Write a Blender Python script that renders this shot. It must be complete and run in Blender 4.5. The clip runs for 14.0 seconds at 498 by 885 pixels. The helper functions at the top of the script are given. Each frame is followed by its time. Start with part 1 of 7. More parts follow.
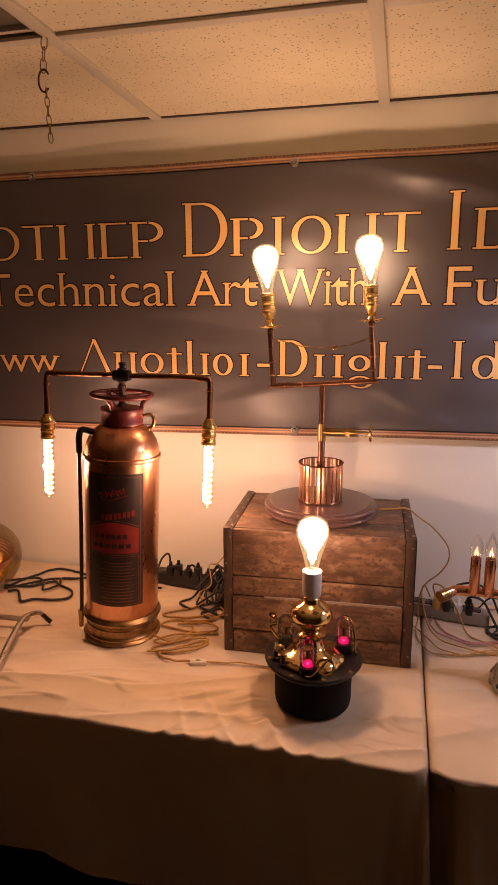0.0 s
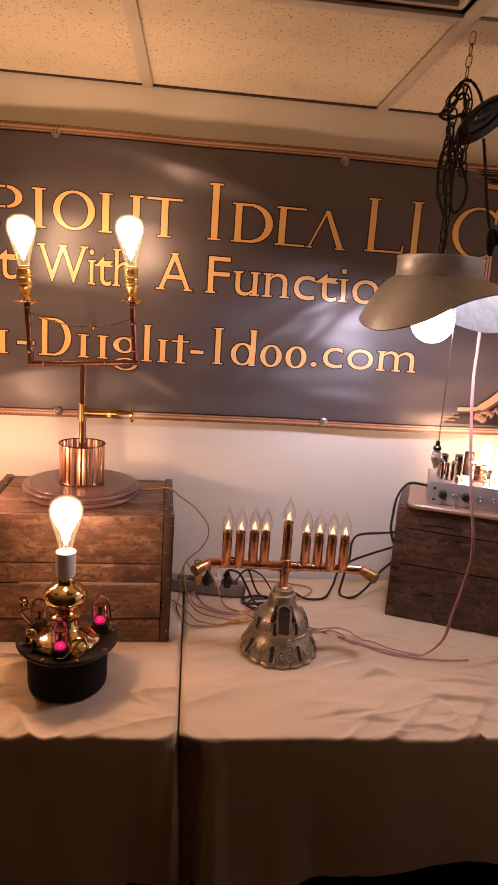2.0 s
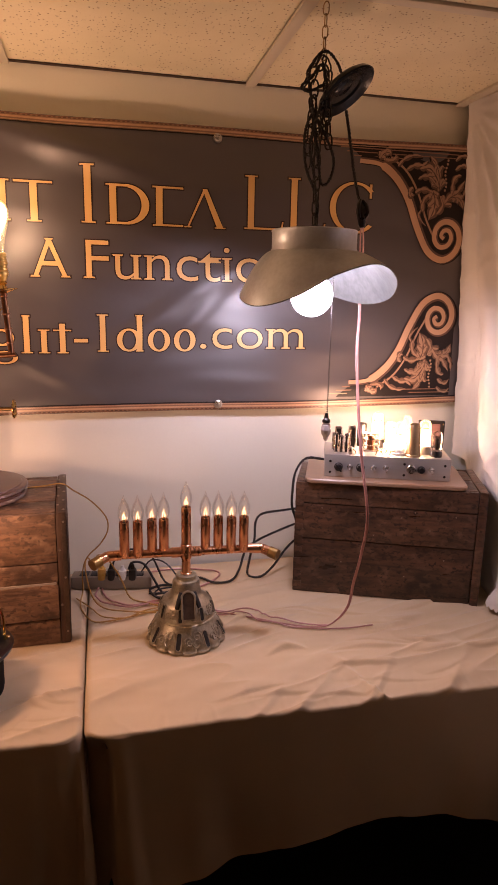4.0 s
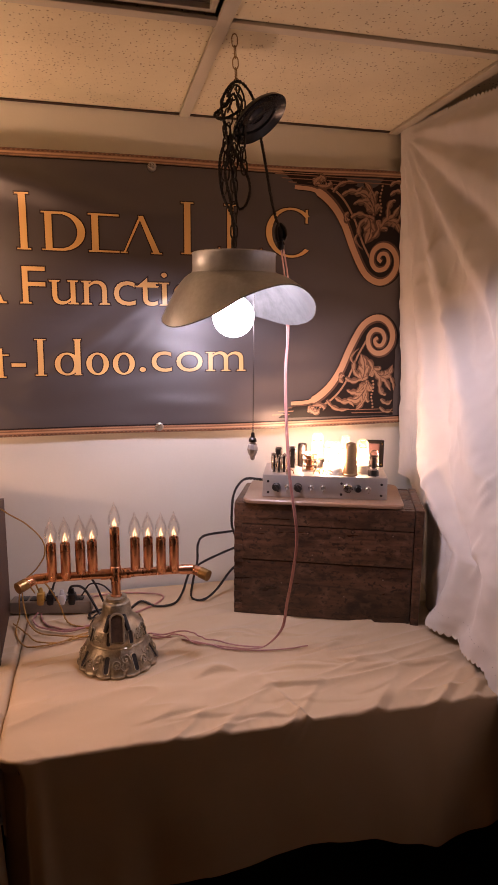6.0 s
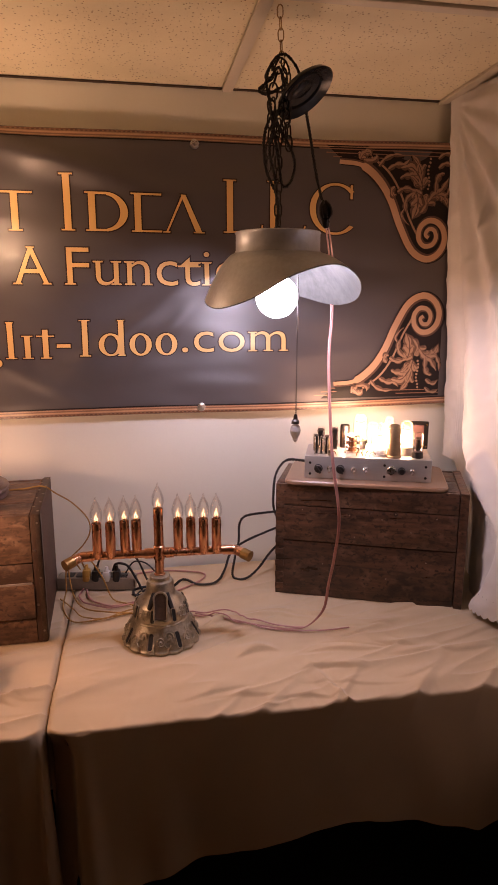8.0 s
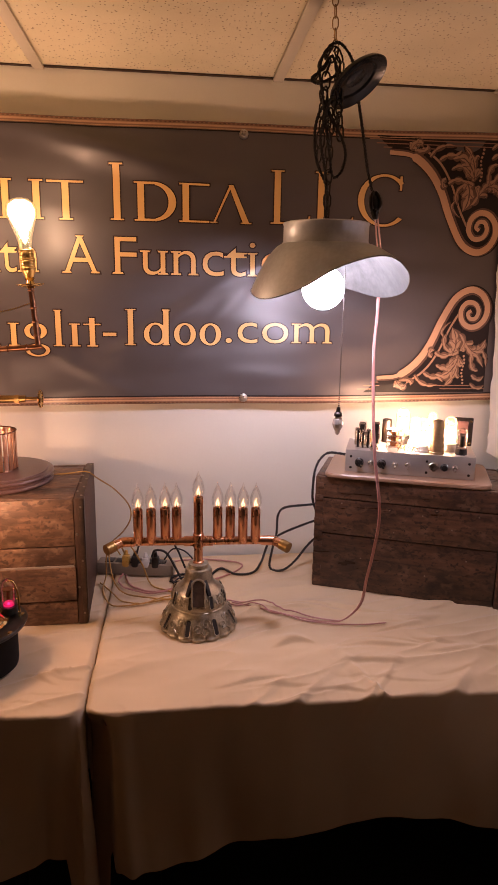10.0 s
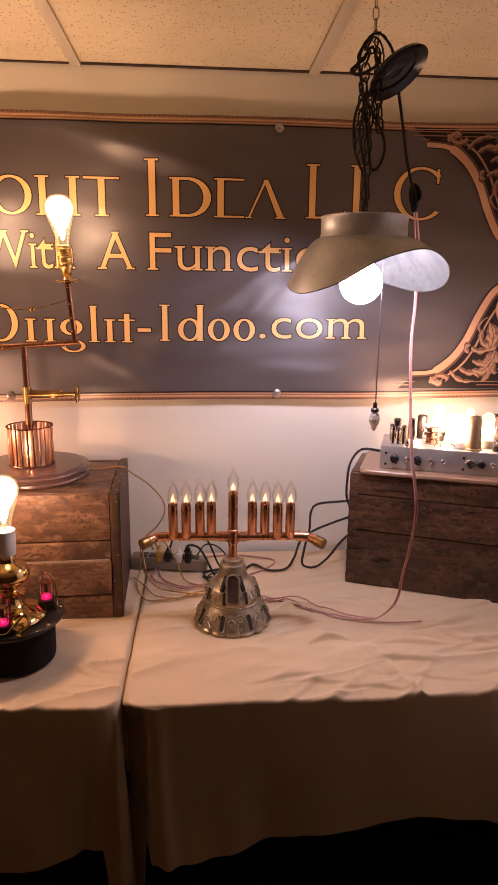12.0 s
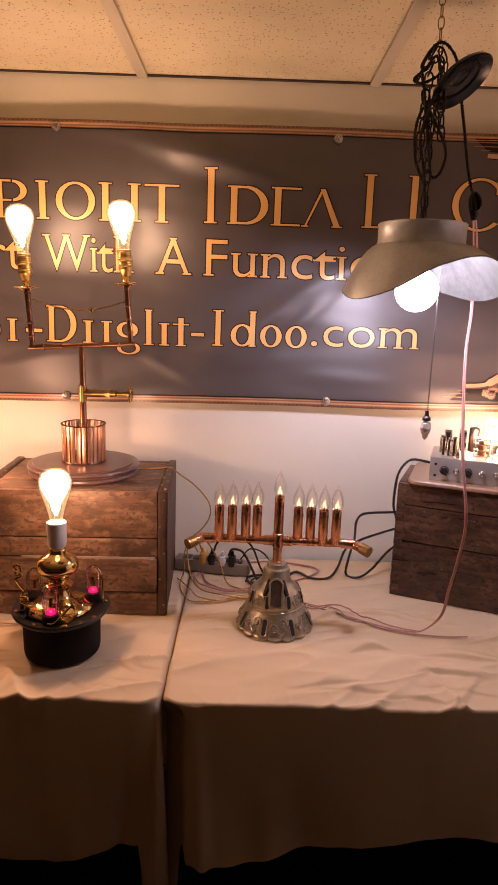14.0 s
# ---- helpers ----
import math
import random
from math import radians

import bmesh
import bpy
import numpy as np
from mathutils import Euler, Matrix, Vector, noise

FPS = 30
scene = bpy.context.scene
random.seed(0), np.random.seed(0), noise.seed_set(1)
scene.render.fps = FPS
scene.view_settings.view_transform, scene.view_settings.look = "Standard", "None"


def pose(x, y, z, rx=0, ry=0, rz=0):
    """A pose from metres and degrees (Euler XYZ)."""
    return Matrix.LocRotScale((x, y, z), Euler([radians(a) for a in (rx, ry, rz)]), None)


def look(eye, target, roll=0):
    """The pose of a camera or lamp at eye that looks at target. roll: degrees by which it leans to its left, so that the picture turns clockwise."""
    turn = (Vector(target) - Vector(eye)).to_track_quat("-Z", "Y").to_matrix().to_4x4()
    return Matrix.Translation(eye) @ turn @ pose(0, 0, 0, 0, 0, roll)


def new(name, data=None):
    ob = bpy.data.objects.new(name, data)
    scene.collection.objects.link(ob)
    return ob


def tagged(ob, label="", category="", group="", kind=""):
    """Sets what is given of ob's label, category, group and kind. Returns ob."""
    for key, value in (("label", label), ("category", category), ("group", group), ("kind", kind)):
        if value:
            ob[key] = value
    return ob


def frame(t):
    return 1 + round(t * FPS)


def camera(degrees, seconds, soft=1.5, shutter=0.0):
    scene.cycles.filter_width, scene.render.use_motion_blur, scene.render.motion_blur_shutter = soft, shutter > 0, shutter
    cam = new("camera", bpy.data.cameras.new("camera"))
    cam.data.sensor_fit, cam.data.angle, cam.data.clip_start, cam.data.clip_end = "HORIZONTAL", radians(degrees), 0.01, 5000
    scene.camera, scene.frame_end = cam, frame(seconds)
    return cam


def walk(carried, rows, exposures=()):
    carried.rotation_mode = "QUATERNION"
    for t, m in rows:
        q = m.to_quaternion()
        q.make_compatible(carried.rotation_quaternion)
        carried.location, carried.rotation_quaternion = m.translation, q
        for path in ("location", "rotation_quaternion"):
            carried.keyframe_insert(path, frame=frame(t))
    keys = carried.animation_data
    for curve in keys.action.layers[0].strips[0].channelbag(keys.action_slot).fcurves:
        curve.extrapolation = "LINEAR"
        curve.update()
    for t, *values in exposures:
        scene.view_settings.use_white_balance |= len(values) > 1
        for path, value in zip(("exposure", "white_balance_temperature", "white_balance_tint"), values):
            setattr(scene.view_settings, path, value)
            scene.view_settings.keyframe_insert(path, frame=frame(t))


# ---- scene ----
cam = camera(42.7, 14.0)
PATH = [
    (0, (0.301, -0.277, 1.568), (-0.149, 1.628, 1.159), -0.1),
    (0.5, (0.321, -0.287, 1.562), (-0.017, 1.639, 1.141), -1.0),
    (1, (0.353, -0.296, 1.561), (0.159, 1.653, 1.156), -0.6),
    (1.5, (0.373, -0.3, 1.553), (0.353, 1.649, 1.107), 1.5),
    (2, (0.38, -0.289, 1.551), (0.57, 1.657, 1.133), 4.0),
    (2.5, (0.397, -0.292, 1.553), (0.604, 1.652, 1.133), 2.4),
    (3, (0.405, -0.293, 1.539), (0.623, 1.653, 1.132), 0.7),
    (3.5, (0.438, -0.279, 1.536), (0.845, 1.627, 1.088), -0.1),
    (3.7, (0.435, -0.277, 1.537), (0.867, 1.623, 1.087), 0.7),
    (5.8, (0.593, -0.326, 1.519), (1.039, 1.596, 1.191), 2.3),
    (6, (0.595, -0.325, 1.521), (1.053, 1.589, 1.166), 0.5),
    (6.5, (0.604, -0.32, 1.529), (1.114, 1.58, 1.171), 0.9),
    (7, (0.587, -0.322, 1.536), (1.05, 1.589, 1.17), 1.7),
    (7.5, (0.595, -0.318, 1.548), (0.948, 1.605, 1.128), 0.0),
    (8, (0.588, -0.317, 1.532), (0.924, 1.607, 1.104), 0.1),
    (10.5, (0.567, -0.321, 1.524), (0.765, 1.617, 1.072), 1.0),
    (11, (0.556, -0.323, 1.515), (0.736, 1.619, 1.073), 0.9),
    (11.5, (0.559, -0.324, 1.512), (0.715, 1.622, 1.073), 0.7),
    (12, (0.552, -0.314, 1.521), (0.697, 1.628, 1.063), 0.7),
    (12.5, (0.555, -0.322, 1.504), (0.659, 1.626, 1.062), 1.1),
    (13, (0.555, -0.325, 1.504), (0.652, 1.624, 1.066), 1.3),
    (13.5, (0.546, -0.32, 1.503), (0.631, 1.63, 1.068), 3.0),
    (14, (0.539, -0.327, 1.496), (0.548, 1.629, 1.082), 2.0),
]
walk(cam, [(t, look(eye, target, roll)) for t, eye, target, roll in PATH], [(0, 0.17), (0.7, 0.12), (2, 0.26), (3.5, 0.28), (6, 0.16), (7, 0.10), (8, 0.12), (11, 0.34), (14, 0.36)])

# ---- world and light ----
world = bpy.data.worlds.new("world")
scene.world = world
world.use_nodes = True
world.node_tree.nodes["Background"].inputs[0].default_value = (0.02, 0.015, 0.01, 1)
world.node_tree.nodes["Background"].inputs[1].default_value = 0.2

WARM = (1.0, 0.522, 0.345)
COOL = (1.02, 0.87, 1.09)
TABLE = 0.74      # height of the table tops
WALL = 1.530      # face of the wall behind the tables
CEIL = 2.085


def lamp(name, at, watts, colour=WARM, radius=0.02):
    data = bpy.data.lights.new(name, "POINT")
    data.energy, data.color, data.shadow_soft_size = watts, colour, radius
    ob = new(name, data)
    ob.location = at
    return ob


lamp("tube_bulb_light", (-0.571, 1.15, 1.170), 4.6)
lamp("tube_bulb_light", (-0.140, 1.15, 1.190), 3.8)
lamp("edison_bulb_light", (-0.016, 1.290, 1.672), 1.65)
lamp("edison_bulb_light", (0.225, 1.290, 1.688), 1.65)
lamp("edison_bulb_light", (0.140, 0.955, 1.105), 2.8)
lamp("valve_light", (1.160, 1.335, 1.19), 2.15, radius=0.02)
lamp("valve_light", (1.203, 1.26, 1.175), 2.35, radius=0.02)
lamp("valve_light", (1.288, 1.27, 1.175), 2.2, radius=0.02)
PENDANT_GLOW = 97.0


# ---- building helpers ----
def thing(name, label, category, m=None, group="", kind=""):
    ob = new(name)
    ob.empty_display_size = 0.05
    if m is not None:
        ob.matrix_basis = m
    return tagged(ob, label, category, group, kind)


def mesh_of(name, bm, material, sharp=38):
    bmesh.ops.recalc_face_normals(bm, faces=bm.faces)
    me = bpy.data.meshes.new(name)
    bm.to_mesh(me)
    bm.free()
    for m in material if isinstance(material, (list, tuple)) else [material]:
        me.materials.append(m)
    me.polygons.foreach_set("use_smooth", [True] * len(me.polygons))
    me.set_sharp_from_angle(angle=radians(sharp))
    return me


def part(name, bm, material, parent=None, label="", m=None, sharp=38):
    ob = new(name, mesh_of(name, bm, material, sharp))
    ob.parent = parent
    if m is not None:
        ob.matrix_basis = m
    return tagged(ob, label)


def again(ob, m):
    """The same part once more, on the same mesh."""
    o = new(ob.name.split(".")[0], ob.data)
    o.parent = ob.parent
    o.matrix_basis = m
    return o


def box(bm, size, at=(0, 0, 0), bevel=0.0, turn=None):
    m = Matrix.Translation(at) @ (turn or Matrix()) @ Matrix.Diagonal((*size, 1))
    made = bmesh.ops.create_cube(bm, size=1.0, matrix=m)["verts"]
    if bevel:
        edges = {e for v in made for e in v.link_edges}
        bmesh.ops.bevel(bm, geom=list(edges), offset=bevel, segments=2, affect="EDGES", profile=0.6)
    return bm


def lathe(bm, profile, segs=32, m=None, wave=None):
    m = m or Matrix()
    rings = []
    for r, z in profile:
        if r < 1e-5:
            rings.append([bm.verts.new(m @ Vector((0, 0, z)))])
        else:
            ring = []
            for i in range(segs):
                a = 2 * math.pi * i / segs
                k = r * (wave(a, z) if wave else 1)
                ring.append(bm.verts.new(m @ Vector((k * math.cos(a), k * math.sin(a), z))))
            rings.append(ring)
    for a, b in zip(rings, rings[1:]):
        if len(a) == 1 and len(b) == 1:
            continue
        for i in range(segs):
            j = (i + 1) % segs
            if len(a) == 1:
                bm.faces.new((a[0], b[i], b[j]))
            elif len(b) == 1:
                bm.faces.new((a[i], a[j], b[0]))
            else:
                bm.faces.new((a[i], a[j], b[j], b[i]))
    return bm


def spline(points, n=6, closed=False):
    pts = [Vector(p) for p in points]
    if n <= 1 or len(pts) < 3:
        return pts
    out = []
    count = len(pts)
    last = count if closed else count - 1
    for i in range(last):
        p1, p2 = pts[i], pts[(i + 1) % count]
        p0 = pts[i - 1] if (i or closed) else 2 * p1 - p2
        p3 = pts[(i + 2) % count] if (i + 2 < count or closed) else 2 * p2 - p1
        for k in range(n):
            t = k / n
            out.append(0.5 * (2 * p1 + (p2 - p0) * t + (2 * p0 - 5 * p1 + 4 * p2 - p3) * t * t + (3 * p1 - p0 - 3 * p2 + p3) * t ** 3))
    if not closed:
        out.append(pts[-1])
    return out


def tube(bm, points, r, segs=8, n=6, closed=False):
    pts = spline(points, n, closed)
    count = len(pts)
    side, rings = None, []
    for i, p in enumerate(pts):
        a = pts[i - 1] if (i or closed) else p
        b = pts[(i + 1) % count] if (i + 1 < count or closed) else p
        way = (b - a).normalized()
        if side is None:
            side = way.orthogonal().normalized()
        side = side - way * side.dot(way)
        side = side.normalized() if side.length > 1e-6 else way.orthogonal().normalized()
        up = way.cross(side)
        k = r(i / max(1, count - 1)) if callable(r) else r
        rings.append([bm.verts.new(p + k * (math.cos(2 * math.pi * j / segs) * side + math.sin(2 * math.pi * j / segs) * up)) for j in range(segs)])
    pairs = list(zip(rings, rings[1:])) + ([(rings[-1], rings[0])] if closed else [])
    for a, b in pairs:
        for j in range(segs):
            k = (j + 1) % segs
            bm.faces.new((a[j], a[k], b[k], b[j]))
    if not closed:
        bm.faces.new(rings[0])
        bm.faces.new(list(reversed(rings[-1])))
    return bm


def twisted(bm, points, r, pitch=0.012, n=8):
    """Two strands wound round one another along a way."""
    pts = spline(points, n)
    fine = [pts[0]]
    for p in pts[1:]:
        a = fine[-1]
        k = max(1, int((p - a).length / (pitch / 5)))
        fine += [a.lerp(p, (i + 1) / k) for i in range(k)]
    for phase in (0, math.pi):
        out, run, side = [], 0.0, None
        for i, p in enumerate(fine):
            way = (fine[min(i + 1, len(fine) - 1)] - fine[max(i - 1, 0)]).normalized()
            side = way.orthogonal().normalized() if side is None else (side - way * side.dot(way)).normalized()
            run += (p - fine[i - 1]).length if i else 0
            a = 2 * math.pi * run / pitch + phase
            out.append(p + r * 0.62 * (math.cos(a) * side + math.sin(a) * way.cross(side)))
        tube(bm, out, r * 0.66, 5, 1)
    return bm


def ring(bm, radius, r, m=None, segs=24, sides=8):
    m = m or Matrix()
    return tube(bm, [m @ Vector((radius * math.cos(2 * math.pi * i / segs), radius * math.sin(2 * math.pi * i / segs), 0)) for i in range(segs)], r, sides, 1, True)


def chain(bm, a, b, length=0.03, width=0.016, r=0.0016):
    a, b = Vector(a), Vector(b)
    way = (b - a)
    count = max(1, round(way.length / (length * 0.78)))
    turn = way.to_track_quat("X", "Z").to_matrix().to_4x4()
    for i in range(count):
        at = a + way * ((i + 0.5) / count)
        m = Matrix.Translation(at) @ turn @ Matrix.Rotation(radians(90 * (i % 2) + 20), 4, "X")
        pts = []
        for k in range(14):
            t = 2 * math.pi * k / 14
            c, s = math.cos(t), math.sin(t)
            pts.append(m @ Vector((c * length * 0.36 + (length * 0.14 if c > 0 else -length * 0.14), s * width / 2, 0)))
        tube(bm, pts, r, 5, 1, True)
    return bm


def B():
    return bmesh.new()


# ---- materials ----
def material(name):
    m = bpy.data.materials.new(name)
    m.use_nodes = True
    t = m.node_tree
    return m, t, t.nodes["Principled BSDF"], t.nodes, t.links


def surface(name, one, two, rough=0.5, metal=0.0, scale=20.0, fine=180.0, bump=0.15, stretch=(1, 1, 1), spread=0.12, contrast=0.25,
            coat=0.0, piece=0.0, grit=0.35, depth=0.002, sheen=0.0, spec=0.5):
    """A surface of two tones, with stains at one scale and grain at another."""
    m, t, p, N, L = material(name)
    co = N.new("ShaderNodeTexCoord")
    mp = N.new("ShaderNodeMapping")
    mp.inputs["Scale"].default_value = stretch
    L.new(co.outputs["Object"], mp.inputs[0])
    src = mp.outputs[0]
    if piece:
        oi = N.new("ShaderNodeObjectInfo")
        ad = N.new("ShaderNodeVectorMath")
        ad.operation = "MULTIPLY_ADD"
        cb = N.new("ShaderNodeCombineXYZ")
        L.new(oi.outputs["Random"], cb.inputs[0])
        L.new(oi.outputs["Random"], cb.inputs[2])
        L.new(cb.outputs[0], ad.inputs[0])
        ad.inputs[1].default_value = (37, 11, 53)
        L.new(mp.outputs[0], ad.inputs[2])
        src = ad.outputs[0]
    big, small = N.new("ShaderNodeTexNoise"), N.new("ShaderNodeTexNoise")
    big.inputs["Scale"].default_value, big.inputs["Detail"].default_value = scale, 5
    small.inputs["Scale"].default_value, small.inputs["Detail"].default_value = fine, 4
    big.inputs["Distortion"].default_value = 0.6
    for n in (big, small):
        L.new(src, n.inputs["Vector"])
    mixf = N.new("ShaderNodeMix")
    mixf.inputs[0].default_value = grit
    L.new(big.outputs[0], mixf.inputs[2])
    L.new(small.outputs[0], mixf.inputs[3])
    ramp = N.new("ShaderNodeValToRGB")
    ramp.color_ramp.elements[0].position, ramp.color_ramp.elements[1].position = 0.5 - contrast, 0.5 + contrast
    ramp.color_ramp.elements[0].color, ramp.color_ramp.elements[1].color = (*two, 1), (*one, 1)
    L.new(mixf.outputs[0], ramp.inputs[0])
    col = ramp.outputs[0]
    if piece:
        hs = N.new("ShaderNodeHueSaturation")
        mr = N.new("ShaderNodeMapRange")
        mr.inputs[3].default_value, mr.inputs[4].default_value = 1 - piece, 1 + piece
        L.new(oi.outputs["Random"], mr.inputs[0])
        L.new(mr.outputs[0], hs.inputs["Value"])
        L.new(col, hs.inputs["Color"])
        col = hs.outputs[0]
    L.new(col, p.inputs["Base Color"])
    rr = N.new("ShaderNodeMapRange")
    rr.inputs[3].default_value, rr.inputs[4].default_value = max(0.02, rough - spread), min(1, rough + spread)
    L.new(mixf.outputs[0], rr.inputs[0])
    L.new(rr.outputs[0], p.inputs["Roughness"])
    p.inputs["Metallic"].default_value = metal
    p.inputs["Coat Weight"].default_value = coat
    p.inputs["Coat Roughness"].default_value = 0.15
    p.inputs["Sheen Weight"].default_value = sheen
    p.inputs["Specular IOR Level"].default_value = spec
    if bump:
        bp = N.new("ShaderNodeBump")
        bp.inputs["Strength"].default_value, bp.inputs["Distance"].default_value = bump, depth
        L.new(mixf.outputs[0], bp.inputs["Height"])
        L.new(bp.outputs[0], p.inputs["Normal"])
    return m


def glow(name, colour, strength):
    """A glowing gas or filament that light passes through."""
    m, t, p, N, L = material(name)
    N.remove(p)
    em, tr, ad = N.new("ShaderNodeEmission"), N.new("ShaderNodeBsdfTransparent"), N.new("ShaderNodeAddShader")
    em.inputs[0].default_value, em.inputs[1].default_value = (*colour, 1), strength
    L.new(em.outputs[0], ad.inputs[0])
    L.new(tr.outputs[0], ad.inputs[1])
    L.new(ad.outputs[0], N["Material Output"].inputs[0])
    return m


def emitter(name, colour, strength):
    m, t, p, N, L = material(name)
    p.inputs["Base Color"].default_value = (0.8, 0.8, 0.8, 1)
    p.inputs["Emission Color"].default_value = (*colour, 1)
    p.inputs["Emission Strength"].default_value = strength
    return m


def glass(name, tint=(1, 1, 1), gloss=1.0, haze=0.02):
    """Thin blown glass: clear, with a reflection that grows towards its rim."""
    m, t, p, N, L = material(name)
    N.remove(p)
    tr, gl, mx, fr = N.new("ShaderNodeBsdfTransparent"), N.new("ShaderNodeBsdfGlossy"), N.new("ShaderNodeMixShader"), N.new("ShaderNodeFresnel")
    tr.inputs[0].default_value = (*tint, 1)
    gl.inputs["Roughness"].default_value = haze
    fr.inputs[0].default_value = 1.5
    mu = N.new("ShaderNodeMath")
    mu.operation = "MULTIPLY"
    mu.inputs[1].default_value = gloss
    L.new(fr.outputs[0], mu.inputs[0])
    L.new(mu.outputs[0], mx.inputs[0])
    L.new(tr.outputs[0], mx.inputs[1])
    L.new(gl.outputs[0], mx.inputs[2])
    L.new(mx.outputs[0], N["Material Output"].inputs[0])
    return m


def ceiling_board():
    """Mineral fibre board: cream, with dark fissures and pinholes."""
    m, t, p, N, L = material("mineral_fibre_board")
    co = N.new("ShaderNodeTexCoord")
    n1, n2, v1, wob = N.new("ShaderNodeTexNoise"), N.new("ShaderNodeTexNoise"), N.new("ShaderNodeTexVoronoi"), N.new("ShaderNodeTexNoise")
    n1.inputs["Scale"].default_value, n1.inputs["Detail"].default_value = 3.0, 4
    n2.inputs["Scale"].default_value, n2.inputs["Detail"].default_value = 95.0, 6
    wob.inputs["Scale"].default_value = 40.0
    v1.inputs["Scale"].default_value = 118.0
    mp = N.new("ShaderNodeMapping")
    mp.inputs["Scale"].default_value = (1.0, 0.8, 1.0)
    L.new(co.outputs["Object"], mp.inputs[0])
    va = N.new("ShaderNodeVectorMath")
    va.operation = "MULTIPLY_ADD"
    va.inputs[1].default_value = (0.010, 0.010, 0.010)
    L.new(wob.outputs["Color"], va.inputs[0])
    L.new(mp.outputs[0], va.inputs[2])
    for n in (n1, n2, wob):
        L.new(co.outputs["Object"], n.inputs["Vector"])
    L.new(va.outputs[0], v1.inputs["Vector"])
    # holes: near some cell centres only
    hole, pick, mul = N.new("ShaderNodeMapRange"), N.new("ShaderNodeMath"), N.new("ShaderNodeMath")
    hole.inputs[1].default_value, hole.inputs[2].default_value, hole.inputs[3].default_value, hole.inputs[4].default_value = 0.10, 0.27, 1, 0
    L.new(v1.outputs["Distance"], hole.inputs[0])
    sep = N.new("ShaderNodeSeparateColor")
    L.new(v1.outputs["Color"], sep.inputs[0])
    pick.operation, mul.operation = "GREATER_THAN", "MULTIPLY"
    pick.inputs[1].default_value = 0.30
    L.new(sep.outputs[0], pick.inputs[0])
    L.new(hole.outputs[0], mul.inputs[0])
    L.new(pick.outputs[0], mul.inputs[1])
    ramp = N.new("ShaderNodeValToRGB")
    ramp.color_ramp.elements[0].position, ramp.color_ramp.elements[1].position = 0.3, 0.7
    ramp.color_ramp.elements[0].color, ramp.color_ramp.elements[1].color = (0.64, 0.575, 0.40, 1), (0.76, 0.69, 0.49, 1)
    L.new(n1.outputs[0], ramp.inputs[0])
    mx = N.new("ShaderNodeMix")
    mx.data_type = "RGBA"
    mx.inputs[7].default_value = (0.22, 0.16, 0.105, 1)
    L.new(mul.outputs[0], mx.inputs[0])
    L.new(ramp.outputs[0], mx.inputs[6])
    L.new(mx.outputs[2], p.inputs["Base Color"])
    p.inputs["Roughness"].default_value = 0.9
    sub = N.new("ShaderNodeMath")
    sub.operation = "MULTIPLY_ADD"
    sub.inputs[1].default_value = -2.5
    L.new(mul.outputs[0], sub.inputs[0])
    L.new(n2.outputs[0], sub.inputs[2])
    bp = N.new("ShaderNodeBump")
    bp.inputs["Strength"].default_value, bp.inputs["Distance"].default_value = 0.5, 0.0015
    L.new(sub.outputs[0], bp.inputs["Height"])
    L.new(bp.outputs[0], p.inputs["Normal"])
    return m


def vinyl(name, one, two, rough, spec=0.9):
    """Printed banner vinyl: a soft sheen over long creases."""
    m, t, p, N, L = material(name)
    co = N.new("ShaderNodeTexCoord")
    mp = N.new("ShaderNodeMapping")
    mp.inputs["Rotation"].default_value = (0, radians(-38), 0)
    mp.inputs["Scale"].default_value = (1.0, 1.0, 3.0)
    L.new(co.outputs["Object"], mp.inputs[0])
    n1, n2, n3 = N.new("ShaderNodeTexNoise"), N.new("ShaderNodeTexNoise"), N.new("ShaderNodeTexNoise")
    n1.inputs["Scale"].default_value, n1.inputs["Detail"].default_value = 1.7, 1.5
    n2.inputs["Scale"].default_value, n2.inputs["Detail"].default_value = 900.0, 2
    n3.inputs["Scale"].default_value, n3.inputs["Detail"].default_value = 2.0, 4
    L.new(mp.outputs[0], n1.inputs["Vector"])
    L.new(co.outputs["Object"], n2.inputs["Vector"])
    L.new(co.outputs["Object"], n3.inputs["Vector"])
    ramp = N.new("ShaderNodeValToRGB")
    ramp.color_ramp.elements[0].position, ramp.color_ramp.elements[1].position = 0.3, 0.7
    ramp.color_ramp.elements[0].color, ramp.color_ramp.elements[1].color = (*two, 1), (*one, 1)
    L.new(n3.outputs[0], ramp.inputs[0])
    L.new(ramp.outputs[0], p.inputs["Base Color"])
    p.inputs["Roughness"].default_value = rough
    p.inputs["Specular IOR Level"].default_value = spec
    b1, b2 = N.new("ShaderNodeBump"), N.new("ShaderNodeBump")
    b1.inputs["Strength"].default_value, b1.inputs["Distance"].default_value = 0.8, 0.060
    b2.inputs["Strength"].default_value, b2.inputs["Distance"].default_value = 0.1, 0.0004
    L.new(n1.outputs[0], b1.inputs["Height"])
    L.new(n2.outputs[0], b2.inputs["Height"])
    L.new(b1.outputs[0], b2.inputs["Normal"])
    L.new(b2.outputs[0], p.inputs["Normal"])
    return m


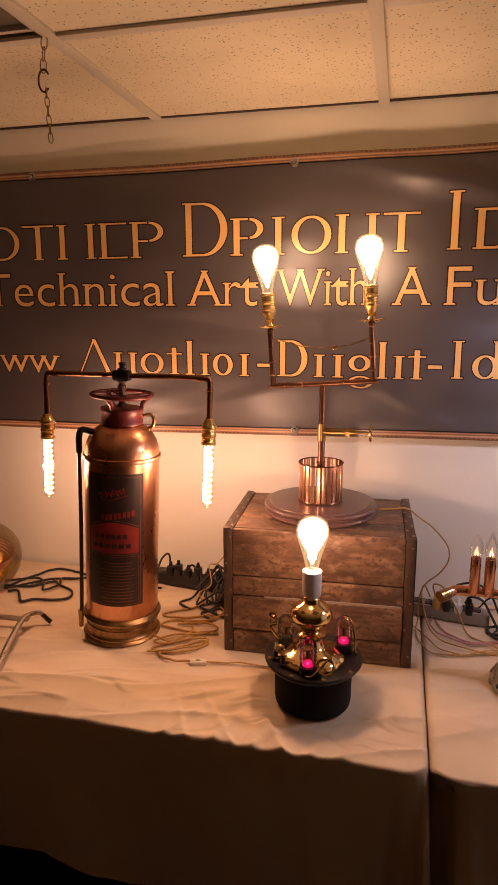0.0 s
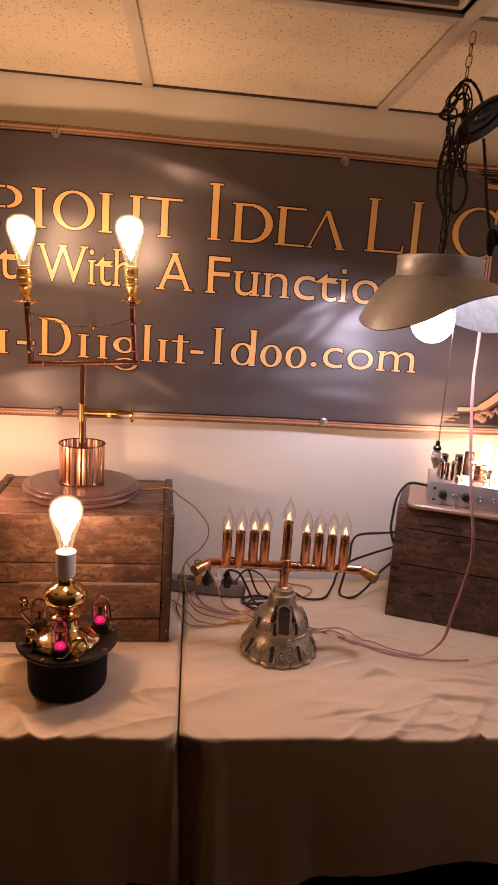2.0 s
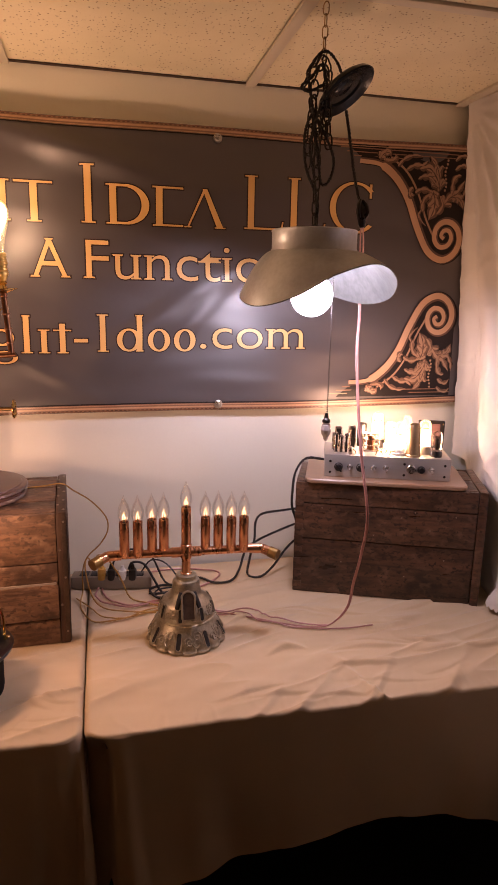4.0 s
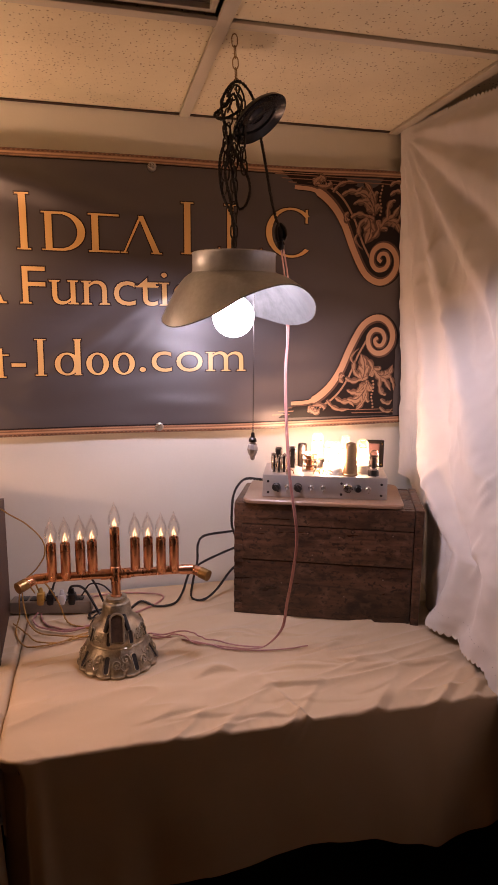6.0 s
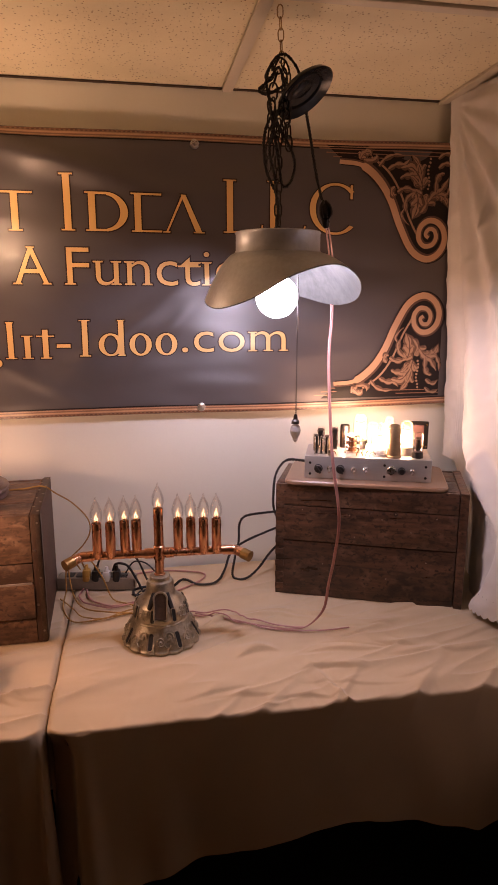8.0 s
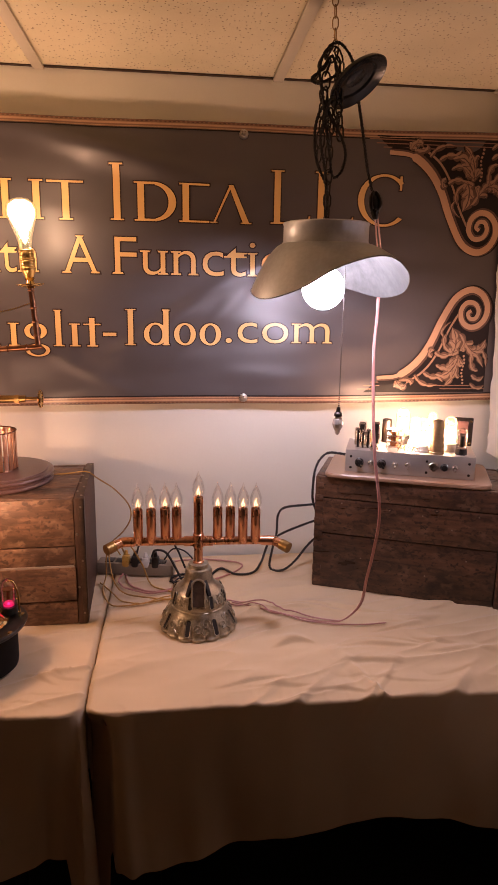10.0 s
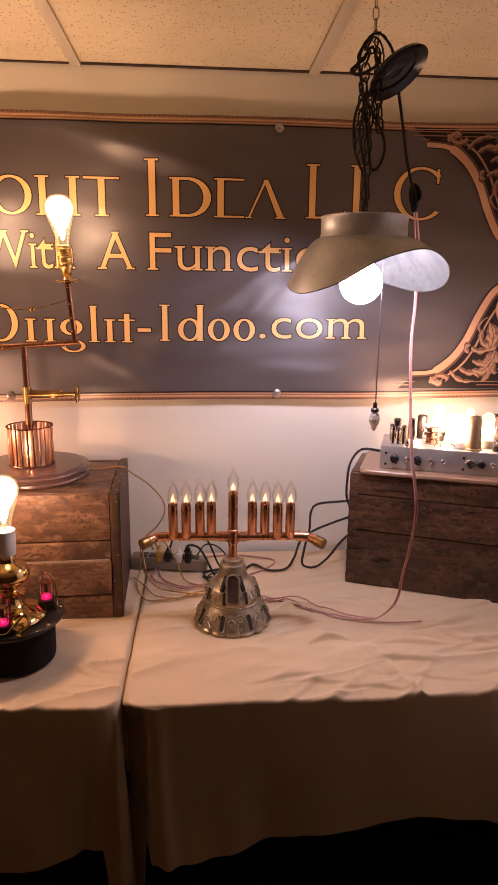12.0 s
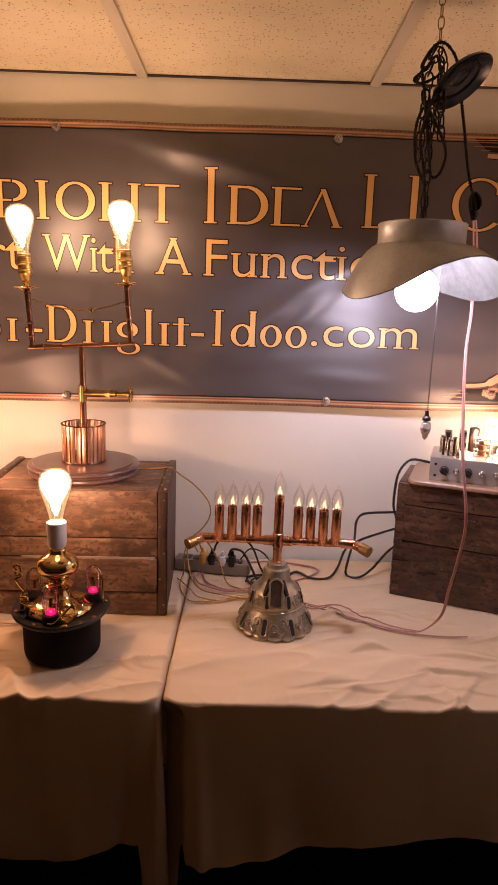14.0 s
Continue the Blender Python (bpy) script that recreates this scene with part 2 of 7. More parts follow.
def old_wood(name, light, dark, scuff, rough):
    """Weathered boards: long grain, dark stains, pale scuffs; each piece differs."""
    m, t, p, N, L = material(name)
    co, oi, cb, ad = N.new("ShaderNodeTexCoord"), N.new("ShaderNodeObjectInfo"), N.new("ShaderNodeCombineXYZ"), N.new("ShaderNodeVectorMath")
    ad.operation = "MULTIPLY_ADD"
    ad.inputs[1].default_value = (7.3, 3.1, 5.9)
    for k in range(3):
        L.new(oi.outputs["Random"], cb.inputs[k])
    L.new(cb.outputs[0], ad.inputs[0])
    L.new(co.outputs["Object"], ad.inputs[2])

    def layer(stretch, scale, detail, lo, hi, distort=0.0):
        mp, n, r = N.new("ShaderNodeMapping"), N.new("ShaderNodeTexNoise"), N.new("ShaderNodeMapRange")
        mp.inputs["Scale"].default_value = stretch
        n.inputs["Scale"].default_value, n.inputs["Detail"].default_value, n.inputs["Distortion"].default_value = scale, detail, distort
        r.inputs[1].default_value, r.inputs[2].default_value = lo, hi
        L.new(ad.outputs[0], mp.inputs[0])
        L.new(mp.outputs[0], n.inputs["Vector"])
        L.new(n.outputs[0], r.inputs[0])
        return r.outputs[0]

    def blend(fac, a, b):
        mx = N.new("ShaderNodeMix")
        mx.data_type = "RGBA"
        L.new(fac, mx.inputs[0])
        for k, v in ((6, a), (7, b)):
            if isinstance(v, tuple):
                mx.inputs[k].default_value = (*v, 1)
            else:
                L.new(v, mx.inputs[k])
        return mx.outputs[2]

    grain = layer((1, 9, 9), 6, 5, 0.26, 0.76, 1.2)
    fine = layer((1, 4, 4), 55, 4, 0.35, 0.65, 0.4)
    stain = layer((1, 1.6, 1.6), 9, 5, 0.50, 0.74, 0.5)
    wear = layer((1, 1.5, 1.5), 30, 9, 0.52, 0.90, 0.4)
    fleck = layer((1, 1.35, 1.35), 85, 5, 0.53, 0.66, 0.4)
    col = blend(grain, dark, light)
    half = N.new("ShaderNodeMath")
    half.operation = "MULTIPLY"
    half.inputs[1].default_value = 0.16
    L.new(fine, half.inputs[0])
    col = blend(half.outputs[0], col, dark)
    col = blend(stain, col, tuple(c * 0.45 for c in dark))
    col = blend(wear, col, scuff)
    col = blend(fleck, col, dark)
    hs, mr = N.new("ShaderNodeHueSaturation"), N.new("ShaderNodeMapRange")
    mr.inputs[3].default_value, mr.inputs[4].default_value = 0.82, 1.2
    L.new(oi.outputs["Random"], mr.inputs[0])
    L.new(mr.outputs[0], hs.inputs["Value"])
    L.new(col, hs.inputs["Color"])
    L.new(hs.outputs[0], p.inputs["Base Color"])
    rr = N.new("ShaderNodeMapRange")
    rr.inputs[3].default_value, rr.inputs[4].default_value = rough - 0.12, rough + 0.2
    L.new(grain, rr.inputs[0])
    L.new(rr.outputs[0], p.inputs["Roughness"])
    sm = N.new("ShaderNodeMath")
    sm.operation = "ADD"
    L.new(grain, sm.inputs[0])
    L.new(fine, sm.inputs[1])
    bp = N.new("ShaderNodeBump")
    bp.inputs["Strength"].default_value, bp.inputs["Distance"].default_value = 0.32, 0.001
    L.new(sm.outputs[0], bp.inputs["Height"])
    L.new(bp.outputs[0], p.inputs["Normal"])
    return m


M_TILE = ceiling_board()
M_GAP_SHADE = surface("dark_ceiling_edge", (0.07, 0.045, 0.03), (0.045, 0.03, 0.02), 0.8, 0, 6, 90, 0.05)
M_LENS = surface("dull_brown_lens", (0.15, 0.125, 0.09), (0.115, 0.095, 0.07), 0.55, 0, 6, 240, 0.3, stretch=(1, 9, 1))
M_TEE = surface("painted_steel_tee", (0.60, 0.55, 0.44), (0.53, 0.49, 0.39), 0.5, 0, 6, 90, 0.05)
M_WALL = surface("painted_wall", (0.845, 0.818, 0.715), (0.795, 0.768, 0.665), 0.75, 0, 2.2, 160, 0.12, contrast=0.3)
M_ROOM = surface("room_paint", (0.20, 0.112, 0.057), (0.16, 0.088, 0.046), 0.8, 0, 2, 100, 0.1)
M_FLOOR = surface("dark_carpet", (0.045, 0.04, 0.038), (0.025, 0.022, 0.022), 0.95, 0, 8, 400, 0.6)
M_VINYL = vinyl("banner_vinyl", (0.075, 0.063, 0.064), (0.055, 0.046, 0.047), 0.43)
M_GOLD = vinyl("gold_print", (0.76, 0.470, 0.170), (0.68, 0.412, 0.145), 0.40)
M_PRINT_COPPER = vinyl("copper_print", (0.15, 0.072, 0.043), (0.075, 0.035, 0.022), 0.36, 0.6)
M_PRINT_EDGE = vinyl("copper_edge_print", (0.33, 0.165, 0.085), (0.20, 0.095, 0.05), 0.30)
M_PRINT_LEAF = vinyl("leaf_print", (0.52, 0.32, 0.195), (0.27, 0.15, 0.085), 0.36)
M_PRINT_MID = vinyl("shaded_leaf_print", (0.20, 0.105, 0.060), (0.085, 0.042, 0.026), 0.36, 0.6)
M_PRINT_TAN = vinyl("tan_print", (0.58, 0.36, 0.22), (0.48, 0.28, 0.16), 0.36)
M_PRINT_EDGE_DARK = vinyl("dark_red_edge_print", (0.034, 0.014, 0.012), (0.024, 0.010, 0.009), 0.40, 0.5)
M_PRINT_DARK = vinyl("dark_print", (0.016, 0.010, 0.011), (0.010, 0.007, 0.007), 0.40, 0.3)
M_CLOTH = surface("cream_cotton", (0.625, 0.488, 0.318), (0.545, 0.417, 0.265), 0.88, 0, 5, 700, 0.12, contrast=0.35, sheen=0.2, grit=0.3, depth=0.0008)
M_CURTAIN = surface("white_cotton", (0.69, 0.67, 0.645), (0.61, 0.59, 0.56), 0.9, 0, 4, 650, 0.12, contrast=0.35, sheen=0.2, grit=0.3, depth=0.0008)
M_TABLE = surface("table_laminate", (0.22, 0.2, 0.18), (0.17, 0.15, 0.13), 0.5, 0, 8, 120, 0.1)
M_STEEL_DK = surface("dark_steel", (0.06, 0.055, 0.05), (0.035, 0.03, 0.028), 0.42, 0.9, 20, 220, 0.15)
M_STEEL = surface("bright_steel", (0.62, 0.60, 0.57), (0.48, 0.45, 0.42), 0.28, 1.0, 24, 260, 0.08)
M_COPPER = surface("polished_copper", (0.80, 0.43, 0.26), (0.62, 0.29, 0.16), 0.29, 1.0, 14, 160, 0.06, stretch=(1, 1, 0.4), spread=0.09)
M_COPPER_DK = surface("aged_copper_pipe", (0.30, 0.14, 0.075), (0.15, 0.07, 0.04), 0.36, 1.0, 40, 240, 0.12, spread=0.12)
M_COPPER_BR = surface("bright_copper_pipe", (0.80, 0.47, 0.32), (0.56, 0.29, 0.18), 0.34, 1.0, 45, 220, 0.1, spread=0.1)
M_BRASS = surface("polished_brass", (0.90, 0.69, 0.33), (0.74, 0.53, 0.22), 0.12, 1.0, 18, 200, 0.05, spread=0.06)
M_BRASS_SOCKET = surface("lacquered_brass", (0.90, 0.66, 0.28), (0.70, 0.47, 0.16), 0.30, 1.0, 40, 220, 0.08)
M_BRASS_DK = surface("tarnished_brass", (0.42, 0.27, 0.10), (0.20, 0.12, 0.05), 0.36, 1.0, 30, 200, 0.15)
M_BRASS_FOOT = surface("mottled_brass_foot", (0.50, 0.31, 0.13), (0.14, 0.08, 0.035), 0.40, 1.0, 26, 160, 0.15, contrast=0.2)
M_RED_IRON = surface("red_painted_iron", (0.17, 0.020, 0.019), (0.05, 0.011, 0.010), 0.38, 0.1, 30, 180, 0.2)
M_LABEL = surface("dark_label_enamel", (0.045, 0.028, 0.026), (0.025, 0.016, 0.016), 0.36, 0.2, 30, 160, 0.05)
M_LABEL_RED = surface("red_label_enamel", (0.30, 0.026, 0.020), (0.11, 0.015, 0.013), 0.38, 0.1, 22, 160, 0.05)
M_LABEL_LINE = surface("worn_gilt_lettering", (0.24, 0.10, 0.05), (0.13, 0.055, 0.03), 0.4, 0.5, 60, 300, 0.0)
M_RUBBER = surface("black_rubber", (0.02, 0.018, 0.018), (0.01, 0.01, 0.01), 0.55, 0, 40, 300, 0.1)
M_HOSE = surface("aged_brown_rubber", (0.055, 0.024, 0.018), (0.025, 0.012, 0.010), 0.5, 0, 40, 300, 0.15)
M_FELT = surface("black_hat_felt", (0.012, 0.010, 0.010), (0.007, 0.006, 0.006), 0.85, 0, 20, 500, 0.25, spec=0.2)
M_LEATHER = surface("black_brim_leather", (0.014, 0.012, 0.011), (0.007, 0.006, 0.006), 0.33, 0, 40, 260, 0.25)
M_WOOD = old_wood("brown_crate_wood", (0.250, 0.134, 0.074), (0.080, 0.042, 0.026), (0.38, 0.235, 0.145), 0.5)
M_WOOD_DK = old_wood("dark_crate_wood", (0.155, 0.077, 0.043), (0.030, 0.015, 0.009), (0.215, 0.130, 0.082), 0.36)
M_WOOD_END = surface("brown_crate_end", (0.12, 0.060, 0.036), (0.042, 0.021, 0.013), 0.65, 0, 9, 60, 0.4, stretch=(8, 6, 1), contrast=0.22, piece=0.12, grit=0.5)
M_BOARD = surface("varnished_board", (0.35, 0.225, 0.150), (0.25, 0.155, 0.10), 0.32, 0, 7, 60, 0.1, stretch=(1, 8, 8))
M_DISC = surface("stained_disc_wood", (0.135, 0.074, 0.066), (0.078, 0.042, 0.038), 0.32, 0, 8, 70, 0.2, stretch=(1, 7, 7), coat=0.15)
M_IRON_CAST = surface("grey_cast_iron", (0.50, 0.445, 0.34), (0.23, 0.20, 0.145), 0.36, 0.65, 60, 260, 0.4, contrast=0.22)
M_COPPER_POL = surface("soldered_copper_pipe", (0.84, 0.46, 0.27), (0.46, 0.21, 0.12), 0.28, 1.0, 40, 150, 0.12, stretch=(1, 1, 0.35), spread=0.12, contrast=0.25)
# black painted as the shade in holes; also colours the candle filament stems
M_DARK = surface("soot_black", (0.02, 0.016, 0.014), (0.012, 0.01, 0.009), 0.8, 0, 20, 100, 0.0)
M_ALU = surface("brushed_aluminium", (0.60, 0.58, 0.56), (0.50, 0.48, 0.46), 0.40, 0.75, 12, 220, 0.05, stretch=(1, 9, 9))
M_TIN = surface("galvanised_tin", (0.68, 0.73, 0.79), (0.48, 0.52, 0.57), 0.38, 0.45, 9, 110, 0.22, contrast=0.18)
M_ENAMEL = surface("dull_zinc_lining", (0.070, 0.072, 0.068), (0.030, 0.031, 0.030), 0.55, 0, 24, 90, 0.3, stretch=(1.6, 1.6, 0.45), contrast=0.16)
M_PORCELAIN = surface("white_porcelain", (0.72, 0.71, 0.68), (0.65, 0.63, 0.6), 0.3, 0, 20, 100, 0.0)
M_BAKELITE = surface("black_bakelite", (0.018, 0.015, 0.014), (0.01, 0.009, 0.009), 0.3, 0, 30, 200, 0.05)
M_CORD_BLACK = surface("black_cord", (0.022, 0.019, 0.018), (0.012, 0.011, 0.01), 0.55, 0, 60, 600, 0.1)
M_CORD_GOLD = surface("gold_cloth_cord", (0.50, 0.28, 0.060), (0.30, 0.155, 0.038), 0.6, 0, 60, 900, 0.2)
M_CORD_PINK = surface("pink_clear_cord", (0.50, 0.25, 0.23), (0.40, 0.19, 0.17), 0.35, 0, 30, 300, 0.0)
M_STRIP = surface("grey_plastic", (0.28, 0.235, 0.18), (0.21, 0.175, 0.135), 0.5, 0, 20, 200, 0.05)
M_IVORY = surface("ivory_plastic", (0.62, 0.54, 0.40), (0.55, 0.47, 0.34), 0.45, 0, 20, 200, 0.0)
M_ROSE = surface("glossy_black_enamel", (0.014, 0.016, 0.020), (0.007, 0.008, 0.010), 0.24, 0, 24, 160, 0.1, spec=0.22)
M_GLASS = glass("clear_glass", (1, 1, 1), 0.8)
M_GLASS_CANDLE = glass("bright_clear_glass", (1, 0.985, 0.965), 0.30, 0.03)
M_GLASS_AMBER = glass("amber_glass", (1.0, 0.97, 0.92), 0.3)
M_GLASS_GLOBE = glass("smoky_amber_glass", (0.98, 0.88, 0.70), 0.6)
M_FILAMENT = glow("white_hot_filament", (1.0, 0.80, 0.50), 9.0)
M_FILAMENT_SOFT = glow("glowing_filament_halo", (1.0, 0.72, 0.42), 1.9)
M_HALO = glow("lit_glass_halo", (1.0, 0.66, 0.34), 0.20)
M_SPIRAL = glow("glowing_spiral", (1.0, 0.72, 0.40), 4.0)
M_FLAME = glow("candle_bulb_flame", (1.0, 0.50, 0.20), 1.9)
M_FLAME_SOFT = glow("candle_bulb_halo", (1.0, 0.40, 0.14), 0.09)
M_MAGENTA = glow("magenta_glow", (1.0, 0.008, 0.13), 0.33)
M_HEATER = glow("pink_heater", (1.0, 0.05, 0.24), 0.6)
M_TUBE_SOFT = glow("tube_halo", (1.0, 0.64, 0.34), 0.55)
M_LED = emitter("white_led_globe", COOL, PENDANT_GLOW)


# ---- setting ----
def slab(name, lo, hi, mat, label, category, parent=None):
    bm = box(B(), [b - a for a, b in zip(lo, hi)], [(a + b) / 2 for a, b in zip(lo, hi)])
    ob = part(name, bm, mat, parent)
    return tagged(ob, label, category, kind="structure")


slab("wall_north", (-2.3, WALL, 0), (2.3, WALL + 0.12, 2.3), M_WALL, "off-white painted wall behind the display tables", "wall")
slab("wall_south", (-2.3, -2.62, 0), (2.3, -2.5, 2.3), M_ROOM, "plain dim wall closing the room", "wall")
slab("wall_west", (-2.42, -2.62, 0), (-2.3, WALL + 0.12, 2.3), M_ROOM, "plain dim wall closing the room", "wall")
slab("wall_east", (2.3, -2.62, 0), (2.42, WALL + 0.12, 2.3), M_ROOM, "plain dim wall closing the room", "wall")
slab("floor", (-2.42, -2.62, -0.1), (2.42, WALL + 0.12, 0), M_FLOOR, "dark carpeted floor under the tables", "floor")


def ceiling():
    bm = B()
    xs = [0.232 + 0.617 * k for k in range(-4, 5)]
    ys = [0.972 - 0.61 * k for k in range(0, 7)]
    ex, ey = [-2.3] + [x for x in xs if -2.25 < x < 2.25] + [2.3], [-2.5] + sorted(y for y in ys if y > -2.4) + [WALL - 0.009]
    for x0, x1 in zip(ex, ex[1:]):
        for y0, y1 in zip(ey, ey[1:]):
            if abs(y1 - 0.972) < 0.01 and any(abs(x0 - 0.232 - 0.617 * k) < 0.01 for k in (-2, 0)):
                continue            # a lighting panel sits here
            z = CEIL + 0.0045 + random.uniform(-0.001, 0.0015)
            xa, xb, ya, yb = x0 + 0.008, x1 - random.choice((0.010, 0.0135)), y0 + 0.006, y1 - (0.0145 if y1 < 1 else 0.002)
            box(bm, (xb - xa, yb - ya, 0.016), ((xa + xb) / 2, (ya + yb) / 2, z + 0.008))
    tiles = len(bm.faces)
    for x in ex[1:-1]:
        box(bm, (0.027, WALL + 2.5, 0.007), (x, (WALL - 2.5) / 2, CEIL + 0.0005), 0.0008)
    for y in ey[1:-1]:
        for x0, x1 in zip(ex, ex[1:]):
            box(bm, (x1 - x0 - 0.0275, 0.026, 0.007), ((x0 + x1) / 2, y, CEIL + 0.0005), 0.0008)
    box(bm, (4.84, 4.4, 0.1), (0, -0.4, 2.25))
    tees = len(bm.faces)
    # dark strip painted in place of the shade in the gap at the wall
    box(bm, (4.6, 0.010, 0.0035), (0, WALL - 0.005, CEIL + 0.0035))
    bm.faces.ensure_lookup_table()
    for f in bm.faces[tiles:]:
        f.material_index = 1
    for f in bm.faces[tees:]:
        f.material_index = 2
    ob = part("ceiling", bm, [M_TILE, M_TEE, M_GAP_SHADE])
    tagged(ob, "suspended ceiling of cream fissured tiles in a painted grid", "ceiling", kind="structure")


def ceiling_panel(x):
    """A switched-off lighting panel that fills one bay of the grid."""
    c = thing("ceiling_light", "switched-off ceiling light panel with a dull brown lens", "ceiling light", pose(x, 0.667, CEIL + 0.004), "ceiling lights")
    bm = B()
    for a, b in (((0.578, 0.012, 0.016), (0, 0.283, 0.012)), ((0.578, 0.012, 0.016), (0, -0.283, 0.012)), ((0.012, 0.554, 0.016), (0.283, 0, 0.012)), ((0.012, 0.554, 0.016), (-0.283, 0, 0.012))):
        box(bm, a, b, 0.001)
    part("frame", bm, M_TEE, c)
    part("lens", box(B(), (0.554, 0.554, 0.004), (0, 0, 0.016), 0.001), M_LENS, c, "dull ribbed plastic lens")


ceiling()
ceiling_panel(-0.6935)
ceiling_panel(0.5405)


# ---- banner ----
def sag(x, z):
    """How far the vinyl stands off, at a place on it."""
    y = 1.500 + 0.004 * math.sin(3.1 * x + 2.0 * z) + 0.003 * math.sin(7.3 * x - 3.0 * z + 1.0) + 0.0015 * math.sin(13 * x + 9 * z)
    # a few long buckles: middle, half length, direction, height, breadth
    for cx, cz, reach, turn, high, broad in ((0.38, 1.895, 0.26, -14, 0.022, 0.034), (0.68, 1.46, 0.16, 44, 0.009, 0.022), (0.80, 1.60, 0.20, 30, 0.007, 0.026), (0.62, 1.50, 0.22, 38, 0.008, 0.034), (0.52, 1.42, 0.20, 30, 0.007, 0.030), (-0.20, 1.30, 0.20, 16, 0.004, 0.020), (0.30, 1.33, 0.16, -28, 0.004, 0.018), (-0.62, 1.85, 0.22, 12, 0.004, 0.024)):
        c, s = math.cos(radians(turn)), math.sin(radians(turn))
        along, off = (x - cx) * c + (z - cz) * s, (z - cz) * c - (x - cx) * s
        y -= high * math.exp(-(along / reach) ** 2 - (off / broad) ** 2)
    return y


def banner_low(x):
    return 1.213 + 0.012 * x + 0.003 * math.sin(4 * x)


def banner_high(x):
    return 1.967 + 0.006 * x - 0.004 * math.sin(4.1 * (x + 0.8)) ** 2


def sheet(bm, quads, lift):
    """Flat print: shapes in the banner's own plane, laid on its surface."""
    for shape in quads:
        if len(shape) != 4:
            bm.faces.new([bm.verts.new((x, sag(x, z) - lift, z)) for x, z in shape])
            continue
        a, b, c, d = [Vector(p) for p in shape]
        nu, nv = 1 + int(max((b - a).length, (c - d).length) / 0.016), 1 + int(max((d - a).length, (c - b).length) / 0.016)
        net = []
        for i in range(nu + 1):
            low, high = a.lerp(b, i / nu), d.lerp(c, i / nu)
            net.append([bm.verts.new((p.x, sag(p.x, p.y) - lift, p.y)) for p in (low.lerp(high, k / nv) for k in range(nv + 1))])
        for p, q in zip(net, net[1:]):
            for k in range(nv):
                bm.faces.new((p[k], q[k], q[k + 1], p[k + 1]))
    return bm


def ribbon(points, width, n=8):
    """A tapering flat stroke along a curve, as quads in the banner's plane."""
    pts = spline([(x, 0, z) for x, z in points], n)
    out, sides = [], []
    for i, p in enumerate(pts):
        way = (pts[min(i + 1, len(pts) - 1)] - pts[max(i - 1, 0)]).normalized()
        s = Vector((-way.z, 0, way.x)) * width(i / (len(pts) - 1)) / 2
        sides.append(((p.x + s.x, p.z + s.z), (p.x - s.x, p.z - s.z)))
    for a, b in zip(sides, sides[1:]):
        out.append((a[0], b[0], b[1], a[1]))
    return out


def rect(x0, z0, x1, z1):
    return ((x0, z0), (x1, z0), (x1, z1), (x0, z1))


def hoop(cx, cz, rx, rz, wx, wz, n=26, a0=0.0, a1=2 * math.pi):
    out = []
    for i in range(n):
        a, b = a0 + (a1 - a0) * i / n, a0 + (a1 - a0) * (i + 1) / n
        out.append(tuple((cx + (rx - k * wx) * math.cos(t), cz + (rz - k * wz) * math.sin(t)) for t, k in ((a, 0), (b, 0), (b, 1), (a, 1))))
    return out


def stem(c, z, h, s, g=0.0, top=1.0, foot=1.0):
    """An upright bar with small flared feet; g widens it all round."""
    f = 0.22 * s
    out = [rect(c - s / 2 - g, z - g, c + s / 2 + g, z + h + g)]
    if foot:
        out.append(rect(c - s * (0.5 + 0.5 * foot) - g, z - g, c + s * (0.5 + 0.5 * foot) + g, z + f + g))
    if top:
        out.append(rect(c - s * (0.5 + 0.5 * top) - g, z + h - f - g, c + s * (0.5 + 0.5 * top) + g, z + h + g))
    return out


def oval(x, z, w, h, s, g=0.0, a0=0.0, a1=2 * math.pi):
    """A hoop with heavy flanks and thin top and bottom."""
    return hoop(x + w / 2, z + h / 2, w / 2 + g, h / 2 + g, s + 2 * g, 0.36 * s + 2 * g, 26, a0, a1)


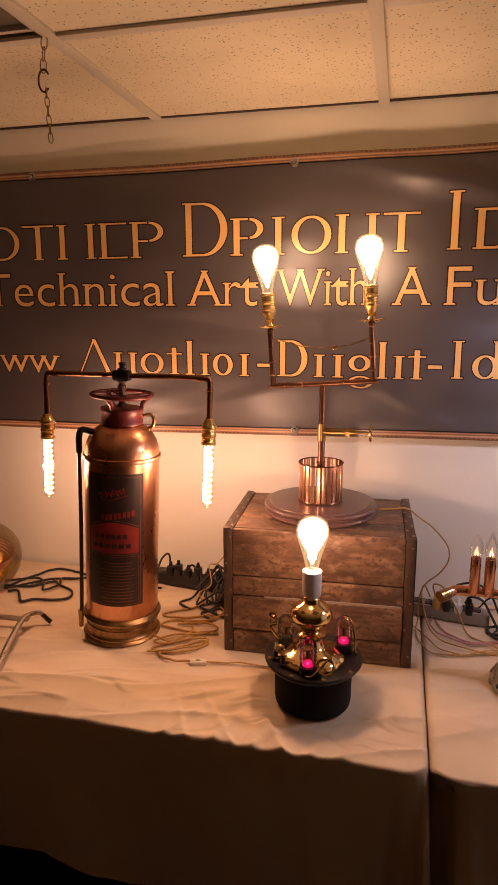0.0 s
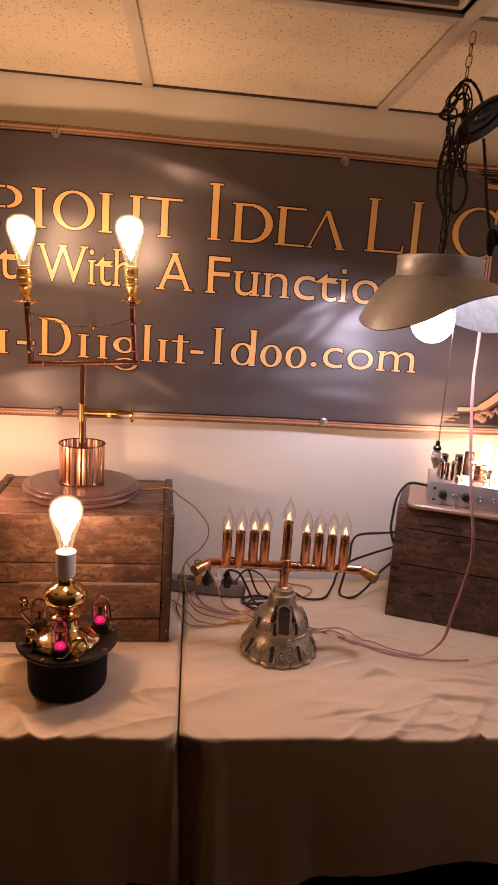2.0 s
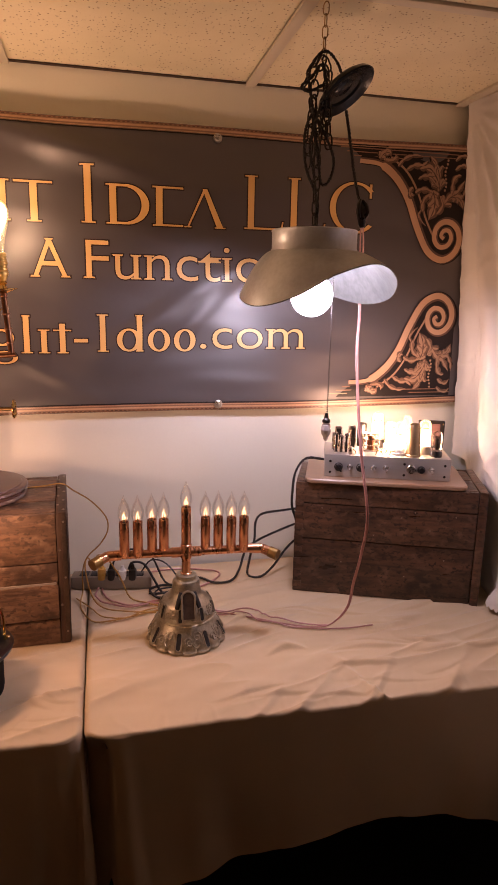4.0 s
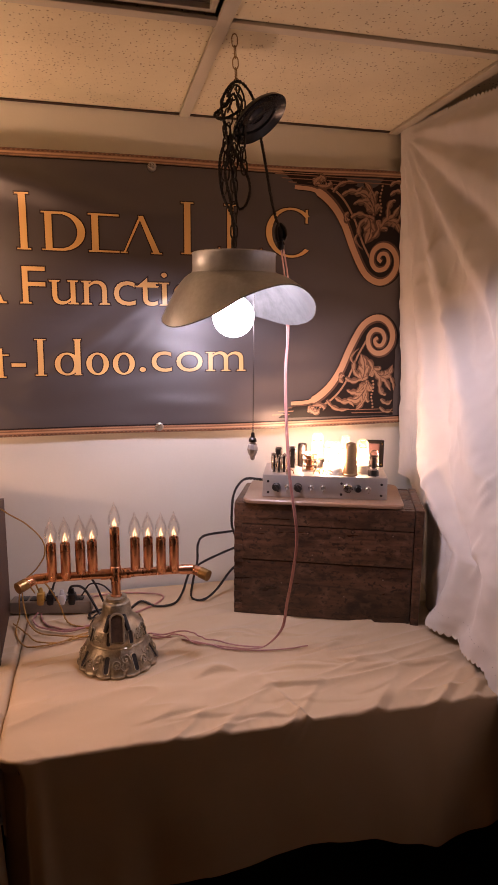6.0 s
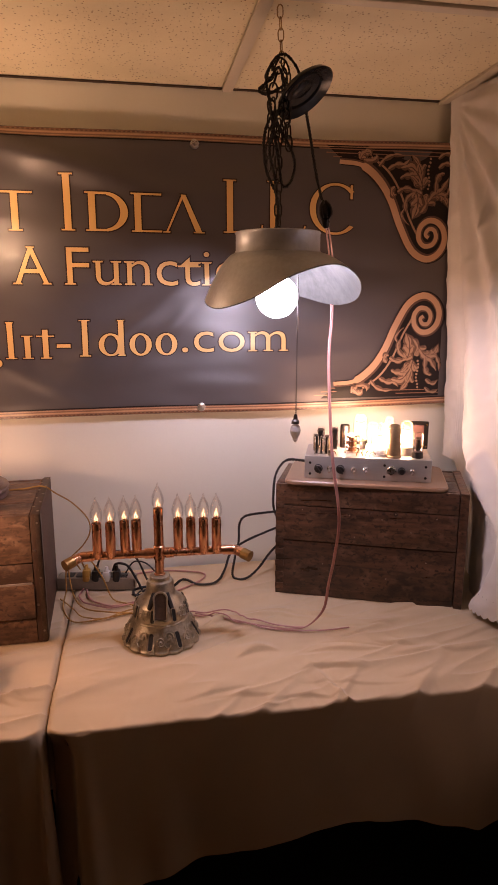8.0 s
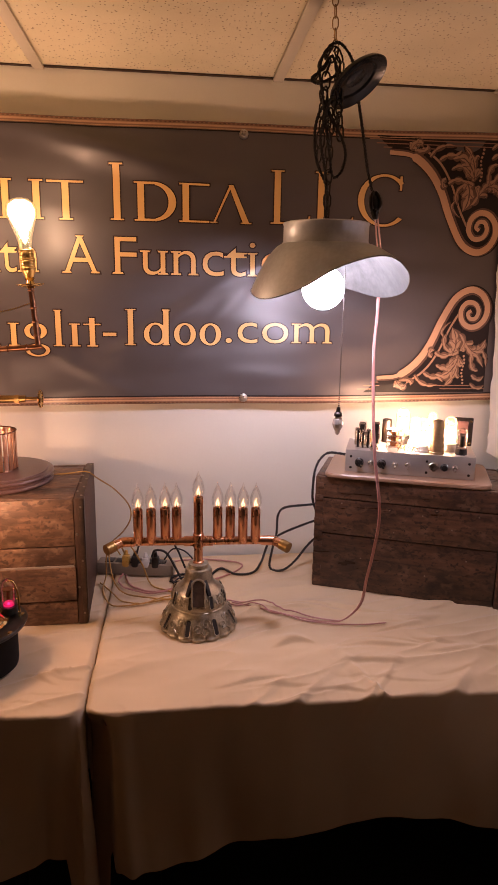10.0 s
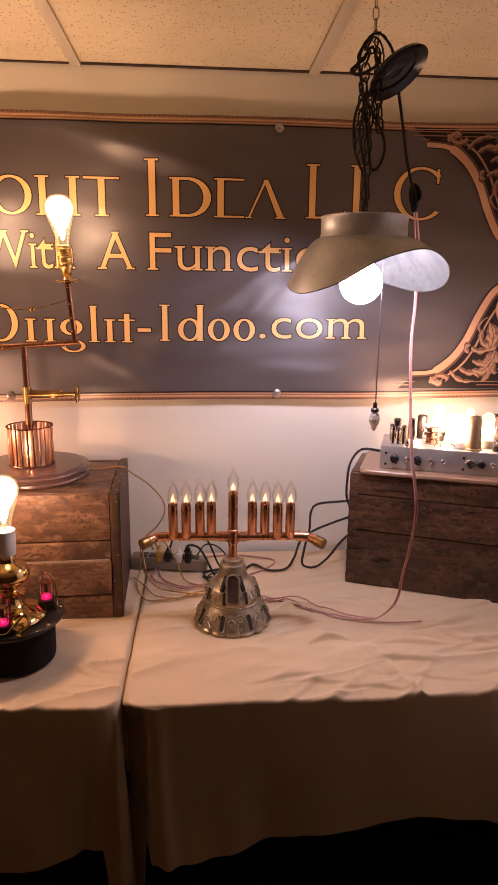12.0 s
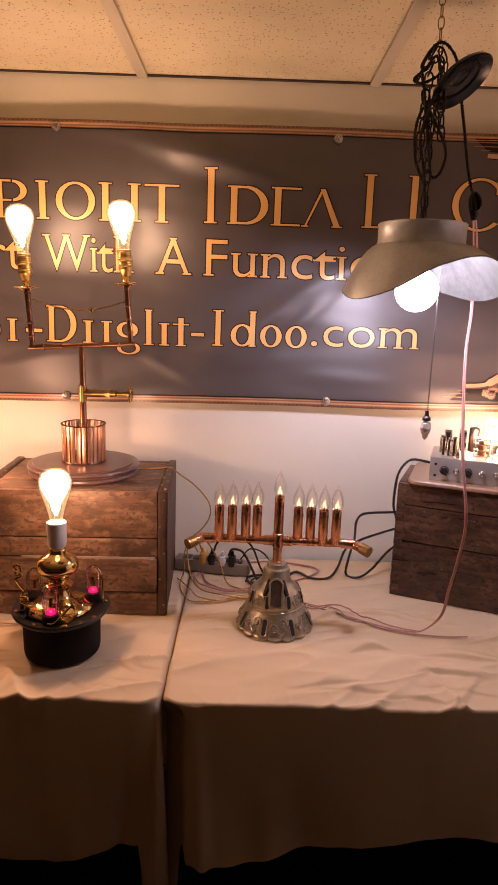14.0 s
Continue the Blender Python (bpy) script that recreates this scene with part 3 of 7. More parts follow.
def plain_mark(kind, x, z, w, h, s, g=0.0):
    """A plain shape of a character's size, made of bars, hoops and wedges."""
    t = 0.30 * s
    if kind == "C":
        return oval(x, z, w * 1.15, h, s, g, 0.75, 2 * math.pi - 0.75) + [rect(x + 0.93 * w - 0.2 * s - g, z + 0.70 * h - g, x + 0.93 * w + 0.2 * s + g, z + h - 0.03 * h + g)]
    if kind == "L":
        return stem(x + s, z, h, s, g) + [rect(x + s, z - g, x + w + g, z + 0.30 * s + g), ((x + w - 0.35 * s - g, z), (x + w + g, z), (x + w + 0.15 * s + g, z + 0.16 * h + g), (x + w - 0.1 * s - g, z + 0.16 * h + g))]
    if kind in "OGoea":
        return oval(x, z, w, h, s, g)
    if kind == "A":
        c = x + 0.5 * w
        return [((x - g, z - g), (x + t + g, z - g), (c + 0.1 * s + g, z + h + g), (c - 0.3 * s - g, z + h + g)),
                ((x + w - s - g, z - g), (x + w + g, z - g), (c + 0.25 * s + g, z + h + g), (c - 0.5 * s - g, z + h + g)),
                rect(x - 0.4 * s - g, z - g, x + 0.7 * s + g, z + 0.2 * s + g), rect(x + w - 1.4 * s - g, z - g, x + w + 0.3 * s + g, z + 0.2 * s + g)]
    if kind in "Hn":
        return stem(x + s, z, h, s, g) + stem(x + w - s, z, h, s, g)
    if kind == "T":
        return stem(x + w / 2, z, h, s, g, 0.0) + [rect(x - g, z + h - 0.3 * s - g, x + w + g, z + h + g)]
    if kind == "E":
        return stem(x + 0.9 * s, z, h, s, g) + [rect(x - g + s, z - g, x + w + g, z + 0.28 * s + g), rect(x + s - g, z + h - 0.28 * s - g, x + w + g, z + h + g)]
    if kind == "R":
        return stem(x + 0.9 * s, z, h, s, g) + oval(x + 0.6 * s, z + 0.44 * h, w - 0.9 * s, 0.56 * h, s, g, -1.5, 1.5) + [rect(x + s - g, z + h - 0.3 * s - g, x + 0.5 * w + g, z + h + g), rect(x + s - g, z + 0.44 * h - g, x + 0.5 * w + g, z + 0.44 * h + 0.3 * s + g)]
    if kind in "BD":
        return stem(x + 0.9 * s, z, h, s, g) + oval(x - 0.1 * w, z, 1.1 * w, h, 1.15 * s, g, -1.45, 1.45) + [rect(x + s - g, z + h - 0.34 * s - g, x + 0.52 * w + g, z + h + g), rect(x + s - g, z - g, x + 0.52 * w + g, z + 0.34 * s + g)]
    if kind in "Iir":
        return stem(x + w / 2, z, h, s, g)
    if kind == "t":
        return stem(x + w / 2, z, 1.25 * h, s, g, 0.0) + [rect(x - g, z + h - 0.26 * s - g, x + w + g, z + h + g)]
    if kind == "h":
        return stem(x + s, z, 1.58 * h, s, g, 0.4) + stem(x + w - s, z, h, s, g)
    if kind == "d":
        return oval(x, z, w - 0.5 * s, h, s, g) + stem(x + w - 0.8 * s, z, 1.58 * h, s, g, 0.4, 0.4)
    if kind == "g":
        return oval(x, z + 0.30 * h, 0.9 * w, 0.70 * h, s, g) + oval(x, z - 0.46 * h, w, 0.56 * h, 0.8 * s, g)
    return [rect(x - g, z + 0.42 * h - g, x + w + g, z + 0.42 * h + 0.42 * s + g)]


def apart(shapes):
    """Shapes sorted into groups that touch one another."""
    groups = []
    for q in shapes:
        box4 = [min(p[0] for p in q), max(p[0] for p in q), min(p[1] for p in q), max(p[1] for p in q)]
        near = [g for g in groups if any(b[0] <= box4[1] and b[1] >= box4[0] and b[2] <= box4[3] and b[3] >= box4[2] for b, _ in g)]
        joined = [(box4, q)] + [e for g in near for e in g]
        groups = [g for g in groups if g not in near] + [joined]
    return [[q for _, q in g] for g in groups]


BREADTH = {"L": .56, "C": .68, "A": .70, "B": .60, "D": .76, "E": .55, "G": .74, "H": .78, "I": .36, "O": .76, "R": .66, "T": .64, "a": .42, "d": .50, "e": .42, "g": .48, "h": .52, "i": .27, "n": .52, "o": .50, "r": .34, "t": .33, "-": .28}


def marks(parent, kinds, x0, x1, z, small, tall, s, first=True):
    """A row of plain shapes that fills x0..x1, with a dark edge; the first one may stand tall."""
    sizes = [BREADTH[k] * (tall / small if first and i == 0 and kinds.isupper() else 1) for i, k in enumerate(kinds)]
    gap = 0.07
    unit = (x1 - x0) / (sum(sizes) + gap * (len(kinds) - 1))
    x = x0
    for i, (k, w) in enumerate(zip(kinds, sizes)):
        h = tall if first and i == 0 and k.isupper() else small
        if k == "L" or k == "C":
            h = tall
        for name, grow, lift, mat in (("printed_shape", 0.0, 0.0034, M_GOLD), ("shape_edge", 0.0030, 0.0020, M_PRINT_EDGE_DARK)):
            for shapes in apart(plain_mark(k, x, z, w * unit, h, s, grow)):
                part(name, sheet(B(), shapes, lift), mat, parent, "" if not grow else "dark printed edge", sharp=60)
        x += (w + gap) * unit


def letters_of(bm):
    """The word's letters, each as a bmesh of its own: pieces that stand over one another belong together."""
    bm.verts.ensure_lookup_table()
    left, groups = set(bm.verts), []
    while left:
        stack, island = [left.pop()], []
        while stack:
            v = stack.pop()
            island.append(v)
            for e in v.link_edges:
                w = e.other_vert(v)
                if w in left:
                    left.remove(w)
                    stack.append(w)
        groups.append([min(v.co.x for v in island), max(v.co.x for v in island), island])
    groups.sort(key=lambda q: q[0] - q[1])
    merged = []
    for lo, hi, island in groups:
        home = next((q for q in merged if q[0] - 0.002 < (lo + hi) / 2 < q[1] + 0.002), None)
        if home:
            home[2] += island
        else:
            merged.append([lo, hi, island])
    out = []
    for lo, hi, island in sorted(merged, key=lambda q: q[0]):
        piece, inside = B(), set(island)
        made = {v: piece.verts.new(v.co) for v in island}
        done = set()
        for f in bm.faces:
            key = frozenset(f.verts)
            if f.verts[0] in inside and key not in done:
                done.add(key)
                piece.faces.new([made[v] for v in f.verts])
        out.append(piece)
    return out


def word(parent, body, x0, x1, z, high):
    """A printed word, with small feet on its stems and a dark edge round it."""
    span = None
    for grow, lift, mat, name in ((0.0, 0.0034, M_GOLD, "printed_letter"), (0.022, 0.0020, M_PRINT_EDGE_DARK, "letter_edge")):
        cu = bpy.data.curves.new("word", "FONT")
        cu.body, cu.size, cu.offset, cu.resolution_u = body, 1.0, -0.006 + grow, 4
        ob = new("word", cu)
        me = bpy.data.meshes.new_from_object(ob.evaluated_get(bpy.context.evaluated_depsgraph_get()))
        bpy.data.objects.remove(ob)
        bm = B()
        bm.from_mesh(me)
        bpy.data.meshes.remove(me)
        span = span or (min(v.co.x for v in bm.verts), max(v.co.x for v in bm.verts))
        lo, hi = span
        feet = []
        for e in bm.edges:
            a, b = e.verts[0].co, e.verts[1].co
            if e.is_boundary and abs(a.y - b.y) < 0.004 and 0.05 < abs(a.x - b.x) < 0.20:
                side = e.link_faces[0].calc_center_median().y - a.y
                feet.append((min(a.x, b.x), max(a.x, b.x), a.y, 1 if side > 0 else -1))
        for a, b, y, way in feet:
            tall = 0.03 + 2 * grow
            vs = [bm.verts.new(p) for p in ((a - 0.05, y, 0), (b + 0.05, y, 0), (b + 0.035, y + way * tall, 0), (a - 0.035, y + way * tall, 0))]
            bm.faces.new(vs)
        for _ in range(3):
            bmesh.ops.triangulate(bm, faces=bm.faces)
            bmesh.ops.subdivide_edges(bm, edges=[e for e in bm.edges if e.calc_length() > 0.10], cuts=1)
        k = high / 0.70
        for v in bm.verts:
            x, h = x0 + (v.co.x - lo) / (hi - lo) * (x1 - x0), z + v.co.y * k
            v.co = (x, sag(x, h) - lift, h)
        for piece in letters_of(bm):
            part(name, piece, mat, parent, "" if not grow else "dark printed edge", sharp=60)
        bm.free()


def lobed(points, width, lobes, grow=0.0, shift=0.0):
    """An acanthus leaf along a spine: broad, with lobes down both sides and a curled tip."""
    pts = [(x - 0.45 * shift, z + shift) for x, z in points]

    def breadth(t):
        swell = math.sin(math.pi * min(1.0, 0.10 + 0.90 * t)) ** 0.7
        return max(0.0006, width * swell * (0.42 + 0.58 * abs(math.sin(math.pi * lobes * t + 0.5)) ** 0.8) + grow)
    return ribbon(pts, breadth, 7)


def ornament(parent, flip):
    mid = 1.606
    turn = (lambda s: [tuple((x, 2 * mid - z) for x, z in q) for q in s]) if flip else (lambda s: s)
    band = [(1.160, 1.916), (1.224, 1.909), (1.275, 1.873), (1.313, 1.820), (1.345, 1.749), (1.384, 1.684), (1.428, 1.660), (1.464, 1.672),
            (1.484, 1.705), (1.480, 1.740), (1.458, 1.763), (1.430, 1.766), (1.408, 1.748), (1.404, 1.718), (1.421, 1.697), (1.446, 1.700), (1.458, 1.720), (1.450, 1.741), (1.433, 1.742), (1.425, 1.728), (1.435, 1.719)]
    # dark ground behind the leaves, between the band and the corner
    edge = [(1.12, 1.957), (1.16, 1.925)] + band[1:8] + [(1.495, 1.70), (1.495, 1.957)]
    cx, cz = 1.44, 1.85
    ground = [((cx, cz), edge[i], edge[(i + 1) % len(edge)]) for i in range(len(edge))]
    part("corner_ground", sheet(B(), turn(ground), 0.0030), M_PRINT_DARK, parent, sharp=60)

    def body(t):
        return (0.031 - 0.017 * t) if t > 0.05 else 0.016
    part("scroll_shade", sheet(B(), turn(ribbon([(x + 0.003, z + 0.002) for x, z in band], lambda t: body(t) + 0.008, 8)), 0.0042), M_PRINT_DARK, parent, "dark printed edge of the scroll", sharp=60)
    part("scroll", sheet(B(), turn(ribbon(band, body, 8)), 0.0050), M_PRINT_COPPER, parent, "copper printed scroll band", sharp=60)
    inner = [(x - 0.002, z - 0.002) for x, z in band]
    part("scroll_highlight", sheet(B(), turn(ribbon(inner, lambda t: 0.70 * body(t), 8)), 0.0058), M_PRINT_TAN, parent, "tan printed highlight on the scroll", sharp=60)
    outer = [(x + 0.026, z + 0.020) for x, z in band[1:6]]
    part("inner_rail", sheet(B(), turn(ribbon(outer, lambda t: 0.006, 8)), 0.0048), M_PRINT_LEAF, parent, sharp=60)
    # acanthus sprays: spine, breadth, lobes
    leaves = (
        (((1.215, 1.922), (1.228, 1.938), (1.242, 1.940), (1.250, 1.930)), 0.017, 2.0), (((1.228, 1.920), (1.250, 1.918), (1.264, 1.926), (1.262, 1.936)), 0.013, 2.0),
        (((1.272, 1.905), (1.290, 1.925), (1.318, 1.936), (1.345, 1.934)), 0.010, 3.0), (((1.300, 1.898), (1.322, 1.910), (1.348, 1.912), (1.362, 1.925)), 0.013, 3.0),
        (((1.406, 1.850), (1.392, 1.882), (1.368, 1.906), (1.338, 1.902)), 0.027, 3.5), (((1.402, 1.846), (1.400, 1.885), (1.386, 1.918), (1.366, 1.938)), 0.018, 3.0),
        (((1.392, 1.862), (1.370, 1.880), (1.350, 1.882), (1.336, 1.874)), 0.014, 2.5),
        (((1.330, 1.838), (1.350, 1.848), (1.376, 1.844), (1.398, 1.826)), 0.014, 3.0), (((1.384, 1.846), (1.392, 1.822), (1.390, 1.794), (1.378, 1.766)), 0.034, 3.0),
        (((1.376, 1.836), (1.360, 1.820), (1.356, 1.800), (1.362, 1.782)), 0.013, 2.0), (((1.410, 1.832), (1.420, 1.812), (1.412, 1.792), (1.400, 1.782)), 0.013, 2.0),
        (((1.418, 1.806), (1.440, 1.832), (1.462, 1.846), (1.484, 1.880)), 0.020, 4.0), (((1.440, 1.832), (1.462, 1.834), (1.478, 1.822), (1.486, 1.800)), 0.019, 3.0),
        (((1.448, 1.842), (1.446, 1.868), (1.456, 1.888), (1.470, 1.892)), 0.014, 2.5), (((1.450, 1.905), (1.464, 1.916), (1.478, 1.918), (1.490, 1.908)), 0.011, 2.0),
        (((1.448, 1.930), (1.462, 1.942), (1.480, 1.944), (1.492, 1.936)), 0.009, 2.0), (((1.470, 1.820), (1.484, 1.842), (1.492, 1.860), (1.493, 1.880)), 0.010, 3.0),
        (((1.322, 1.852), (1.314, 1.842), (1.318, 1.830), (1.328, 1.832)), 0.014, 2.0), (((1.352, 1.792), (1.346, 1.778), (1.356, 1.762), (1.372, 1.750)), 0.007, 1.0),
    )
    dark, mids, lights, glints = [], [], [], []
    for spine, wide, lobes in leaves:
        sprigs = [(spine, wide, lobes)]
        if wide > 0.0165:           # side leaflets that curl forwards from the spine
            for (ax, az), (bx, bz) in zip(spine[:2], spine[1:3]):
                dx, dz = (bx - ax) * 0.55, (bz - az) * 0.55
                for sgn in (-1, 1):
                    nx, nz = -sgn * dz, sgn * dx
                    q = ((ax + 0.3 * dx, az + 0.3 * dz), (ax + 0.8 * dx + 0.5 * nx, az + 0.8 * dz + 0.5 * nz), (ax + 1.1 * dx + 0.9 * nx, az + 1.1 * dz + 0.9 * nz), (ax + 0.8 * dx + 1.15 * nx, az + 0.8 * dz + 1.15 * nz))
                    if all(1.2 < x < 1.490 and z < 1.950 for x, z in q):
                        sprigs.append((q, 0.50 * wide, 1.0))
        for q, w, n in sprigs:
            dark += lobed(q, 1.25 * w, n, 0.006, -0.002)
            mids += lobed(q, 1.45 * w, n, 0.0012)
            lights += lobed(q, 0.78 * w, n, 0.0, 0.0018)
            glints += lobed(q, 0.14 * w, n, 0.0, -0.0012)
    for i in range(9):
        lights += hoop(1.421 + 0.003 * math.sin(i), 1.850 + 0.010 * i, 0.0036, 0.0036, 0.0034, 0.0034, 8)
    part("leaf_shade", sheet(B(), turn(dark), 0.0040), M_PRINT_DARK, parent, sharp=60)["kind"] = "stuff"
    part("acanthus_leaves", sheet(B(), turn(mids), 0.0064), M_PRINT_MID, parent, "copper printed acanthus leaves", sharp=60)["kind"] = "stuff"
    part("leaf_highlight", sheet(B(), turn(lights), 0.0072), M_PRINT_LEAF, parent, sharp=60)["kind"] = "stuff"
    part("leaf_vein", sheet(B(), turn(glints), 0.0080), M_PRINT_COPPER, parent, sharp=60)["kind"] = "stuff"
    for i in range(4):
        line = rect(1.10 + 0.02 * i, 1.946 - 0.010 * i, 1.495 - (0.10 * i if i > 1 else 0), 1.9485 - 0.010 * i)
        part("moulding_line", sheet(B(), turn([line]), 0.0036), M_PRINT_EDGE, parent, "thin copper printed moulding line", sharp=60)


def banner():
    b = thing("banner", "wide dark vinyl banner with gold lettering and copper scroll corners", "banner")
    bm = B()
    nx, nz = 270, 74
    grid = []
    for i in range(nx + 1):
        x = -1.46 + 2.995 * i / nx
        lo, hi = banner_low(x), banner_high(x)
        grid.append([bm.verts.new((x, sag(x, lo + (hi - lo) * k / nz), lo + (hi - lo) * k / nz)) for k in range(nz + 1)])
    for i in range(nx):
        for k in range(nz):
            bm.faces.new((grid[i][k], grid[i + 1][k], grid[i + 1][k + 1], grid[i][k + 1]))
    ob = part("vinyl_sheet", bm, M_VINYL, b, sharp=80)
    so = ob.modifiers.new("thick", "SOLIDIFY")
    so.thickness, so.offset = 0.0012, -1
    for edge, way in ((banner_high, -1), (banner_low, 1)):
        bm, dash = B(), B()
        n = 120
        for i in range(n):
            x0, x1 = -1.46 + 2.99 * i / n, -1.46 + 2.99 * (i + 1) / n
            sheet(bm, [((x0, edge(x0) + way * 0.001), (x1, edge(x1) + way * 0.001), (x1, edge(x1) + way * 0.020), (x0, edge(x0) + way * 0.020))], 0.0022)
        part("copper_border", bm, M_PRINT_EDGE, b, "copper printed border strip", sharp=80)
        for o0, o1, mat in ((0.0080, 0.0125, M_PRINT_TAN), (0.0165, 0.0182, M_PRINT_TAN), (0.0205, 0.0235, M_PRINT_DARK)):
            bm = B()
            for i in range(n):
                x0, x1 = -1.46 + 2.99 * i / n, -1.46 + 2.99 * (i + 1) / n
                sheet(bm, [((x0, edge(x0) + way * o0), (x1, edge(x1) + way * o0), (x1, edge(x1) + way * o1), (x0, edge(x0) + way * o1))], 0.0030)
            part("border_line", bm, mat, b, sharp=80)
        for i in range(250):
            x = -1.455 + 2.98 * i / 250
            sheet(dash, [rect(x, edge(x) + way * 0.0030, x + 0.007, edge(x) + way * 0.0056)], 0.0036)
        part("border_rivets", dash, M_PRINT_COPPER, b, "row of dark dashes", sharp=80)["kind"] = "stuff"
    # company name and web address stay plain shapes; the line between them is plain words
    marks(b, "OTHER", -0.945, -0.360, 1.713, 0.098, 0.142, 0.0165, False)
    marks(b, "BRIGHT", -0.306, 0.336, 1.714, 0.098, 0.142, 0.0175)
    marks(b, "IDEA", 0.385, 0.776, 1.717, 0.098, 0.140, 0.0175)
    marks(b, "LLC", 0.834, 1.205, 1.720, 0.138, 0.138, 0.0175)
    for body, x0, x1 in (("Technical", -0.955, -0.344), ("Art", -0.293, -0.095), ("With", -0.035, 0.207), ("A", 0.279, 0.365), ("Function", 0.412, 0.965)):
        word(b, body, x0, x1, 1.578, 0.100)
    word(b, "www", -1.02, -0.717, 1.378, 0.083)
    marks(b, "Another", -0.644, -0.108, 1.381, 0.062, 0.100, 0.0140)
    marks(b, "-", -0.094, -0.048, 1.382, 0.062, 0.1, 0.022)
    marks(b, "Bright", -0.034, 0.368, 1.383, 0.062, 0.100, 0.0145)
    marks(b, "-", 0.374, 0.410, 1.386, 0.062, 0.1, 0.022)
    marks(b, "Idea", 0.423, 0.700, 1.388, 0.062, 0.098, 0.0145)
    word(b, ".com", 0.713, 1.011, 1.396, 0.088)
    ornament(b, False)
    ornament(b, True)
    bm = lathe(B(), [(0.0045, 0.0), (0.0045, 0.003), (0.008, 0.0042), (0.0115, 0.003), (0.0125, 0.0), (0.0125, -0.001)], 20, Matrix.Rotation(radians(90), 4, "X"))
    first = None
    for x, z in ((-0.768, 1.947), (0.008, 1.947), (0.757, 1.943), (-0.75, 1.222), (0.017, 1.231), (0.765, 1.239)):
        m = pose(x, sag(x, z) - 0.0045, z)
        first = again(first, m) if first else part("grommet", bm, M_STEEL, b, "bright metal eyelet", m)
    bm = lathe(B(), [(0, 0.014), (0.003, 0.013), (0.0045, 0.0095), (0.003, 0.006), (0.003, -0.03)], 10, Matrix.Rotation(radians(90), 4, "X"))
    first = None
    for x, z in ((-0.768, 1.947), (0.008, 1.947), (0.757, 1.943), (-0.75, 1.222), (0.017, 1.231), (0.765, 1.239)):
        m = pose(x, sag(x, z) - 0.0045, z)
        first = again(first, m) if first else part("screw", bm, M_STEEL, b, "", m)


banner()


# ---- tables and cloths ----
def table(x0, x1):
    cx = (x0 + x1) / 2
    t = thing("folding_table", "folding table hidden under a cream cloth", "table", pose(cx, 1.155, 0), "tables along the wall")
    w = x1 - x0
    part("tabletop", box(B(), (w - 0.07, 0.725, 0.03), (0, 0, TABLE - 0.024), 0.004), M_TABLE, t)
    leg = part("leg", tube(B(), [(0, 0, 0), (0, 0, TABLE - 0.036)], 0.014, 10), M_STEEL_DK, t, "", pose(-w / 2 + 0.15, -0.3, 0))
    for sx, sy in ((1, -1), (-1, 1), (1, 1)):
        again(leg, pose(sx * (w / 2 - 0.15), sy * 0.3, 0))


def fbm(x, y, s, seed):
    return noise.fractal(Vector((x * s, y * s, seed)), 1.0, 2.0, 3)


# puckers where the cloth turns over the table's edge: place, height, half width, slant
PUCKERS = ((-0.124, 0.007, 0.016, 0.6), (-0.079, 0.005, 0.014, -0.5), (-0.022, 0.009, 0.017, 0.4), (0.017, 0.006, 0.013, -0.7), (0.056, 0.008, 0.017, 0.3), (0.117, 0.013, 0.021, -0.6), (0.169, 0.007, 0.016, 0.5), (0.228, 0.005, 0.018, 0.7),
           (0.719, 0.006, 0.016, 0.9), (0.802, 0.010, 0.022, 1.0), (0.955, 0.010, 0.016, 0.8), (0.984, 0.015, 0.016, -0.3), (1.130, 0.013, 0.028, 0.9), (1.277, 0.013, 0.026, 1.1), (1.365, 0.008, 0.020, 0.6))


def rim_crease(x, y, seed):
    """Small sharp puckers where the cloth turns over the table's edge."""
    q = 1 - abs(noise.noise(Vector((x * 22 - y * 4, y * 5, seed + 17))))
    z = 0.0016 * q ** 6 - 0.0005
    for cx, high, half, slant in PUCKERS:
        d = (x - cx - slant * (y - 0.775)) / half
        if -1.6 < d < 1:
            z += high * (1 - d if d > 0 else 1 + d / 1.6) ** 1.3
    return z


def rest(x, y):
    """Less than 1 where a weight on the cloth presses it flat."""
    k = 1.0
    for cx, cy, r in ((0.150, 0.955, 0.085), (0.6225, 1.107, 0.095), (-0.378, 1.150, 0.10)):
        d = math.hypot(x - cx, y - cy) - r
        k *= max(0.08, min(1.0, d / 0.05))
    return k


chance = random.Random(8)
CREASES = [(chance.uniform(0.72, 1.50), chance.uniform(0.80, 1.17), radians(chance.uniform(-14, 24)), chance.uniform(0.05, 0.15), chance.uniform(0.006, 0.015)) for _ in range(26)]
CREASES += [(chance.uniform(-0.75, 0.36), chance.uniform(0.80, 0.93), radians(chance.uniform(-20, 35)), chance.uniform(0.03, 0.10), chance.uniform(0.003, 0.009)) for _ in range(38)]


def sharp_creases(x, y):
    """Long slanting creases with a steep side towards the room."""
    z = 0.0
    for cx, cy, a, half, high in CREASES:
        u = ((x - cx) * math.cos(a) + (y - cy) * math.sin(a)) / half
        if abs(u) < 1:
            w = (y - cy) * math.cos(a) - (x - cx) * math.sin(a) - 0.010 * math.sin(2.4 * u + cx * 9)
            if abs(w) < 0.06:
                z = max(z, high * (1 - u * u) ** 1.5 * math.exp(-(w / (0.0045 if w < 0 else 0.030)) ** 2))
    return z


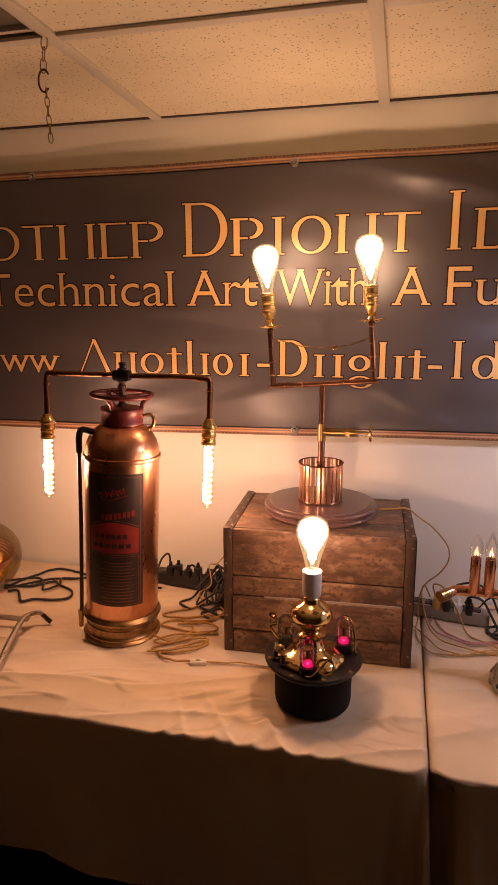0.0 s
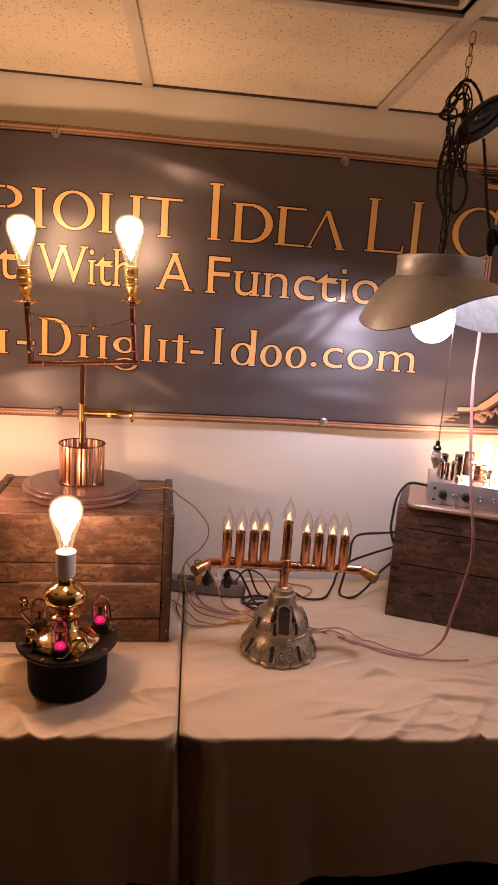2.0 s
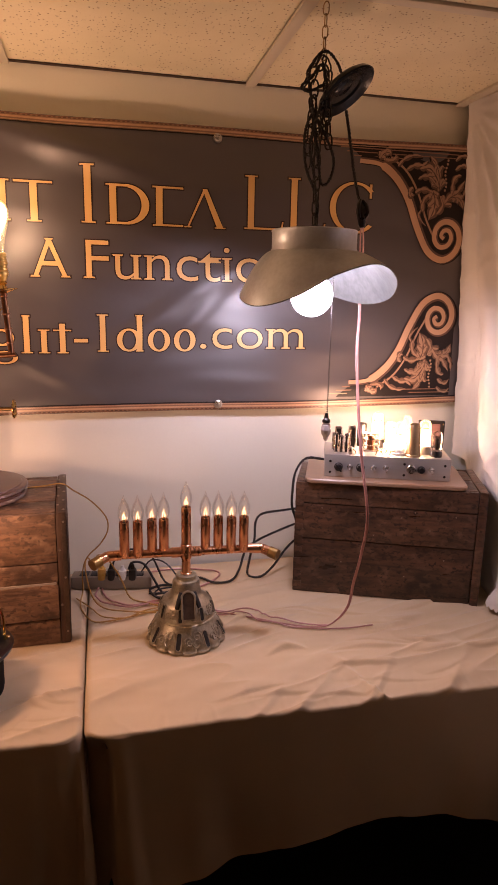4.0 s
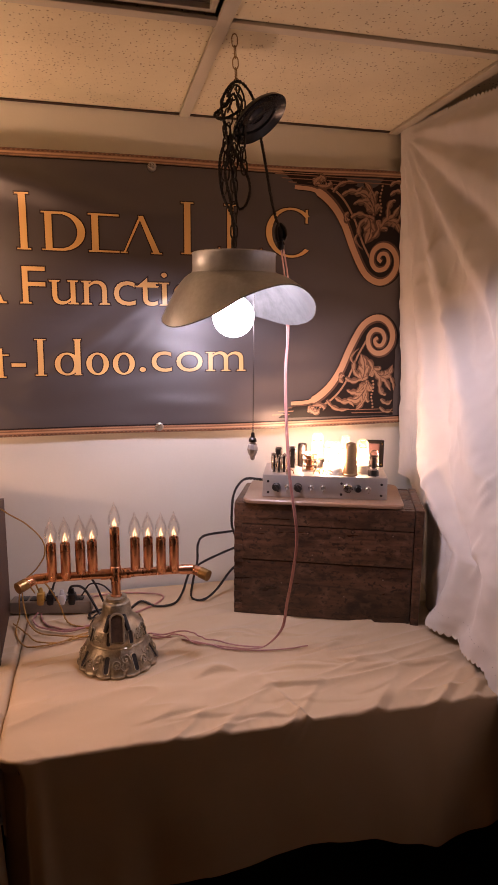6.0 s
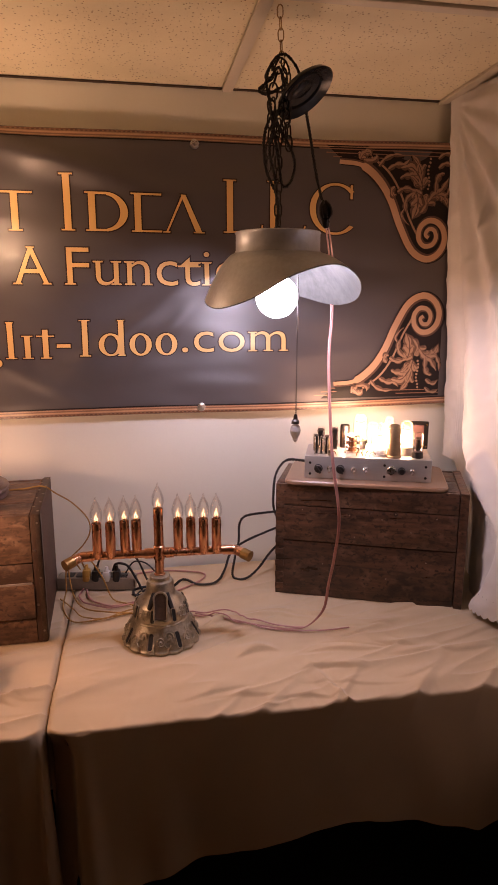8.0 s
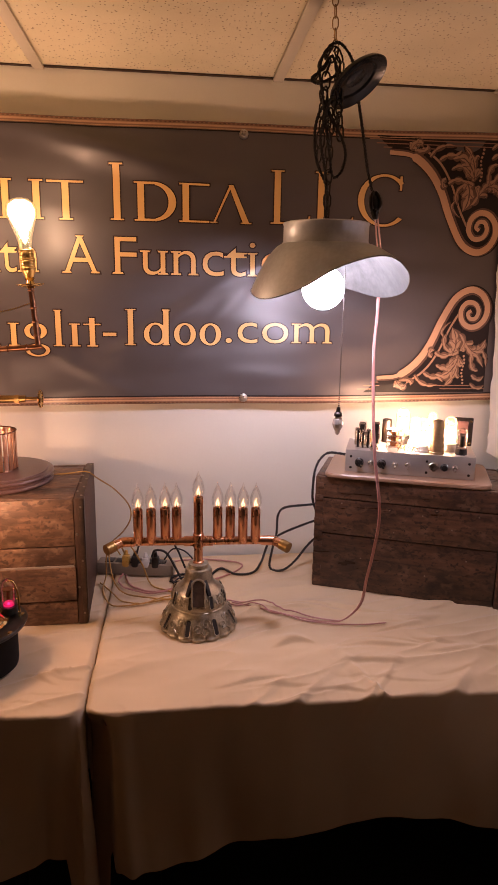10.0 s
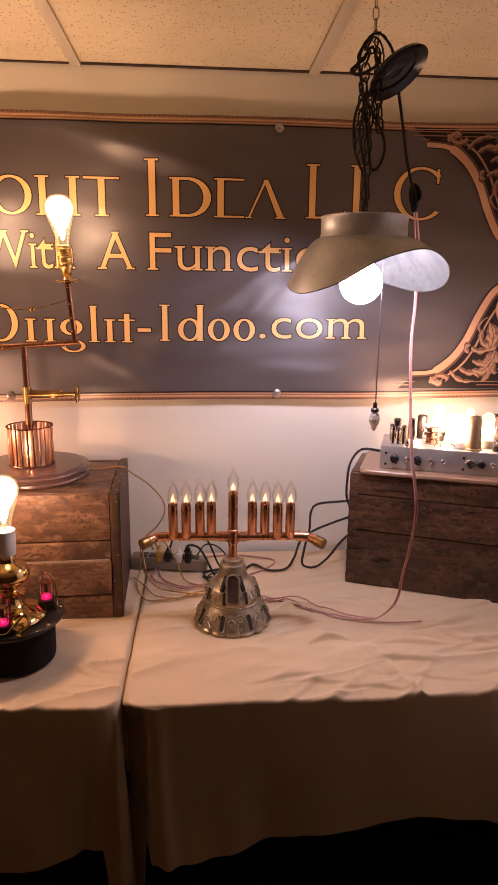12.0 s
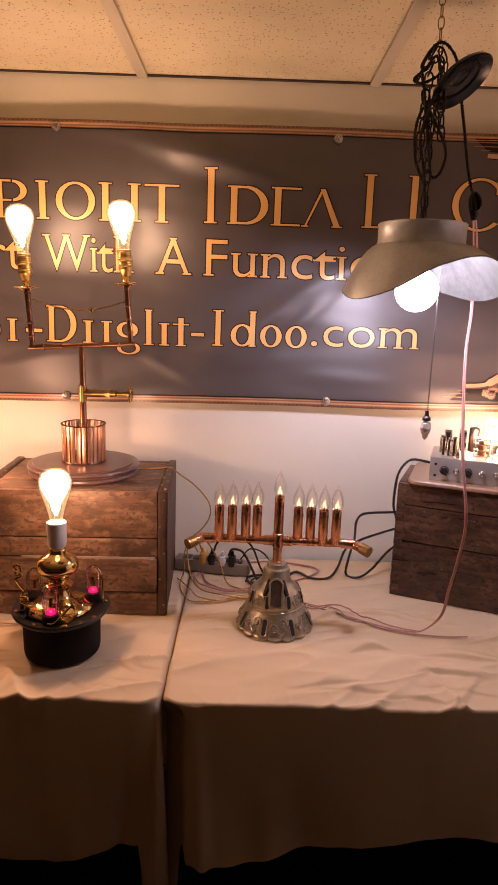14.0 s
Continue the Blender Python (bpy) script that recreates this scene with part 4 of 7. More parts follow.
def rise(x, y, seed):
    """How far the creased cloth stands up from the table's top."""
    v = (1.532 - y) / 0.757
    fore = max(0.0, min(1.0, (v - 0.35) / 0.65))
    near = max(0.0, (v - 0.72) / 0.28) ** 1.4
    wr = 0.0040 * fbm(x * 0.55 + 0.5 * y, y * 2.0, 5.0, seed)
    patch = max(0.0, min(1.0, 0.55 + 1.6 * noise.noise(Vector((x * 2.2, y * 4.0, seed + 21)))))
    ridge = 1 - abs(noise.noise(Vector((x * 1.6 + 0.9 * y, y * 10 - 3.0 * x, seed + 3))))
    wr += 0.0180 * patch * ridge ** 7 * (0.22 + 0.78 * fore)
    ridge = 1 - abs(noise.noise(Vector((x * 3.0 - 2 * y, y * 13 - 4 * x, seed + 13))))
    wr += 0.0110 * (1.2 - patch) * ridge ** 7 * (0.18 + 0.82 * fore)
    wr += sharp_creases(x, y)
    return (wr * (1 - 0.65 * near) + near * rim_crease(x, y, seed)) * rest(x, y)


def step(a, b, t):
    t = max(0.0, min(1.0, (t - a) / (b - a)))
    return t * t * (3 - 2 * t)


def cloth(x0, x1, seed, hem_line, label):
    """A tablecloth: creased top, soft front edge, hanging front with folds and a wavering hem."""
    bm = B()
    back = 1.516
    nx = int((x1 - x0) / 0.0042)
    tv = [k / 250 * 0.972 for k in range(251)] + [0.972 + 0.028 * (k / 12) for k in range(1, 13)]
    dv = [0.05 * (k / 12) ** 1.3 for k in range(1, 13)] + [0.05 + 0.95 * k / 42 for k in range(1, 43)]
    tops, drops = len(tv) - 1, len(dv)
    grid = []
    for i in range(nx + 1):
        x = x0 + (x1 - x0) * i / nx
        end = min(x - x0, x1 - x)
        bend = 0.05 - math.sqrt(max(0.0, 0.05 ** 2 - max(0.0, 0.05 - end) ** 2))
        front = 0.775 + 0.8 * bend + 0.002 * noise.noise(Vector((x * 9, 0, seed + 5)))
        hem = float(np.interp(x, *hem_line)) + 0.002 * math.sin(23 * x + seed) - 0.22 * (1 - (step(0.028, 0.040, end) if x - x0 < 0.2 else step(0.038, 0.050, end)))
        pucker = max(0.0, rim_crease(x, 0.775, seed))
        lean = noise.noise(Vector((x * 3, 1.0, seed)))
        row = []
        for k in range(tops + drops + 1):
            if k <= tops:
                y = back + (front - back) * tv[k]
                over = max(0.0, 0.007 - (y - front))
                z = TABLE + 0.0015 + rise(x, y, seed) - 0.9 * (0.007 - math.sqrt(max(0.0, 0.007 ** 2 - over ** 2)))
                z -= 0.012 * max(0.0, 1 - end / 0.012) ** 2
                high = z
            else:
                v = dv[k - tops - 1]
                z = high - (high - hem) * v
                w = x + 0.12 * v * lean
                fold = 0.024 * noise.noise(Vector((w * 5.0, v * 0.7, seed + 9))) + 0.012 * noise.noise(Vector((w * 13, v * 1.2, seed + 11)))
                pucker = max(0.0, rim_crease(x + 0.35 * v * (lean + 0.4), 0.775, seed)) if v < 0.5 else 0.0
                y = front + fold * v - 0.012 * v - 0.6 * pucker * ((1 - v) ** 9 - (1 - v) ** 24)
                if x - x0 < 0.2:      # the corner is tucked back, behind a sharp upright fold
                    y += 0.055 * min(1.0, v * 9) * (1 - step(0.040, 0.055, end + 0.012 * (1 - min(1.0, v * 6)))) - 0.016 * v ** 0.5 * math.exp(-((end - 0.068 - 0.02 * v) / 0.016) ** 2)
                else:                 # a narrow strip hangs down past the hem, in front
                    y -= 0.026 * min(1.0, v * 5) * (1 - step(0.026 * v + 0.004, 0.026 * v + 0.014, end)) - 0.012 * v * math.exp(-((end - 0.060 - 0.02 * v) / 0.014) ** 2)
            slip = 0.0 if k <= tops else (-0.007 * v * (1 - step(0.0, 0.05, end)) if x - x0 < 0.2 else 0.028 * v ** 0.8 * (1 - step(0.0, 0.085, end)))
            row.append(bm.verts.new((x + slip, y, z)))
        grid.append(row)
    for sgn, col in ((-1, grid[0]), (1, grid[-1])):
        side = []
        for v in col:
            side.append(bm.verts.new((v.co.x + sgn * -0.004, v.co.y + (0.004 if v.co.z < TABLE - 0.02 else 0), max(v.co.z - 0.16, 0.2) if v.co.z > TABLE - 0.05 else v.co.z)))
        if sgn < 0:
            grid.insert(0, side)
        else:
            grid.append(side)
    for a, b in zip(grid, grid[1:]):
        for k in range(tops + drops):
            bm.faces.new((a[k], b[k], b[k + 1], a[k + 1]))
    ob = part("tablecloth", bm, M_CLOTH, None, sharp=80)
    tagged(ob, label, "tablecloth", "tablecloths")


table(-1.42, 0.384)
table(0.394, 1.88)
cloth(-1.45, 0.3870, 1.3, ((-1.45, -0.52, -0.40, -0.29, -0.20, 0.0, 0.18, 0.34), (0.40, 0.405, 0.42, 0.385, 0.376, 0.386, 0.380, 0.42)), "creased cream cotton tablecloth hanging over the long table's front")
cloth(0.3905, 1.91, 4.1, ((0.44, 0.54, 0.70, 0.81, 1.035, 1.144, 1.283, 1.446, 1.91), (0.380, 0.386, 0.418, 0.436, 0.464, 0.452, 0.410, 0.439, 0.43)), "wrinkled cream cotton tablecloth beside the white curtain")


# ---- curtain ----
folds = random.Random(3)
CURTAIN_CREASES = [(folds.uniform(0.75, 1.35), folds.uniform(0.95, 1.75), radians(folds.uniform(40, 130)), folds.uniform(0.03, 0.10)) for _ in range(34)]


def curtain():
    c = thing("curtain", "white cotton curtain with scalloped lace edges hung beside the tables", "curtain")
    bm = B()
    ny, nz = 190, 170
    grid = []

    def ease(a, b, t):
        t = max(0.0, min(1.0, (t - a) / (b - a)))
        return t * t * (3 - 2 * t)

    def edge(z):
        """Where the gathered front of the curtain ends and its shaded back begins."""
        if z > 0.98:
            return 1.03 + 0.13 * ease(0.96, 1.09, z) + max(0.0, z - 1.08) * 1.2
        return 1.03 + 0.025 * ease(0.96, 0.79, z) + 0.03 * ease(0.83, 0.772, z)

    def place(s, v):
        # s runs from the wall to the room, v from the top to the hem
        y = 1.497 - 1.25 * s
        top = 2.078 - 0.085 * s + 0.003 * math.sin(9 * s)
        low = TABLE + 0.034 - 0.026 * ease(1.09, 1.13, y) + 0.32 * ease(1.37, 1.42, y)
        if y < 0.835:
            low -= 0.68 * (0.835 - y)
        z = top + (low - top) * v
        x = 1.478 + 0.047 * (2.08 - z) * ease(1.22, 1.45, y) - 0.046 * ease(1.75, 0.8, z) * ease(1.38, 1.05, y)
        # folds that fan out from the upper corner
        dy, dz = 1.50 - y, 2.075 - z
        far = math.hypot(dy, dz)
        phi = math.degrees(math.atan2(dy, dz))
        fan = math.cos(radians((phi - 17.0) * 360 / 15.5)) + 0.16 * math.cos(radians(phi * 360 / 6.7 + 40))
        x -= 0.0145 * min(1.0, far / 0.55) * ease(0.0, 6.0, phi) * fan * (1 - 0.35 * ease(1.25, 0.85, z))
        # the lower part is gathered forward; behind its edge it falls back beside the crate
        back = ease(-0.012, 0.030, y - edge(z)) * ease(1.20, 1.06, z) * (1 - ease(1.37, 1.43, y))
        x += 0.030 * back
        x -= 0.014 * math.exp(-((y - edge(z) + 0.035) / 0.040) ** 2) * ease(1.35, 1.05, z) * (1 - 0.7 * ease(0.86, 0.79, z))
        x += 0.020 * math.exp(-((y - edge(z) + 0.105) / 0.035) ** 2) * ease(1.30, 1.0, z)
        x -= 0.016 * math.exp(-((y - edge(z) + 0.19) / 0.05) ** 2) * ease(1.30, 0.95, z)
        x += 0.007 * noise.noise(Vector((y * 8 + z * 3, z * 4, 2.0))) + 0.0028 * fbm(y + 0.5 * z, z, 17.0, 3.0)
        for cy, cz, a, half in CURTAIN_CREASES:
            u, w = (y - cy) * math.cos(a) + (z - cz) * math.sin(a), (z - cz) * math.cos(a) - (y - cy) * math.sin(a)
            if abs(u) < half and abs(w) < 0.03:
                x -= 0.0065 * (1 - (u / half) ** 2) ** 1.5 * math.exp(-(w / (0.004 if w < 0 else 0.012)) ** 2)
        r = 1 - abs(noise.noise(Vector((y * 7 + z * 6, z * 9 - y * 3, 5.0))))
        x -= 0.0035 * r ** 8
        x -= 0.012 * ease(0.92, 1.0, v) * (1 - ease(1.07, 1.12, y))
        return Vector((x, y, z))

    for i in range(ny + 1):
        grid.append([bm.verts.new(place(i / ny, k / nz)) for k in range(nz + 1)])
    for i in range(ny):
        for k in range(nz):
            bm.faces.new((grid[i][k], grid[i + 1][k], grid[i + 1][k + 1], grid[i][k + 1]))
    part("cloth", bm, M_CURTAIN, c, sharp=80)
    # raised black dots give the eyelets their inner shade; the cloth has no holes
    first = None
    for i in range(22):
        q = place(0.35 + 0.013 * i, 0.965)
        m = pose(q.x - 0.003, q.y, q.z, 0, -90, 0)
        first = again(first, m) if first else part("eyelet_hole", lathe(B(), [(0, 0.0), (0.0010, 0.0003), (0.0008, 0.0006), (0, 0.0007)], 8), M_DARK, c, "dark dot painted as the shade in a small embroidered eyelet", m)
    # scalloped lace along the top and the hem
    for name, v, up, step in (("top_lace", 0.0, 0.011, 0.0100), ("hem_lace", 1.0, -0.011, 0.0130)):
        lace = B()
        s = 0.0 if v == 0 else 0.325
        while s < 0.99:
            a, m, b = place(s, v), place(s + step / 2, v), place(s + step, v)
            tip = m + Vector((0, 0, up))
            low = Vector((0, 0, -up * 0.3))
            lace.faces.new([lace.verts.new(w) for w in (a + low, b + low, b + Vector((0, 0, up * 0.35)), m.lerp(b, 0.45) + Vector((0, 0, up * 0.85)), tip, m.lerp(a, 0.45) + Vector((0, 0, up * 0.85)), a + Vector((0, 0, up * 0.35)))])
            s += step
        ob = part(name, lace, M_CURTAIN, c, "scalloped white lace edging", sharp=60)
        ob.location.x = -0.0015


curtain()


# ---- crates ----
M_BATTEN = surface("pale_worn_wood", (0.36, 0.29, 0.23), (0.22, 0.17, 0.13), 0.7, 0, 12, 80, 0.3, stretch=(1, 6, 6))
M_NAIL = surface("worn_nail", (0.42, 0.36, 0.30), (0.18, 0.14, 0.11), 0.4, 0.8, 60, 200, 0.2)
M_RUST = surface("rusty_steel", (0.15, 0.10, 0.07), (0.035, 0.022, 0.017), 0.5, 0.6, 40, 200, 0.3)


def plank(name, size, at, mat, parent, bevel=0.0025):
    return part(name, box(B(), size, (0, 0, 0), bevel), mat, parent, "", pose(*at))


def crate(m, w, d, h, fronts, mat, label, straps, tops):
    c = thing("wooden_crate", label, "crate", m, "crates on the tables")
    for s in (-1, 1):
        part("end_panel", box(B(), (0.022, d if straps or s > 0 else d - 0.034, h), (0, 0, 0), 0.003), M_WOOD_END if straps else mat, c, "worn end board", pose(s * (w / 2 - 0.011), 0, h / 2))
    inner = w - 0.046
    z = h
    for share, proud in fronts:
        ph = share * h
        z -= ph
        plank("plank", (inner if straps else w - 0.0245, 0.013, ph - (0.003 if straps else 0.0022)), (0 if straps else -0.0118, -d / 2 + 0.0075 - proud, z + ph / 2), mat, c)
    z = h
    for share in (0.3, 0.35, 0.35):
        ph = share * h
        z -= ph
        plank("plank", (inner, 0.013, ph - 0.003), (0, d / 2 - 0.0075, z + ph / 2), mat, c)
    y = -d / 2 + 0.016
    for share in tops:
        pd = share * (d - 0.034)
        plank("top_board", (inner, pd - 0.003, 0.013), (0, y + pd / 2, h - 0.008), mat, c)
        y += pd
    plank("bottom_board", (inner, d - 0.036, 0.012), (0, 0, 0.008), mat, c)
    if straps:
        plank("edge_batten", (inner * 0.8, 0.004, 0.006), (inner * 0.09, -d / 2 - 0.0005, h * (1 - fronts[0][0] - fronts[1][0])), M_BATTEN, c, 0.001)
    nail = None
    if straps:
        for s in (-1, 1):
            bm = box(B(), (0.017, d + 0.002, 0.0014), (0.003 * s, 0, h + 0.001), 0.0004)
            tall = h - 0.004
            box(bm, (0.010, 0.0014, tall), (0.006 * s, -d / 2 - 0.001, h - tall / 2), 0.0004)
            if s > 0:
                box(bm, (0.0014, 0.022, tall), (0.0125, -d / 2 + 0.011, h - tall / 2), 0.0004)
            part("metal_strap", bm, M_RUST, c, "rusty nailed metal strap", pose(s * (w / 2 - 0.0115), 0, 0))
            side = pose(s * (w / 2 - 0.0115), 0, 0)
            spots = [pose(0.006 * (-1) ** i, -d / 2 + 0.02 + i * (d - 0.04) / 8, h + 0.0017) for i in range(9)]
            spots += [pose(0.005 * (-1) ** i, -d / 2 - 0.0005, 0.03 + i * (h - 0.05) / 4, 90) for i in range(5)]
            for q in spots:
                nail = again(nail, side @ q) if nail else part("nail_head", lathe(B(), [(0.0034, 0), (0.0028, 0.0014), (0, 0.0022)], 8), M_NAIL, c, "worn nail head", side @ q)
    else:
        finger = None
        for i in range(9):
            q = pose(-w / 2 + 0.0116, -d / 2 + 0.0013, h - 0.026 - i * 0.0335)
            finger = again(finger, q) if finger else part("finger_joint", box(B(), (0.0225, 0.004, 0.0165), (0, 0, 0), 0.0006), mat, c, "", q)
        for i in range(10):
            q = pose((-1) ** i * (w / 2 - 0.03), -d / 2 + 0.0012, 0.03 + (i // 2) * 0.062, 90)
            nail = again(nail, q) if nail else part("nail_head", lathe(B(), [(0.0028, 0), (0.0024, 0.001), (0, 0.0016)], 8), M_RUST, c, "worn nail head", q)
        pale = None
        for x, z in ((-0.176, 0.248), (-0.158, 0.262), (-0.05, 0.241), (-0.036, 0.181), (0.034, 0.235), (0.068, 0.252), (0.109, 0.205), (0.172, 0.246), (-0.118, 0.098), (0.051, 0.070), (0.151, 0.124)):
            q = pose(x, -d / 2 + 0.0012, z, 90)
            pale = again(pale, q) if pale else part("nail_head", lathe(B(), [(0.0020, 0), (0.0017, 0.0008), (0, 0.0012)], 8), M_NAIL, c, "bright worn nail head", q)
    return c


crate(pose(0.126, 1.275, TABLE + 0.003, 0, 0, 2.6), 0.445, 0.318, 0.318, ((0.37, 0.0), (0.155, 0.002), (0.275, 0.006), (0.20, 0.001)), M_WOOD,
      "scuffed brown wooden crate with metal strapped ends", True, (0.3, 0.4, 0.3))
crate(pose(1.2174, 1.3081, TABLE + 0.003, 0, 0, -22.0), 0.497, 0.240, 0.318, ((0.185, 0.001), (0.315, 0.0), (0.50, -0.002)), M_WOOD_DK,
      "dark stained old wooden crate with finger-jointed corners", False, (0.5, 0.5))
TOP = TABLE + 0.3205


# ---- bulbs and sockets ----
ST_GLASS = [(0.0130, 0.0), (0.0142, 0.012), (0.0195, 0.035), (0.0285, 0.062), (0.0345, 0.082), (0.0352, 0.094), (0.0310, 0.108), (0.0195, 0.1175), (0.0065, 0.1205), (0, 0.121)]


def edison_bulb(parent, m):
    g = part("glass_bulb", lathe(B(), ST_GLASS, 32), M_GLASS_AMBER, parent, "clear teardrop bulb, lit", m)
    part("lit_halo", lathe(B(), [(r * 0.96, z) for r, z in ST_GLASS], 28), M_HALO, g)
    bm = B()
    n = 12
    for i in range(n):
        a, b = 2 * math.pi * i / n, 2 * math.pi * (i + 0.5) / n
        tube(bm, [(0.007 * math.cos(a), 0.007 * math.sin(a), 0.03), (0.017 * math.cos(b), 0.017 * math.sin(b), 0.098)], 0.0013, 5, 1)
    part("filament", bm, M_FILAMENT, g, "white-hot filament cage")
    part("filament_glow", lathe(B(), [(0.0, 0.016), (0.0045, 0.022), (0.0085, 0.040), (0.0205, 0.062), (0.0295, 0.080), (0.0308, 0.093), (0.026, 0.107), (0.013, 0.1155), (0, 0.117)], 24), M_FILAMENT_SOFT, g)
    part("stem", lathe(B(), [(0.006, 0), (0.006, 0.012), (0.002, 0.03), (0.0015, 0.085), (0, 0.086)], 12), M_GLASS, g)
    return g


def tube_bulb(parent, m):
    """A long tubular bulb that hangs down, with a spiral filament."""
    prof = [(0.0105, 0), (0.0125, -0.012), (0.0138, -0.02), (0.0138, -0.138), (0.0130, -0.150), (0.0100, -0.159), (0.0055, -0.1645), (0, -0.166)]
    g = part("glass_tube", lathe(B(), prof, 24), M_GLASS_AMBER, parent, "long tubular bulb, lit", m)
    bm, n = B(), 150
    tube(bm, [(0.0088 * math.cos(i * 2 * math.pi / 15), 0.0088 * math.sin(i * 2 * math.pi / 15), -0.012 - 0.140 * i / n) for i in range(n + 1)], 0.0029, 6, 1)
    part("spiral_filament", bm, M_SPIRAL, g, "glowing spiral filament")
    part("filament_glow", lathe(B(), [(0, -0.008), (0.007, -0.012), (0.0082, -0.03), (0.0082, -0.14), (0.005, -0.155), (0, -0.161)], 20), M_TUBE_SOFT, g)
    return g


SOCKET = [(0.0053, -0.012), (0.0079, -0.010), (0.0119, 0.0), (0.0145, 0.006), (0.0150, 0.012), (0.0136, 0.014), (0.0136, 0.026), (0.0151, 0.028), (0.0151, 0.032),
          (0.0139, 0.034), (0.0139, 0.046), (0.0148, 0.048), (0.0148, 0.052), (0.0128, 0.053), (0.0114, 0.050), (0.0000, 0.048)]


def fine_profile(prof):
    """The same outline with points close enough for screw threads."""
    out = []
    for (a, b), (c, d) in zip(prof, prof[1:]):
        n = max(1, int(abs(d - b) / 0.0012))
        out += [(a + (c - a) * k / n, b + (d - b) * k / n) for k in range(n)]
    return out + [prof[-1]]


def socket(parent, m, mat=None):
    s = part("lamp_socket", lathe(B(), [(r * 1.16 * (1 + 0.035 * math.sin(z * 1100) * (z > 0.008)), z) for r, z in fine_profile(SOCKET)], 28), mat or M_BRASS_SOCKET, parent, "ribbed brass lamp socket", m)
    return s


# ---- fire extinguisher lamp ----
def extinguisher():
    e = thing("fire_extinguisher_lamp", "antique copper fire extinguisher made into a two-bulb lamp", "lamp", pose(-0.380, 1.150, TABLE + 0.004, 0, 2.5, 0) @ Matrix.Diagonal((1.015, 1.015, 0.99, 1)))
    R = 0.0900
    body = [(R - 0.002, 0.062), (R, 0.066), (R, 0.472), (R + 0.0035, 0.474), (R + 0.0045, 0.478), (R + 0.0035, 0.482), (R, 0.484)]
    body += [(R * math.cos(a) ** 0.9 if a < 1.3 else R * math.cos(a), 0.484 + 0.083 * math.sin(a)) for a in [radians(d) for d in (12, 24, 36, 48, 58, 66)]]
    body += [(0.046, 0.563)]
    part("body", lathe(B(), body, 72), M_COPPER, e, "polished copper cylinder")
    base = [(0.0, 0.0), (0.092, 0.0), (0.0965, 0.002), (0.0975, 0.006), (0.0950, 0.0095), (0.0925, 0.011), (0.0925, 0.015), (0.0900, 0.018), (0.0885, 0.026), (0.0880, 0.034), (0.0900, 0.0355), (0.0900, 0.0385),
            (0.0880, 0.040), (0.0895, 0.047), (0.0930, 0.051), (0.0930, 0.0535), (0.0965, 0.0555), (0.0980, 0.0595), (0.0965, 0.063), (0.0930, 0.065), (0.0900, 0.069)]
    part("base_ring", lathe(B(), base, 64), M_BRASS_FOOT, e, "tarnished brass foot")
    part("collar", lathe(B(), [(0.043, 0.556), (0.050, 0.558), (0.051, 0.563), (0.049, 0.567), (0.049, 0.588), (0.051, 0.592), (0.050, 0.597), (0.040, 0.599), (0.0, 0.599)], 40), M_RED_IRON, e, "red painted iron collar")
    bm = ring(B(), 0.071, 0.0055, pose(0, 0, 0.629), 48, 10)
    for k in range(3):
        a = radians(25 + 120 * k)
        tube(bm, [(0.044 * math.cos(a), 0.044 * math.sin(a), 0.592), (0.052 * math.cos(a), 0.052 * math.sin(a), 0.612), (0.070 * math.cos(a), 0.070 * math.sin(a), 0.628)], 0.006, 8)
    for k in range(4):
        a = radians(45 + 90 * k)
        tube(bm, [(0.008 * math.cos(a), 0.008 * math.sin(a), 0.625), (0.068 * math.cos(a), 0.068 * math.sin(a), 0.629)], 0.0035, 8)
    part("hand_wheel", bm, M_RED_IRON, e, "red iron hand wheel")
    # pipe cross and two hanging bulbs
    part("riser", lathe(B(), [(0.011, 0.597), (0.011, 0.606), (0.0075, 0.608), (0.0075, 0.640), (0.0105, 0.642), (0.0105, 0.651), (0.0080, 0.653), (0.0080, 0.659), (0.0115, 0.661), (0.0115, 0.668), (0.010, 0.67)], 16), M_RUST, e, "dark threaded riser")
    bm = box(B(), (0.042, 0.026, 0.026), (0, 0, 0.676), 0.006)
    lathe(bm, [(0.011, 0.684), (0.011, 0.693), (0.0065, 0.695), (0.0065, 0.701), (0.0085, 0.702), (0.0085, 0.707), (0, 0.709)], 12)
    part("pipe_cross", bm, M_STEEL_DK, e, "dark iron pipe cross")
    for s, x, drop, up in ((-1, -0.200, -0.012, 0.006), (1, 0.219, 0.0, 0.016)):
        bm = tube(B(), [(s * 0.018, 0, 0.676), (x * 0.5, 0, 0.681 + drop * 0.7), (x - s * 0.018, 0, 0.682 + drop), (x - s * 0.004, 0, 0.678 + drop), (x, 0, 0.664 + drop), (x, 0, 0.62 + drop), (x, 0, 0.565 + drop + up)], 0.0065, 12, 5)
        ring(bm, 0.0072, 0.0022, pose(x, 0, 0.654 + drop), 16, 6)
        tube(bm, [(x - s * 0.03, 0, 0.682 + drop), (x - s * 0.016, 0, 0.682 + drop)], 0.0085, 12, 1)
        part("pipe_arm", bm, M_COPPER_DK, e, "aged copper pipe arm with elbow")
        so = socket(e, pose(x, 0, 0.566 + drop + up, 180, 0, 0) @ Matrix.Translation((0, 0, 0.006)))
        tube_bulb(e, pose(x, 0, 0.514 + drop + up))
    # hose, elbow and nozzle
    a = radians(-141)
    h = Vector((math.cos(a), math.sin(a), 0))
